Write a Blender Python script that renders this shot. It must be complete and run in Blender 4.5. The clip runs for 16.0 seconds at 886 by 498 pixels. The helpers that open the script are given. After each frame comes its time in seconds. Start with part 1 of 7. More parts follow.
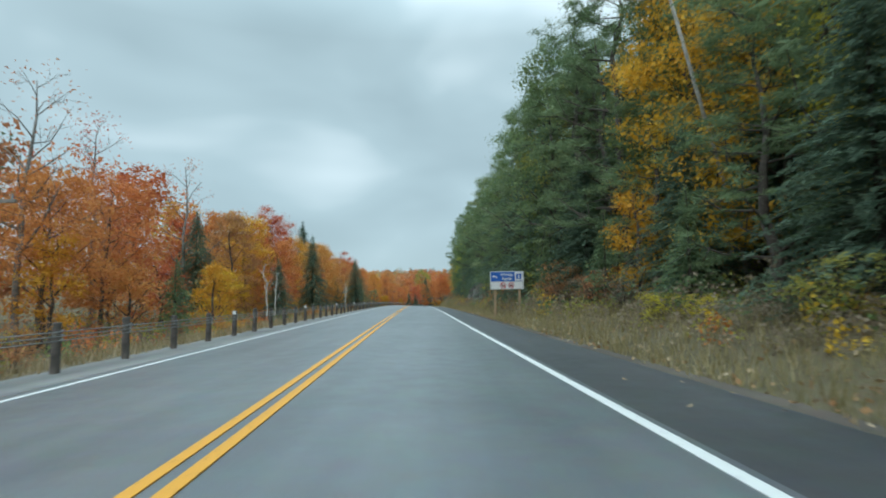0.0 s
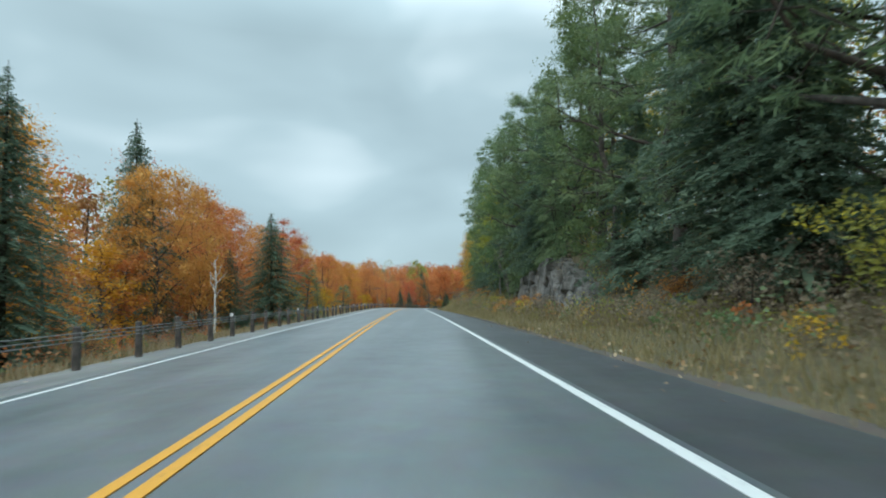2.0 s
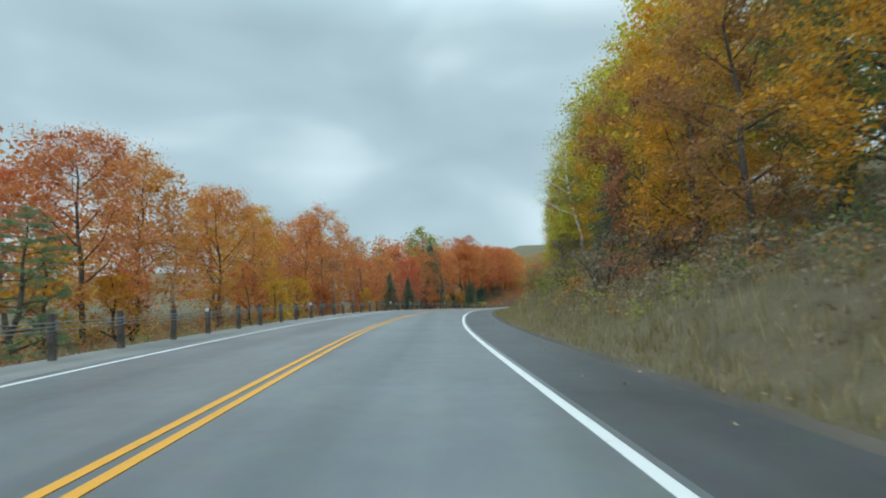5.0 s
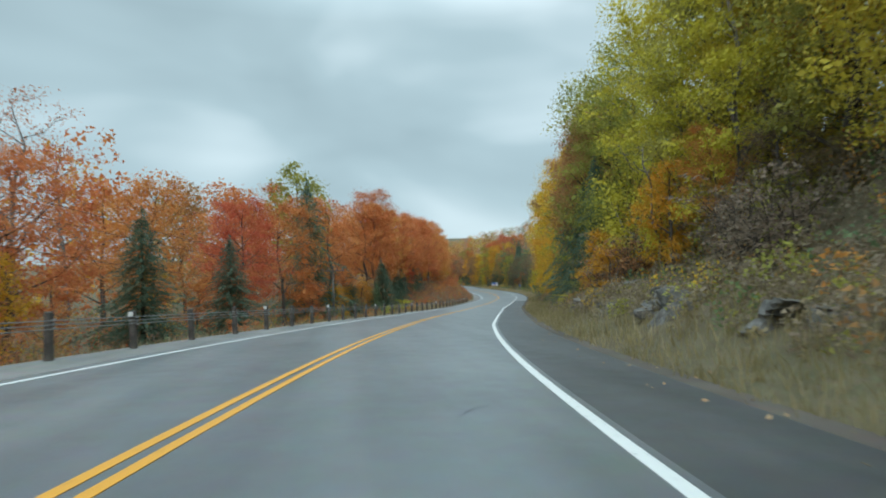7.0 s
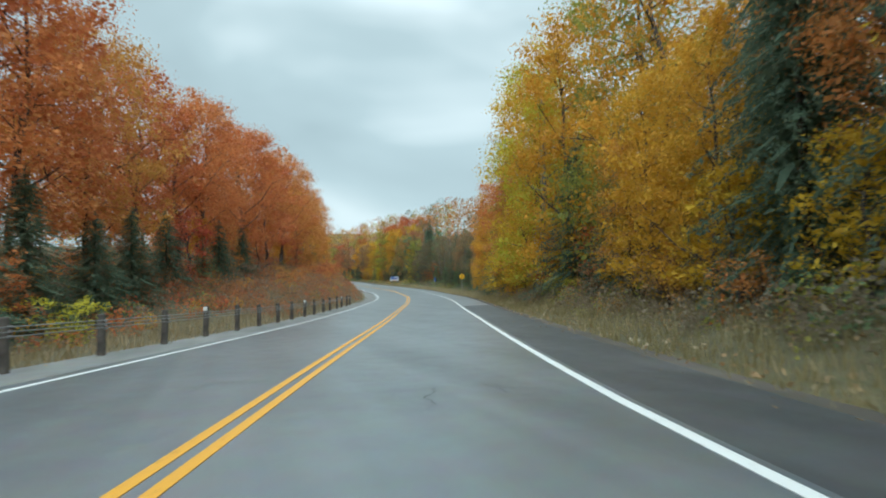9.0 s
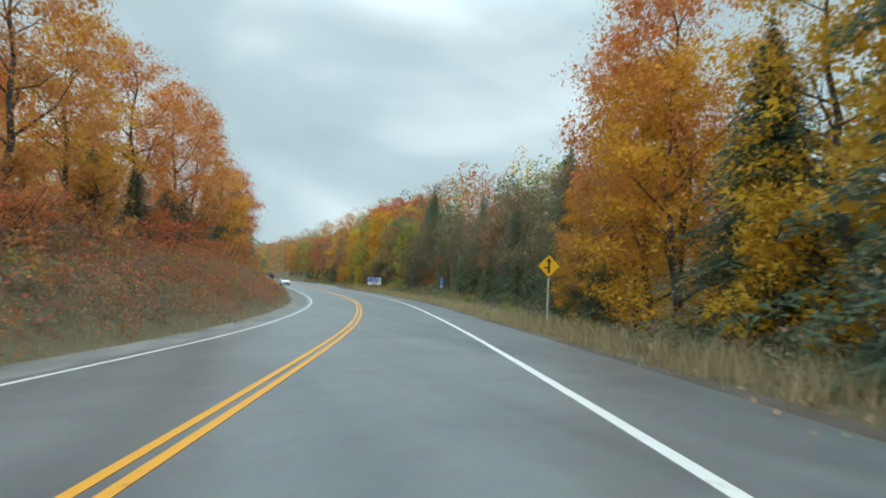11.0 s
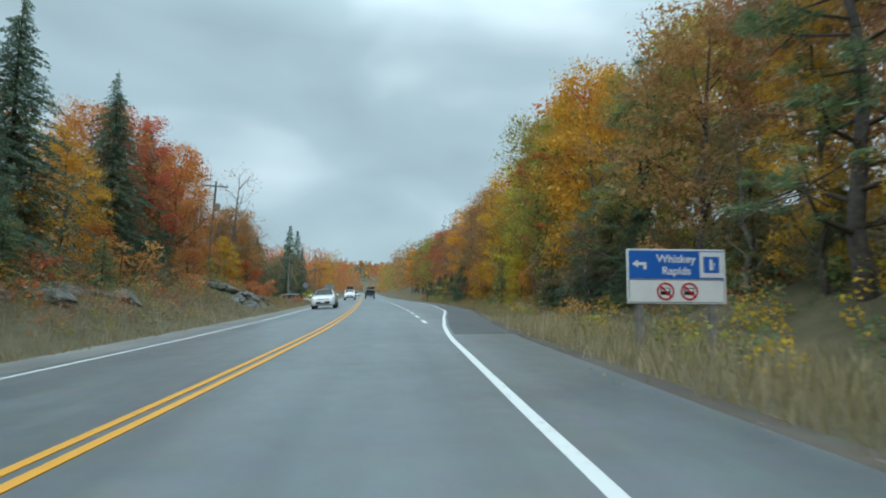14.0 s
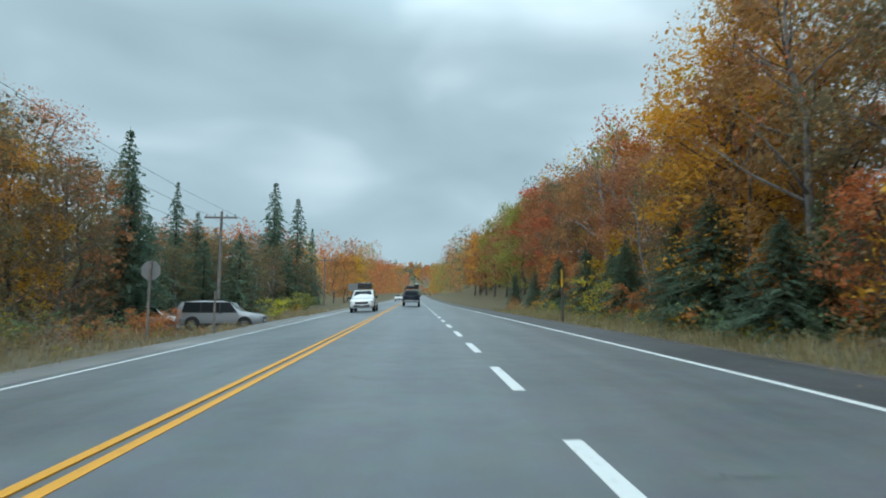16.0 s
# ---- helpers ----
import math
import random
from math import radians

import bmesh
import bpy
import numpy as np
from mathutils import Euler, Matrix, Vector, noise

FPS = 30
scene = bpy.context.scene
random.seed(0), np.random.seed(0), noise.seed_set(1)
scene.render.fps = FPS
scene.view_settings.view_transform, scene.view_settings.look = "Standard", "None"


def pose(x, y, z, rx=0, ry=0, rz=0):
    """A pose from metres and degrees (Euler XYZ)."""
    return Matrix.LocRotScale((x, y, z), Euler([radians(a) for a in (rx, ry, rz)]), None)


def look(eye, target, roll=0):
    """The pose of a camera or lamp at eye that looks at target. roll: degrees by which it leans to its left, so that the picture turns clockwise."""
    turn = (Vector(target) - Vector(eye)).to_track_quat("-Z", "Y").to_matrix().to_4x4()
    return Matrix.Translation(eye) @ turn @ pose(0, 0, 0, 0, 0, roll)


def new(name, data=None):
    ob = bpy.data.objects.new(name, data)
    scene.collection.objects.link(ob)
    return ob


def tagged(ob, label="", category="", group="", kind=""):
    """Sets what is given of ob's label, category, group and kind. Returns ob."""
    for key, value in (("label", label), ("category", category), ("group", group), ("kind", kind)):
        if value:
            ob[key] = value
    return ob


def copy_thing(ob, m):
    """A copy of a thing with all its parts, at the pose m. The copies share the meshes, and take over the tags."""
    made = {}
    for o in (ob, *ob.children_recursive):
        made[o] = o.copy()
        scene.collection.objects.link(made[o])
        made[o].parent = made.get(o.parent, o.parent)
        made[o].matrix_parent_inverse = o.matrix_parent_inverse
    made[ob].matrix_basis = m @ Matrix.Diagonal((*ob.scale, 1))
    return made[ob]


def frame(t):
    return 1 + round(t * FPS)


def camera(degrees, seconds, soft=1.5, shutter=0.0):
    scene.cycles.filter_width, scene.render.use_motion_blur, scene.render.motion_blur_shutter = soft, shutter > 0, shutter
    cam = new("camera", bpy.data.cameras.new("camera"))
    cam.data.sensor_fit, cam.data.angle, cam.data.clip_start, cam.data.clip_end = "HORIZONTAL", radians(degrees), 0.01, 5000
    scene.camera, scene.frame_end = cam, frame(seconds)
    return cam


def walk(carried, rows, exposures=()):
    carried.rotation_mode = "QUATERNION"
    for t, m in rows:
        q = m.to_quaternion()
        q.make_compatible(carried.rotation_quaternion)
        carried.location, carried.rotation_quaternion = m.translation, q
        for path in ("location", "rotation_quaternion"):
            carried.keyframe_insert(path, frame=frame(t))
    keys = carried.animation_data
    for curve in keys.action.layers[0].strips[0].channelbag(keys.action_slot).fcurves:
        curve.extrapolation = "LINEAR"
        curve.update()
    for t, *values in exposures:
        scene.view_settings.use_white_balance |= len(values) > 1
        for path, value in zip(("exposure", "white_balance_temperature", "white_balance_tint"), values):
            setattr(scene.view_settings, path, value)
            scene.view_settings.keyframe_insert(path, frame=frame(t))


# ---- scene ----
cam = camera(75.1, 16.0, soft=1.9, shutter=0.1)
PATH = [
    (0.0, (0.000, 0.000, 1.120), (0.005, 9.962, 1.990), -0.79),
    (0.5, (-0.586, 12.762, 1.172), (-0.571, 22.725, 2.027), -0.70),
    (1.0, (-1.150, 25.553, 1.203), (-1.106, 35.517, 2.042), -0.87),
    (1.5, (-1.667, 38.372, 1.230), (-1.579, 48.336, 2.076), -1.01),
    (2.0, (-2.132, 51.221, 1.255), (-2.020, 61.186, 2.092), -1.89),
    (2.5, (-2.621, 64.097, 1.272), (-2.556, 74.062, 2.101), -2.60),
    (3.0, (-3.133, 76.999, 1.253), (-3.049, 86.968, 2.036), -2.03),
    (3.5, (-3.622, 89.929, 1.190), (-3.530, 99.899, 1.955), -2.02),
    (4.0, (-4.109, 102.886, 1.095), (-4.022, 112.859, 1.828), -2.09),
    (4.5, (-4.633, 115.861, 0.973), (-4.596, 125.835, 1.698), -2.49),
    (5.0, (-5.207, 128.845, 0.843), (-5.171, 138.819, 1.562), -2.76),
    (5.5, (-5.671, 141.844, 0.703), (-5.451, 151.817, 1.411), -2.82),
    (6.0, (-5.770, 154.862, 0.542), (-5.180, 164.821, 1.230), -2.90),
    (6.5, (-5.283, 167.881, 0.344), (-4.175, 177.799, 0.988), -2.82),
    (7.0, (-4.046, 180.860, 0.056), (-2.331, 190.696, 0.615), -2.73),
    (7.5, (-2.036, 193.751, -0.320), (0.232, 203.476, 0.199), -2.37),
    (8.0, (0.655, 206.528, -0.724), (3.400, 216.131, -0.217), -1.99),
    (8.5, (3.932, 219.175, -1.160), (7.083, 228.653, -0.690), -1.94),
    (9.0, (7.694, 231.688, -1.620), (11.172, 241.051, -1.132), -1.51),
    (9.5, (11.841, 244.084, -1.993), (15.551, 253.352, -1.397), -0.52),
    (10.0, (16.163, 256.429, -2.213), (19.892, 265.681, -1.510), 0.55),
    (10.5, (20.430, 268.796, -2.342), (24.071, 278.081, -1.616), 1.18),
    (11.0, (24.525, 281.224, -2.497), (27.987, 290.581, -1.819), 1.53),
    (11.5, (28.293, 293.757, -2.693), (31.450, 303.221, -2.007), 1.41),
    (12.0, (31.629, 306.416, -2.808), (34.450, 315.977, -2.020), 1.77),
    (12.5, (34.504, 319.183, -2.791), (36.954, 328.839, -1.917), 1.88),
    (13.0, (36.949, 332.024, -2.683), (38.946, 341.778, -1.750), 1.57),
    (13.5, (38.703, 344.973, -2.509), (40.220, 354.809, -1.544), 1.25),
    (14.0, (39.771, 357.987, -2.331), (40.816, 367.886, -1.374), 0.48),
    (14.5, (40.109, 371.034, -2.114), (40.791, 380.958, -1.092), 1.05),
    (15.0, (40.240, 384.059, -1.833), (40.711, 393.994, -0.794), 0.98),
    (15.5, (40.157, 397.073, -1.560), (40.492, 407.016, -0.540), 0.47),
    (16.0, (39.885, 410.074, -1.317), (40.058, 420.023, -0.323), 0.09),
]
walk(cam, [(t, look(eye, target, roll)) for t, eye, target, roll in PATH], [(0.0, 0.07, 6280, 10), (3.0, 0.12, 6300, 10), (4.0, 0.06, 6300, 10), (6.5, 0.0, 6320, 10), (9.0, 0.2, 6480, 10), (11.5, 0.17, 6600, 12), (12.0, 0.06, 6480, 10), (12.5, 0.05, 6350, 10), (13.5, -0.06, 6250, 10), (14.0, -0.02, 6200, 10), (14.5, -0.02, 6180, 10), (15.0, -0.06, 6230, 10), (16.0, -0.06, 6150, 10)])

# ---- light ----
world = bpy.data.worlds.new("overcast_sky")
scene.world = world
world.use_nodes = True
wn, wl = world.node_tree.nodes, world.node_tree.links
wn.clear()


def wnode(kind, **kw):
    n = wn.new(kind)
    for k, v in kw.items():
        n.inputs[k].default_value = v
    return n


SUN_EL, SUN_AZ = radians(48), radians(200)
sky = wn.new("ShaderNodeTexSky")
sky.sky_type = "NISHITA"
sky.sun_disc = False
sky.sun_elevation, sky.sun_rotation = SUN_EL, SUN_AZ
tc = wn.new("ShaderNodeTexCoord")
sep = wn.new("ShaderNodeSeparateXYZ")
wl.new(tc.outputs["Generated"], sep.inputs[0])
# the cloud sheet is flat: stretch the pattern towards the horizon
squash = wn.new("ShaderNodeMapping")
squash.inputs["Scale"].default_value = (1.0, 1.0, 2.4)
squash.inputs["Location"].default_value = (0.3, 0.1, 0.0)
wl.new(tc.outputs["Generated"], squash.inputs["Vector"])
puffs = wnode("ShaderNodeTexNoise", Scale=2.6, Detail=3.0, Roughness=0.4)
puffs.inputs["Distortion"].default_value = 0.25
wl.new(squash.outputs[0], puffs.inputs["Vector"])
shade = wn.new("ShaderNodeValToRGB")
shade.color_ramp.elements[0].position, shade.color_ramp.elements[0].color = 0.30, (0.375, 0.51, 0.55, 1)
shade.color_ramp.elements[1].position, shade.color_ramp.elements[1].color = 0.70, (0.72, 0.885, 0.93, 1)
mid = shade.color_ramp.elements.new(0.52)
mid.color = (0.475, 0.635, 0.68, 1)
# a thinner place in the cloud sheet, low over the road ahead
gap_dot = wn.new("ShaderNodeVectorMath")
gap_dot.operation = "DOT_PRODUCT"
gap_dot.inputs[1].default_value = Vector((-0.099, 0.943, 0.317)).normalized()
wl.new(tc.outputs["Generated"], gap_dot.inputs[0])
gap_soft = wn.new("ShaderNodeMapRange")
gap_soft.interpolation_type = "SMOOTHERSTEP"
gap_soft.inputs["From Min"].default_value, gap_soft.inputs["From Max"].default_value = 0.980, 1.0
gap_soft.inputs["To Max"].default_value = 0.05
wl.new(gap_dot.outputs["Value"], gap_soft.inputs["Value"])
thin = wn.new("ShaderNodeMath")
thin.operation = "ADD"
wl.new(puffs.outputs["Fac"], thin.inputs[0])
wl.new(gap_soft.outputs[0], thin.inputs[1])
wl.new(thin.outputs[0], shade.inputs[0])
# an overcast sky is brighter overhead than at the horizon
lift = wn.new("ShaderNodeMapRange")
lift.inputs["From Min"].default_value, lift.inputs["From Max"].default_value = 0.42, 0.72
lift.inputs["To Min"].default_value, lift.inputs["To Max"].default_value = 1.0, 2.5
wl.new(sep.outputs["Z"], lift.inputs["Value"])
cloud = wn.new("ShaderNodeVectorMath")
cloud.operation = "SCALE"
wl.new(shade.outputs[0], cloud.inputs[0])
wl.new(lift.outputs[0], cloud.inputs["Scale"])
b_cloud = wnode("ShaderNodeBackground", Strength=1.0)
wl.new(cloud.outputs[0], b_cloud.inputs["Color"])
b_sky = wnode("ShaderNodeBackground", Strength=0.08)
wl.new(sky.outputs[0], b_sky.inputs["Color"])
both = wnode("ShaderNodeMixShader", Fac=0.92)
wl.new(b_sky.outputs[0], both.inputs[1])
wl.new(b_cloud.outputs[0], both.inputs[2])
wout = wn.new("ShaderNodeOutputWorld")
wl.new(both.outputs[0], wout.inputs["Surface"])

sun = new("sun", bpy.data.lights.new("sun", "SUN"))
sun.data.energy, sun.data.angle, sun.data.color = 1.2, radians(25), (0.94, 0.97, 0.93)
sun.matrix_world = look((0, 0, 0), (math.sin(SUN_AZ) * -math.cos(SUN_EL), -math.cos(SUN_AZ) * math.cos(SUN_EL), -math.sin(SUN_EL)))


# ---- materials ----
def material(name):
    m = bpy.data.materials.new(name)
    m.use_nodes = True
    nt = m.node_tree
    return m, nt.nodes, nt.links, nt.nodes["Principled BSDF"]


def noise_node(n, l, scale, detail=3.0, rough=0.55, coord="Object"):
    t = n.new("ShaderNodeTexCoord")
    x = n.new("ShaderNodeTexNoise")
    x.inputs["Scale"].default_value, x.inputs["Detail"].default_value, x.inputs["Roughness"].default_value = scale, detail, rough
    l.new(t.outputs[coord], x.inputs["Vector"])
    return x


def ramp(n, l, source, stops):
    r = n.new("ShaderNodeValToRGB")
    e = r.color_ramp.elements
    while len(e) < len(stops):
        e.new(0.5)
    for el, (p, c) in zip(e, stops):
        el.position, el.color = p, (*c, 1)
    l.new(source, r.inputs[0])
    return r


def mix(n, l, kind, fac, a, b):
    x = n.new("ShaderNodeMix")
    x.data_type, x.blend_type = "RGBA", kind
    for sock, v in ((x.inputs[0], fac), (x.inputs[6], a), (x.inputs[7], b)):
        if isinstance(v, (int, float)):
            sock.default_value = v
        elif isinstance(v, tuple):
            sock.default_value = (*v, 1)
        else:
            l.new(v, sock)
    return x.outputs[2]


def bump(n, l, bsdf, height, strength, distance=0.02):
    b = n.new("ShaderNodeBump")
    b.inputs["Strength"].default_value, b.inputs["Distance"].default_value = strength, distance
    l.new(height, b.inputs["Height"])
    l.new(b.outputs[0], bsdf.inputs["Normal"])


def plain(name, color, rough=0.6, metal=0.0, vary=0.12, scale=6.0, bumps=0.1):
    m, n, l, p = material(name)
    big, fine = noise_node(n, l, scale), noise_node(n, l, scale * 14)
    lo, hi = tuple(c * (1 - vary) for c in color), tuple(min(1, c * (1 + vary)) for c in color)
    c = ramp(n, l, big.outputs["Fac"], [(0.3, lo), (0.7, hi)])
    l.new(mix(n, l, "MULTIPLY", 0.25, c.outputs[0], fine.outputs["Color"]), p.inputs["Base Color"])
    p.inputs["Roughness"].default_value, p.inputs["Metallic"].default_value = rough, metal
    if bumps:
        bump(n, l, p, fine.outputs["Fac"], bumps)
    return m


def leaf_material(name, stops, glow=0.35, rough=0.6):
    """Leaves: a colour for each leaf, a cast for each tree; light comes through them."""
    m, n, l, p = material(name)
    g, o = n.new("ShaderNodeNewGeometry"), n.new("ShaderNodeObjectInfo")
    patch = noise_node(n, l, 0.55, 2.0)  # boughs differ in colour more than the leaves of one bough
    spread = n.new("ShaderNodeMapRange")
    spread.inputs["From Min"].default_value, spread.inputs["From Max"].default_value = 0.3, 0.7
    l.new(patch.outputs["Fac"], spread.inputs["Value"])
    blend = n.new("ShaderNodeMix")
    blend.inputs[0].default_value = 0.55
    l.new(g.outputs["Random Per Island"], blend.inputs[2])
    l.new(spread.outputs[0], blend.inputs[3])
    r = ramp(n, l, blend.outputs[0], stops)
    hsv = n.new("ShaderNodeHueSaturation")
    sh = n.new("ShaderNodeMapRange")
    sh.inputs["To Min"].default_value, sh.inputs["To Max"].default_value = 0.485, 0.515
    l.new(o.outputs["Random"], sh.inputs["Value"])
    l.new(sh.outputs[0], hsv.inputs["Hue"])
    vv = n.new("ShaderNodeMapRange")
    vv.inputs["To Min"].default_value, vv.inputs["To Max"].default_value = 0.8, 1.2
    big = noise_node(n, l, 0.35, 2.0)
    l.new(big.outputs["Fac"], vv.inputs["Value"])
    l.new(vv.outputs[0], hsv.inputs["Value"])
    l.new(r.outputs[0], hsv.inputs["Color"])
    l.new(hsv.outputs[0], p.inputs["Base Color"])
    p.inputs["Roughness"].default_value = rough
    p.inputs["Specular IOR Level"].default_value = 0.25
    t = n.new("ShaderNodeBsdfTranslucent")
    l.new(hsv.outputs[0], t.inputs["Color"])
    mx = n.new("ShaderNodeMixShader")
    mx.inputs[0].default_value = glow
    l.new(p.outputs[0], mx.inputs[1])
    l.new(t.outputs[0], mx.inputs[2])
    l.new(mx.outputs[0], n["Material Output"].inputs["Surface"])
    return m


LEAF = {
    "orange": leaf_material("maple_leaves_orange", [(0.0, (0.450, 0.150, 0.050)), (0.35, (0.625, 0.250, 0.075)), (0.75, (0.712, 0.338, 0.106)), (1.0, (0.650, 0.413, 0.150))], 0.42),
    "red": leaf_material("maple_leaves_red", [(0.0, (0.44, 0.11, 0.05)), (0.5, (0.61, 0.195, 0.075)), (1.0, (0.69, 0.30, 0.11))], 0.42),
    "rust": leaf_material("leaves_rust", [(0.0, (0.270, 0.121, 0.061)), (0.5, (0.459, 0.230, 0.101)), (1.0, (0.567, 0.324, 0.135))], 0.42),
    "gold": leaf_material("leaves_gold", [(0.0, (0.50, 0.25, 0.03)), (0.5, (0.72, 0.41, 0.045)), (1.0, (0.80, 0.55, 0.085))], 0.42),
    "yellow": leaf_material("leaves_yellow", [(0.0, (0.42, 0.36, 0.045)), (0.5, (0.62, 0.54, 0.065)), (1.0, (0.76, 0.66, 0.12))], 0.42),
    "olive": leaf_material("leaves_olive", [(0.0, (0.203, 0.216, 0.061)), (0.5, (0.365, 0.351, 0.081)), (1.0, (0.513, 0.459, 0.115))], 0.42),
    "green": leaf_material("leaves_green", [(0.0, (0.121, 0.176, 0.081)), (0.6, (0.189, 0.263, 0.108)), (1.0, (0.324, 0.365, 0.121))], 0.42),
    "spruce": leaf_material("spruce_needles", [(0.0, (0.085, 0.135, 0.095)), (0.6, (0.15, 0.218, 0.148)), (1.0, (0.215, 0.28, 0.18))], 0.45),
    "pine": leaf_material("pine_needles", [(0.0, (0.125, 0.185, 0.1)), (0.6, (0.21, 0.285, 0.145)), (1.0, (0.31, 0.37, 0.175))], 0.42),
    "brown": leaf_material("dry_leaves_brown", [(0.0, (0.18, 0.14, 0.10)), (0.5, (0.30, 0.235, 0.17)), (1.0, (0.40, 0.325, 0.24))], 0.42),
    "drab": leaf_material("leaves_dull_brown", [(0.0, (0.13, 0.105, 0.06)), (0.4, (0.23, 0.175, 0.10)), (0.75, (0.28, 0.235, 0.12)), (1.0, (0.35, 0.23, 0.13))], 0.42),
    "straw": leaf_material("straw_grass", [(0.0, (0.26, 0.20, 0.11)), (0.5, (0.42, 0.34, 0.21)), (1.0, (0.56, 0.47, 0.32))], 0.3),
    "grass": leaf_material("dry_grass", [(0.0, (0.13, 0.11, 0.045)), (0.4, (0.26, 0.21, 0.10)), (0.8, (0.38, 0.31, 0.17)), (1.0, (0.16, 0.17, 0.05))], 0.3),
    "litter": leaf_material("fallen_leaves", [(0.0, (0.30, 0.15, 0.06)), (0.6, (0.42, 0.30, 0.16)), (1.0, (0.62, 0.55, 0.42))], 0.1),
}


def bark_material(name, dark, light):
    m, n, l, p = material(name)
    a, b = noise_node(n, l, 5.0, 4), noise_node(n, l, 40.0, 3)
    c = ramp(n, l, a.outputs["Fac"], [(0.3, dark), (0.7, light)])
    l.new(mix(n, l, "MULTIPLY", 0.5, c.outputs[0], b.outputs["Color"]), p.inputs["Base Color"])
    p.inputs["Roughness"].default_value = 0.9
    bump(n, l, p, b.outputs["Fac"], 0.5)
    return m


BARK = bark_material("bark_dark", (0.05, 0.04, 0.032), (0.14, 0.115, 0.095))
BARK_GREY = bark_material("bark_grey", (0.13, 0.115, 0.10), (0.27, 0.245, 0.22))
BIRCH = bark_material("bark_birch", (0.40, 0.38, 0.34), (0.72, 0.69, 0.63))
WOOD_OLD = bark_material("weathered_timber", (0.06, 0.05, 0.045), (0.17, 0.15, 0.13))
POLE_WOOD = bark_material("pole_timber", (0.18, 0.16, 0.14), (0.36, 0.33, 0.30))


def asphalt_material(name, dark, light, rough):
    m, n, l, p = material(name)
    stain, grit, worn = noise_node(n, l, 0.35, 4, 0.6), noise_node(n, l, 70.0, 2), noise_node(n, l, 2.5, 5, 0.65)
    c = ramp(n, l, stain.outputs["Fac"], [(0.3, dark), (0.72, light)])
    pos = n.new("ShaderNodeNewGeometry")
    along = n.new("ShaderNodeMapping")
    along.inputs["Scale"].default_value = (1.1, 0.035, 0.0)
    along.inputs["Rotation"].default_value = (0, 0, radians(8))
    l.new(pos.outputs["Position"], along.inputs["Vector"])
    track = n.new("ShaderNodeTexNoise")  # streaks left by the traffic
    track.inputs["Scale"].default_value, track.inputs["Detail"].default_value = 1.0, 3.0
    l.new(along.outputs[0], track.inputs["Vector"])
    streak = ramp(n, l, track.outputs["Fac"], [(0.35, (0.8, 0.81, 0.82)), (0.65, (1.12, 1.12, 1.12))])
    c1 = mix(n, l, "MULTIPLY", 1.0, c.outputs[0], streak.outputs[0])
    c2 = mix(n, l, "MULTIPLY", 0.35, c1, worn.outputs["Color"])
    l.new(mix(n, l, "OVERLAY", 0.35, c2, grit.outputs["Color"]), p.inputs["Base Color"])
    r = n.new("ShaderNodeMapRange")
    r.inputs["To Min"].default_value, r.inputs["To Max"].default_value = rough - 0.08, rough + 0.12
    l.new(worn.outputs["Fac"], r.inputs["Value"])
    l.new(r.outputs[0], p.inputs["Roughness"])
    bump(n, l, p, grit.outputs["Fac"], 0.35, 0.006)
    return m


ASPHALT = asphalt_material("asphalt_worn", (0.142, 0.160, 0.171), (0.204, 0.227, 0.240), 0.33)
ASPHALT_DARK = asphalt_material("asphalt_shoulder", (0.060, 0.064, 0.068), (0.100, 0.105, 0.110), 0.5)
GRAVEL = asphalt_material("gravel_shoulder", (0.18, 0.178, 0.172), (0.30, 0.295, 0.28), 0.9)
GRAVEL_BROWN = asphalt_material("gravel_edge_brown", (0.085, 0.072, 0.058), (0.16, 0.135, 0.11), 0.95)


def paint_material(name, color):
    m, n, l, p = material(name)
    wear, fine = noise_node(n, l, 9.0, 6, 0.7), noise_node(n, l, 60.0, 2)
    c = ramp(n, l, wear.outputs["Fac"], [(0.30, tuple(v * 0.55 for v in color)), (0.42, color), (1.0, color)])
    l.new(mix(n, l, "MULTIPLY", 0.2, c.outputs[0], fine.outputs["Color"]), p.inputs["Base Color"])
    p.inputs["Roughness"].default_value = 0.6
    bump(n, l, p, fine.outputs["Fac"], 0.2, 0.004)
    return m


PAINT_WHITE = paint_material("road_paint_white", (0.78, 0.79, 0.78))
PAINT_YELLOW = paint_material("road_paint_yellow", (0.80, 0.37, 0.03))


def ground_material():
    m, n, l, p = material("verge_ground")
    big, mid_n, fine = noise_node(n, l, 0.12, 4), noise_node(n, l, 1.3, 5, 0.65), noise_node(n, l, 14.0, 4, 0.7)
    c = ramp(n, l, mid_n.outputs["Fac"], [(0.25, (0.075, 0.06, 0.038)), (0.5, (0.15, 0.115, 0.07)), (0.75, (0.22, 0.17, 0.11))])
    c2 = ramp(n, l, big.outputs["Fac"], [(0.35, (0.12, 0.10, 0.05)), (0.7, (0.10, 0.115, 0.04))])
    c3 = mix(n, l, "MIX", 0.4, c.outputs[0], c2.outputs[0])
    l.new(mix(n, l, "OVERLAY", 0.5, c3, fine.outputs["Color"]), p.inputs["Base Color"])
    p.inputs["Roughness"].default_value = 0.95
    bump(n, l, p, fine.outputs["Fac"], 0.8, 0.08)
    return m


GROUND = ground_material()


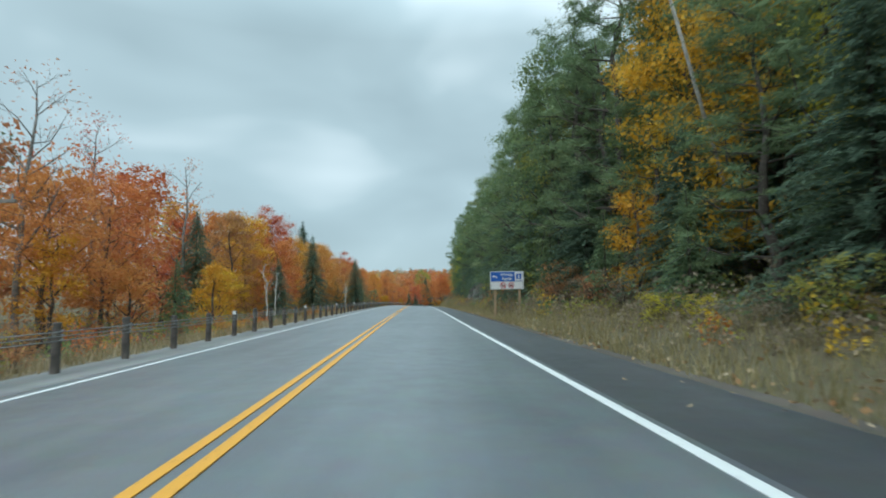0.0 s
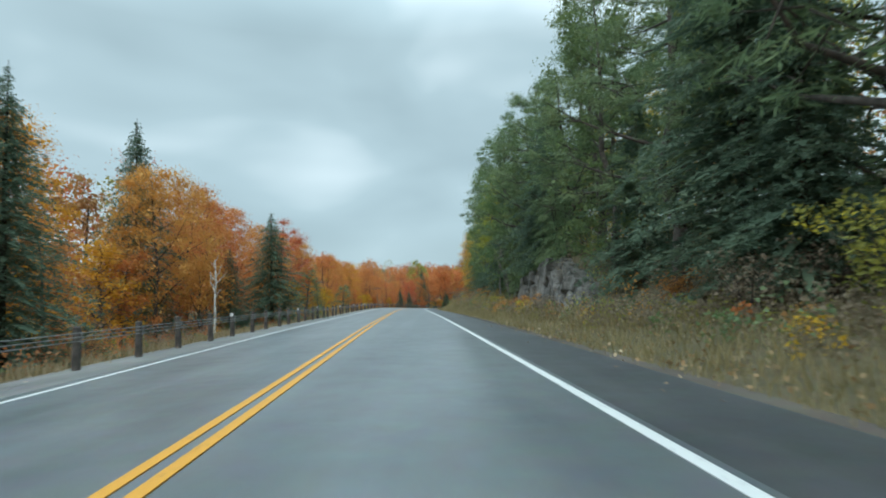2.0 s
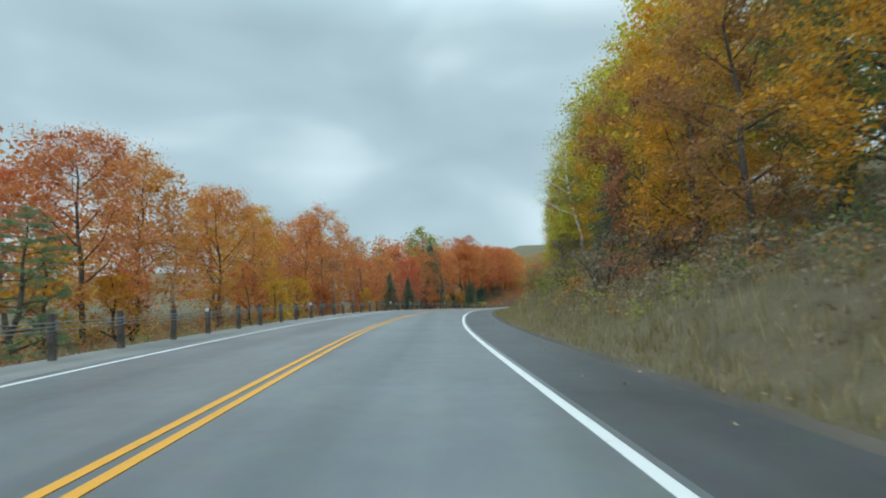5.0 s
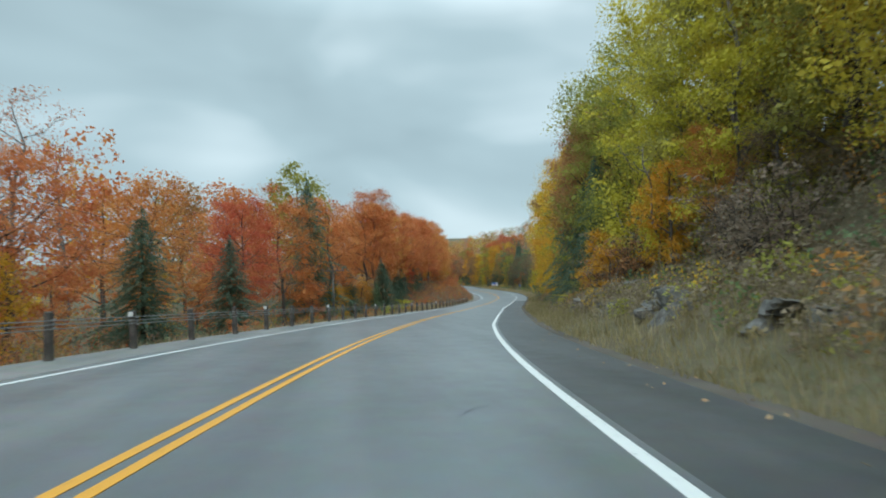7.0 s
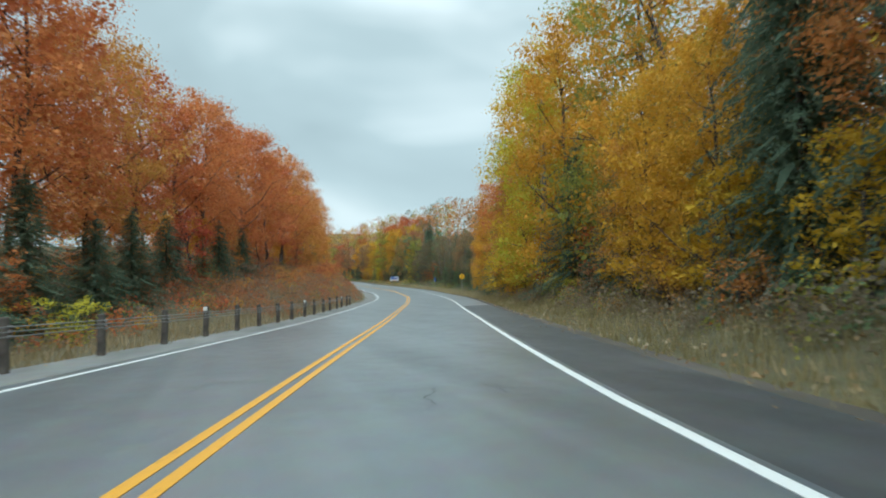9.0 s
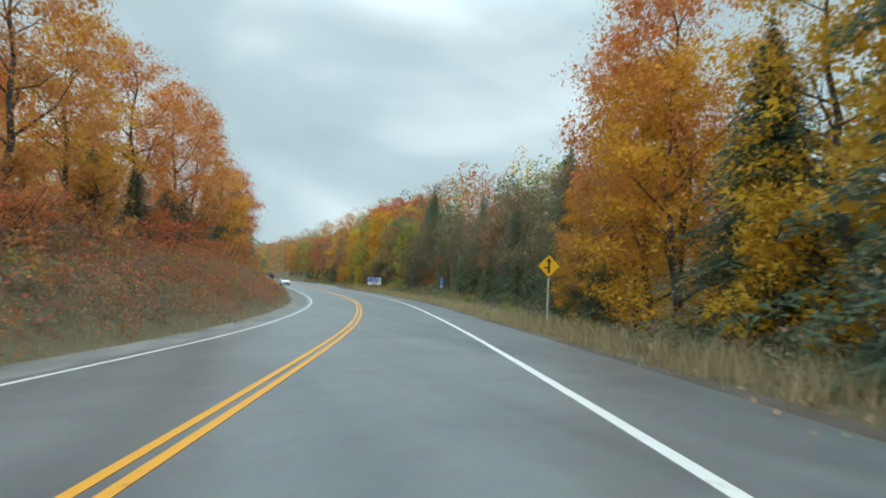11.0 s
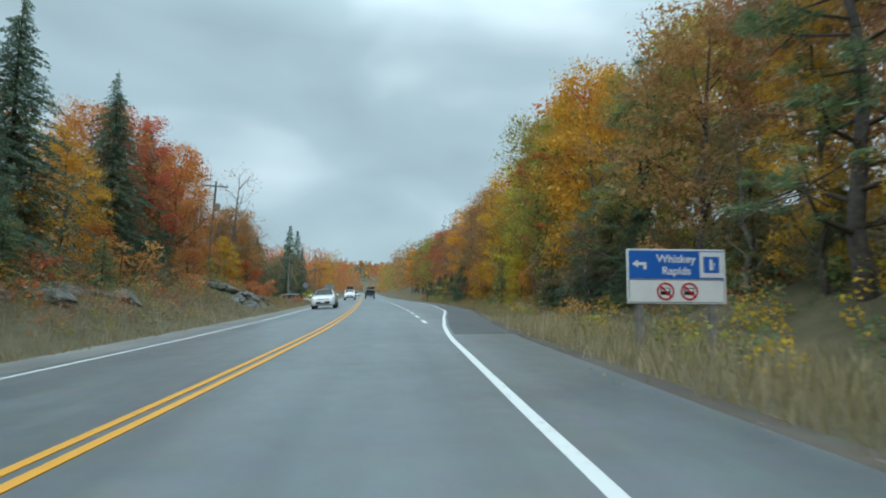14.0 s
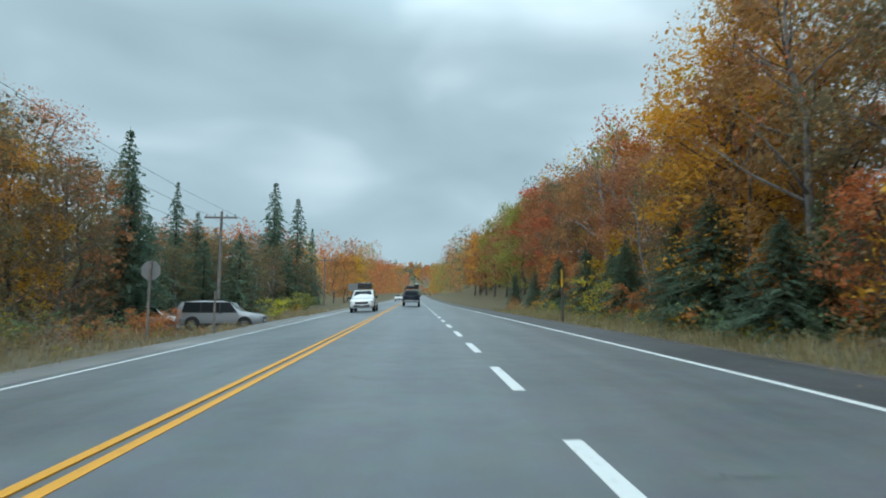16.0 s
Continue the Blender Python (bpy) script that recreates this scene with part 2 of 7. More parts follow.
def rock_material():
    m, n, l, p = material("granite_rock")
    big, mid_n = noise_node(n, l, 0.6, 5, 0.6), noise_node(n, l, 4.0, 6, 0.7)
    c = ramp(n, l, mid_n.outputs["Fac"], [(0.3, (0.09, 0.088, 0.085)), (0.5, (0.22, 0.213, 0.203)), (0.75, (0.37, 0.355, 0.335))])
    c2 = ramp(n, l, big.outputs["Fac"], [(0.4, (1, 1, 1)), (0.7, (0.6, 0.58, 0.5))])
    pos, down = n.new("ShaderNodeNewGeometry"), n.new("ShaderNodeMapping")
    down.inputs["Scale"].default_value = (2.6, 2.6, 0.45)
    l.new(pos.outputs["Position"], down.inputs["Vector"])
    wet = n.new("ShaderNodeTexNoise")  # water stains that run down the face
    wet.inputs["Scale"].default_value, wet.inputs["Detail"].default_value = 1.0, 5.0
    l.new(down.outputs[0], wet.inputs["Vector"])
    stain = ramp(n, l, wet.outputs["Fac"], [(0.38, (0.42, 0.42, 0.40)), (0.58, (1.0, 1.0, 1.0))])
    l.new(mix(n, l, "MULTIPLY", 1.0, mix(n, l, "MULTIPLY", 0.8, c.outputs[0], c2.outputs[0]), stain.outputs[0]), p.inputs["Base Color"])
    p.inputs["Roughness"].default_value = 0.85
    bump(n, l, p, mid_n.outputs["Fac"], 0.7, 0.08)
    return m


ROCK = rock_material()
STEEL = plain("galvanised_steel", (0.42, 0.43, 0.44), 0.45, 0.8)
SIGN_BLUE = plain("sign_sheet_blue", (0.015, 0.12, 0.48), 0.4, 0, 0.05, 2, 0)
SIGN_WHITE = plain("sign_sheet_white", (0.74, 0.75, 0.75), 0.4, 0, 0.05, 2, 0)
SIGN_YELLOW = plain("sign_sheet_yellow", (0.85, 0.46, 0.015), 0.4, 0, 0.05, 2, 0)
SIGN_BLACK = plain("sign_black", (0.012, 0.012, 0.012), 0.45, 0, 0.05, 2, 0)
SIGN_RED = plain("sign_red", (0.55, 0.02, 0.02), 0.45, 0, 0.05, 2, 0)
SIGN_BACK = plain("sign_back_aluminium", (0.33, 0.34, 0.35), 0.5, 0.5, 0.1, 3, 0)
CABLE = plain("steel_cable", (0.30, 0.30, 0.30), 0.5, 0.6, 0.1, 8, 0)
WIRE = plain("wire_dark", (0.03, 0.03, 0.032), 0.6, 0, 0.1, 8, 0)

# ---- plan: the road's centre line ----
ROAD = [
    (2.2, -80.0, -0.3), (0.3, -40.0, -0.15),
    (-1.53, -0.07, 0.00),
    (-2.71, 25.49, 0.08),
    (-3.82, 51.16, 0.14),
    (-5.05, 76.93, 0.13),
    (-6.25, 102.80, -0.02),
    (-7.38, 128.75, -0.28),
    (-7.97, 154.89, -0.58),
    (-6.13, 181.12, -1.06),
    (-1.17, 206.95, -1.84),
    (6.11, 232.19, -2.74),
    (14.52, 257.00, -3.33),
    (22.83, 281.77, -3.62),
    (29.97, 306.82, -3.93),
    (35.09, 332.32, -3.80),
    (37.56, 358.12, -3.45),
    (38.03, 384.06, -2.95),
    (37.64, 410.01, -2.44),
    (36.5, 450.0, -1.75), (34.9, 500.0, -0.9), (31.5, 620.0, 1.6), (27.5, 800.0, 6.0), (30.0, 1000.0, 10.0),
]


def spline(points, step):
    """A smooth line through points, resampled at even steps of length."""
    p = np.array(points)
    u = np.r_[0, np.cumsum(np.linalg.norm(np.diff(p, axis=0), axis=1))]
    m = np.gradient(p, u, axis=0)
    fine = np.arange(0, u[-1], 0.5)
    i = np.clip(np.searchsorted(u, fine, "right") - 1, 0, len(u) - 2)
    h = (u[i + 1] - u[i])[:, None]
    q = ((fine - u[i])[:, None]) / h
    c = (2 * q**3 - 3 * q**2 + 1) * p[i] + (q**3 - 2 * q**2 + q) * h * m[i] + (3 * q**2 - 2 * q**3) * p[i + 1] + (q**3 - q**2) * h * m[i + 1]
    far = np.r_[0, np.cumsum(np.linalg.norm(np.diff(c, axis=0), axis=1))]
    at = np.arange(0, far[-1], step)
    return np.stack([np.interp(at, far, c[:, k]) for k in range(3)], 1)


LINE = spline(ROAD, 1.0)
START = int(np.argmin(np.abs(LINE[:, 1] + 0.07)))  # s = 0 here
S_MIN, S_MAX = -START + 1, len(LINE) - START - 3
_d = np.gradient(LINE, axis=0)
HEAD = np.arctan2(-_d[:, 0], _d[:, 1])
# the line wanders a little to either side of that curve
WANDER = np.interp(np.arange(len(LINE)) - START, [196, 203, 209, 216, 224, 236, 246, 337, 345, 355, 365, 374, 381, 386], [0, 0.1, 0.18, 0.2, 0.06, 0.05, 0, 0, -0.12, -0.2, -0.25, -0.22, -0.05, 0])
WANDER = np.convolve(np.pad(WANDER, 4, "edge"), np.ones(9) / 9, "valid")
LINE[:, 0] += np.cos(HEAD) * WANDER
LINE[:, 1] += np.sin(HEAD) * WANDER
_d = np.gradient(LINE, axis=0)
HEAD = np.arctan2(-_d[:, 0], _d[:, 1])


def table(*rows):
    xs, ys = [r[0] for r in rows], [r[1] for r in rows]

    def value(s):
        if s <= xs[0]:
            return ys[0]
        for i in range(1, len(xs)):
            if s <= xs[i]:
                return ys[i - 1] + (ys[i] - ys[i - 1]) * (s - xs[i - 1]) / (xs[i] - xs[i - 1])
        return ys[-1]

    return value


slope_r = table((0, -0.02), (80, -0.035), (130, -0.045), (200, -0.042), (235, -0.025), (260, 0.01), (290, 0.027), (325, 0.03), (350, 0.02), (375, 0.015), (410, 0.0), (480, -0.015))
slope_l = table((0, 0.04), (60, 0.035), (105, 0.02), (140, -0.03), (170, -0.053), (189, -0.042), (241, 0.0), (270, 0.035), (302, 0.052), (385, 0.055), (424, 0.06), (500, 0.03))
edge_r = table((0, 3.61), (170, 3.67), (190, 3.57), (206, 3.62), (212, 3.78), (219, 3.9), (226, 3.95), (233, 3.9), (240, 3.7), (298, 3.68), (330, 3.8), (355, 3.7), (370, 3.62), (379, 3.65), (383.5, 3.9), (391, 4.65), (396, 5.3), (401, 5.9), (408.3, 6.3), (411, 6.52), (414, 6.72), (418, 6.88), (424, 7.0), (900, 7.0))  # the right edge line
# the verge's height over the road at 10 m and at 22 m from the centre line
right10 = table((-80, 0.4), (0, 0.5), (50, 0.7), (78, 0.1), (98, 0.1), (112, 1.2), (128, 1.5), (165, 0.9), (185, 1.0), (215, 0.95), (235, 0.8), (260, 0.5), (300, -0.5), (360, -0.4), (420, 0.0), (700, 0.2))
right22 = table((-80, 3), (0, 3.5), (60, 4), (90, 6), (130, 6), (165, 6), (195, 9), (230, 7), (260, 3), (300, 0.6), (335, 2.0), (360, 5.0), (420, 6.0), (700, 7))
cliff = table((79, 0), (83, 2.6), (88, 2.8), (94, 1.8), (100, 0))
left10 = table((-80, -0.7), (0, -0.8), (130, -0.9), (230, -0.8), (255, -0.1), (272, 1.0), (300, 2.2), (335, 2.2), (352, 1.7), (372, 1.2), (392, 0.9), (404, 1.35), (412, 1.15), (419, 0.2), (436, -0.3), (444, -1.05), (458, -1.05), (466, -0.4), (700, 0.0))
left22 = table((-80, -0.6), (0, -0.8), (130, -0.6), (215, 0.0), (250, 1.6), (275, 4.5), (305, 6.0), (340, 5.2), (375, 2.8), (400, 2.4), (412, 2.1), (427, 0.0), (442, -1.1), (462, -1.2), (480, -0.2), (700, 1.0))


ALL = np.concatenate([LINE, HEAD[:, None]], 1).tolist()


def centre(s):
    k = s + START
    i = min(max(int(k), 0), len(ALL) - 2)
    q = k - i
    return [a + (c - a) * q for a, c in zip(ALL[i], ALL[i + 1])]


def road_z(s, d):
    """Height of the paved surface over the centre line's own height."""
    zc = -1.9 * slope_r(s)
    return zc + (slope_r(s) if d > 0 else slope_l(s)) * d


def rough(x, y, size):
    return noise.noise((x / size, y / size, 3.3))


def height(s, d):
    """Height of the ground over the centre line's own height."""
    e = float(edge_r(s)) + 1.75 if d > 0 else 4.5
    a = abs(d)
    base = float(road_z(s, math.copysign(min(a, e), d)))
    if a <= e:
        return base - 0.06
    x10, x22 = (float(right10(s)), float(right22(s))) if d > 0 else (float(left10(s)), float(left22(s)))
    if d > 0:
        a -= float(edge_r(s)) - 3.65
        e = 5.4
    g0 = base - 0.06 - 0.05 * min(a - e, 1.0)
    if a < e + 1.0:
        return g0
    hill = 0.0
    if a > 22:
        hill = (0.22 if d > 0 else 0.05) * (min(a, 130) - 22)
    if a < 10:
        f = (a - e - 1) / (9 - e)
        f = f * f * (3 - 2 * f)
        z = g0 + (x10 - g0) * f
    else:
        f = min((a - 10) / 12, 1)
        z = x10 + (x22 - x10) * f
    if d > 0 and 79 < s < 101:  # the ground over the cliff
        f = min(max((a - 9.9) / 1.4, 0), 1)
        z += float(cliff(s)) * f * f * (3 - 2 * f) * max(0, 1 - max(0, a - 12) / 10)
    wob = min(max((a - 6.5) / 4, 0), 1)
    return z + hill + wob * (0.35 * rough(s, d, 5.0) + 0.9 * wob * rough(s, d, 17.0) * min(max((a - 9) / 8, 0), 1))


def at(s, d, up=0.0, ground=False):
    """A place by the way along the road, the distance to the right of its centre line and the height over the road (or ground)."""
    x, y, z, h = centre(s)
    return Vector((x + math.cos(h) * d, y + math.sin(h) * d, z + (height(s, d) if ground else float(road_z(s, d))) + up))


def heading(s):
    return math.degrees(centre(s)[3])


# ---- mesh tools ----
def mesh_of(name, verts, faces, mats, smooth=False, mat_index=None):
    me = bpy.data.meshes.new(name)
    me.from_pydata([tuple(map(float, v)) for v in verts], [], faces)
    for m in mats if isinstance(mats, (list, tuple)) else [mats]:
        me.materials.append(m)
    if mat_index is not None:
        me.polygons.foreach_set("material_index", mat_index)
    if smooth:
        me.polygons.foreach_set("use_smooth", [True] * len(me.polygons))
    me.update()
    return me


def leaf_mesh(name, verts, corners, mats, mat_index=None):
    """A mesh of many loose leaves: verts in order, and the number of corners of each leaf."""
    me = bpy.data.meshes.new(name)
    corners = np.asarray(corners, np.int32)
    me.vertices.add(len(verts))
    me.vertices.foreach_set("co", np.asarray(verts, np.float32).ravel())
    me.loops.add(len(verts))
    me.loops.foreach_set("vertex_index", np.arange(len(verts), dtype=np.int32))
    me.polygons.add(len(corners))
    me.polygons.foreach_set("loop_start", np.r_[0, np.cumsum(corners)[:-1]].astype(np.int32))
    for m in mats if isinstance(mats, (list, tuple)) else [mats]:
        me.materials.append(m)
    if mat_index is not None:
        me.polygons.foreach_set("material_index", np.asarray(mat_index, np.int32))
    me.update(calc_edges=True)
    return me


def part(name, bm, mat=None, parent=None, label=""):
    """One mesh object from a bmesh, or from a ready mesh, under a thing or a part."""
    if isinstance(bm, bmesh.types.BMesh):
        me = bpy.data.meshes.new(name)
        bm.to_mesh(me)
        bm.free()
        me.materials.append(mat)
    else:
        me = bm
    ob = new(name, me)
    ob.parent = parent
    return tagged(ob, label)


def empty(name, m, label, category, group="", kind=""):
    ob = new(name)
    ob.matrix_basis = m
    return tagged(ob, label, category, group, kind)


def box(bm, size, loc=(0, 0, 0), rot=(0, 0, 0), bevel=0.0):
    r = bmesh.ops.create_cube(bm, size=1.0, matrix=pose(*loc, *rot) @ Matrix.Diagonal((*size, 1)))
    if bevel:
        es = list({e for v in r["verts"] for e in v.link_edges})
        bmesh.ops.bevel(bm, geom=es, offset=bevel, segments=2, affect="EDGES", profile=0.6)
    return bm


def cyl(bm, r1, r2, h, m=None, seg=12):
    bmesh.ops.create_cone(bm, cap_ends=True, segments=seg, radius1=r1, radius2=r2, depth=h, matrix=m or Matrix())
    return bm


def tube(verts, faces, a, b, ra, rb, sides=5):
    """Adds a tapered stick from a to b."""
    a, b = np.array(a, float), np.array(b, float)
    w = b - a
    w = w / (np.linalg.norm(w) + 1e-9)
    u = np.cross(w, (0.31, 0.95, 0.1))
    u /= np.linalg.norm(u) + 1e-9
    v = np.cross(w, u)
    n0 = len(verts)
    for c, r in ((a, ra), (b, rb)):
        for k in range(sides):
            t = 2 * math.pi * k / sides
            verts.append(c + r * (math.cos(t) * u + math.sin(t) * v))
    for k in range(sides):
        j = (k + 1) % sides
        faces.append((n0 + k, n0 + j, n0 + sides + j, n0 + sides + k))
    faces.append(tuple(n0 + sides + k for k in range(sides)))


def ribbon(name, s0, s1, d_of, width, lift, mat, step=1.0, label="", category=""):
    """A painted line on the road: a thin slab that follows it."""
    ss = np.arange(s0, s1 + 1e-6, step)
    v, f = [], []
    for s in ss:
        d = float(d_of(s)) if callable(d_of) else d_of
        for e, z in ((-width / 2, lift), (width / 2, lift), (-width / 2, -0.02), (width / 2, -0.02)):
            v.append(at(s, d + e, z))
    for k in range(len(ss) - 1):
        a = 4 * k
        f += [(a, a + 1, a + 5, a + 4), (a + 2, a, a + 4, a + 6), (a + 1, a + 3, a + 7, a + 5)]
    f += [(0, 2, 3, 1), (4 * len(ss) - 4, 4 * len(ss) - 3, 4 * len(ss) - 1, 4 * len(ss) - 2)]
    return tagged(part(name, mesh_of(name, v, f, mat), None), label, category, "", "structure")


# ---- the ground, one sheet to the horizon ----
def build_ground():
    near = np.concatenate([np.arange(5, 13, 0.9), np.arange(13, 24, 1.8), np.arange(24, 46, 4.0)])
    ds = np.concatenate([-near[::-1], [-4.0, -2.0, 0.0, 2.0, 4.0], near])
    far = np.array([60, 85, 120, 170, 260, 420, 700, 1200, 2400])
    ss = np.concatenate([[-79], np.arange(-70, 480, 2.0), np.arange(480, S_MAX, 8.0)])
    v, f = [], []
    cols = len(ds) + 2 * len(far)
    for s in ss:
        lft, rgt = at(s, ds[0], 0, True), at(s, ds[-1], 0, True)
        row = []
        for e in far[::-1]:
            row.append((lft.x - e, lft.y, lft.z + 0.05 * min(e, 80) + 6 * rough(s, e, 90)))
        row += [at(s, d, 0, True) for d in ds]
        for e in far:
            row.append((rgt.x + e, rgt.y, rgt.z + 0.13 * min(e, 120) + 6 * rough(s, -e, 90)))
        v += row
    last = v[-cols:]
    first = v[:cols]
    back = [(x, y - 1500, z) for x, y, z in (tuple(p) for p in first)]
    ahead = [[(x, y + k, z + g + min(1, k / 150) * 10 * rough(x, y + k, 80)) for x, y, z in (tuple(p) for p in last)] for k, g in ((40, 1), (150, 20), (300, 42), (600, 60), (2500, 60))]
    v = back + v + [p for r in ahead for p in r]
    rows = len(v) // cols
    for r in range(rows - 1):
        for c in range(cols - 1):
            a = r * cols + c
            f.append((a, a + 1, a + cols + 1, a + cols))
    return tagged(part("ground", mesh_of("ground", v, f, GROUND, True)), "rough grassy ground with fallen leaves beside the highway", "ground", "", "structure")


build_ground()


def strip(name, s0, s1, d0, d1, lift, drop, mat, label, category, step=2.0, cuts=4):
    """A slab of paving that follows the road; d0 and d1 may change along it."""
    ss = np.arange(s0, s1 + 1e-6, step)
    v, f = [], []
    n = cuts + 3
    for s in ss:
        a, b = (float(q(s)) if callable(q) else q for q in (d0, d1))
        dd = np.linspace(a, b, cuts + 1)
        v.append(at(s, a, lift - drop))
        v += [at(s, d, lift) for d in dd]
        v.append(at(s, b, lift - drop))
    for k in range(len(ss) - 1):
        for c in range(n - 1):
            a = k * n + c
            f.append((a, a + 1, a + n + 1, a + n))
    return tagged(part(name, mesh_of(name, v, f, mat)), label, category, "", "structure")


strip("road", -78, 960, -4.0, lambda s: edge_r(s) + 0.12, 0.0, 0.12, ASPHALT, "worn grey asphalt of a two-lane highway", "road", 2.0, 8)
strip("paved_shoulder", 270, 380, lambda s: edge_r(s) + 0.12, lambda s: edge_r(s) + 1.75, -0.004, 0.12, ASPHALT, "grey asphalt shoulder beside the edge line", "shoulder", 2.0, 3)
for _a, _b in ((-78, 270), (380, 960)):
    strip("paved_shoulder", _a, _b, lambda s: edge_r(s) + 0.12, lambda s: edge_r(s) + 1.75, -0.004, 0.12, ASPHALT_DARK, "darker asphalt shoulder beside the edge line", "shoulder", 2.0, 3)
strip("gravel_shoulder", -78, 960, lambda s: edge_r(s) + 1.75, lambda s: edge_r(s) + 2.15, -0.02, 0.3, GRAVEL_BROWN, "grey gravel edge with fallen leaves", "shoulder", 2.0, 2)
strip("gravel_shoulder", -78, 960, -5.5, -4.0, -0.012, 0.4, GRAVEL, "grey gravel shoulder under the guide posts", "shoulder", 2.0, 3)

ribbon("centre_line", -78, 900, -0.108, 0.105, 0.006, PAINT_YELLOW, 2.0, "yellow painted line of the double centre line", "road marking")
ribbon("centre_line", -78, 900, 0.108, 0.105, 0.006, PAINT_YELLOW, 2.0, "yellow painted line of the double centre line", "road marking")
ribbon("edge_line", -78, 900, -3.65, 0.11, 0.006, PAINT_WHITE, 2.0, "white painted edge line", "road marking")
ribbon("edge_line", -78, 900, lambda s: edge_r(s) - 0.035, 0.125, 0.006, PAINT_WHITE, 2.0, "white painted edge line", "road marking")


def crack(s0, d0, length_m, way, seed):
    """A wandering tar-dark crack in the asphalt."""
    rng = np.random.default_rng(seed)
    v, f = [], []
    s, d = s0, d0
    n = int(length_m / 0.12)
    for k in range(n + 1):
        w = 0.008 * (0.4 + rng.random()) * math.sin(math.pi * (k + 0.6) / (n + 1.2))
        a = way + rng.normal() * 0.5
        px, py = -math.sin(a) * w, math.cos(a) * w
        v += [at(s + px, d + py, 0.004), at(s - px, d - py, 0.004)]
        s, d = s + math.cos(a) * 0.12, d + math.sin(a) * 0.12
    f = [(2 * k, 2 * k + 1, 2 * k + 3, 2 * k + 2) for k in range(n)]
    tagged(part("road_crack", mesh_of("road_crack", v, f, ASPHALT_DARK)), "dark crack in the worn asphalt", "road crack", "", "structure")


_cr = np.random.default_rng(61)
for _s, _d in ((226, 1.9), (227.5, 2.5), (229, 1.7), (239.5, 1.6), (240.5, 2.6), (241.2, 2.2), (200.5, 2.7), (201, 2.5), (187, 2.3), (214, 2.4), (252, 2.0), (301, 1.2), (305, -1.5), (318, 2.4), (420, 4.6), (424, 2.2), (20, 2.0), (20.6, 2.2)):
    crack(_s, _d, 0.7 + 1.2 * _cr.random(), _cr.normal() * 0.7, int(_s * 10))
lane_d = table((381, 3.4), (392, 3.42), (400, 3.52), (420, 3.44), (500, 3.5))
for k in range(1, 45):
    ribbon("lane_dash", 381 + 4.7 * k, 381 + 4.7 * k + 2.3, lane_d, 0.15, 0.006, PAINT_WHITE, 1.15, "white painted dash of the lane line", "road marking")


# ---- trees ----
def rand_unit(rng, n):
    q = rng.normal(size=(n, 3))
    return q / np.linalg.norm(q, axis=1)[:, None]


def blades(p, rng, size, mat_flat, droop, long, width):
    """Folded blades round points: four corners each."""
    n = len(p)
    u = rand_unit(rng, n)
    u[:, 2] = u[:, 2] * (1 - mat_flat) - droop
    u /= np.linalg.norm(u, axis=1)[:, None]
    w = np.cross(u, rand_unit(rng, n))
    w /= np.linalg.norm(w, axis=1)[:, None] + 1e-9
    sz = (size * (0.6 + 0.8 * rng.random(n)))[:, None]
    a, b = u * sz * long, w * sz * width
    return np.stack([p - a, p + b - 0.1 * a, p + a, p - b + 0.12 * a], 1).reshape(-1, 3)


def leaves_mesh(name, centres, radius, per, size, mat, rng, flat=0.0, droop=0.0, long=1.0, squash=0.7, width=0.66, core=0, big=1.7):
    """Clumps of leaves: per small three-cornered ones round each centre and a core of larger sprays well within."""
    rad = np.broadcast_to(np.array(radius, float), len(centres))
    out, corners = [], []
    for k, hi, power, sz in ((per, 1.0, 0.5, size), (core, 0.6, 0.45, size * big)):
        if not k:
            continue
        c = np.repeat(np.array(centres), k, axis=0)
        n = len(c)
        off = rand_unit(rng, n) * (hi * rng.random(n) ** power)[:, None] * np.repeat(rad, k)[:, None]
        off[:, 2] *= squash
        q = blades(c + off, rng, sz, flat, droop, long, width)
        if sz == size:
            q = q.reshape(-1, 4, 3)
            q[:, 2] = q[:, 2] * 0.75 + q[:, 3] * 0.25
            q = q[:, [0, 1, 2]].reshape(-1, 3)
        out.append(q)
        corners += [3 if sz == size else 4] * n
    return leaf_mesh(name, np.concatenate(out), corners, mat)


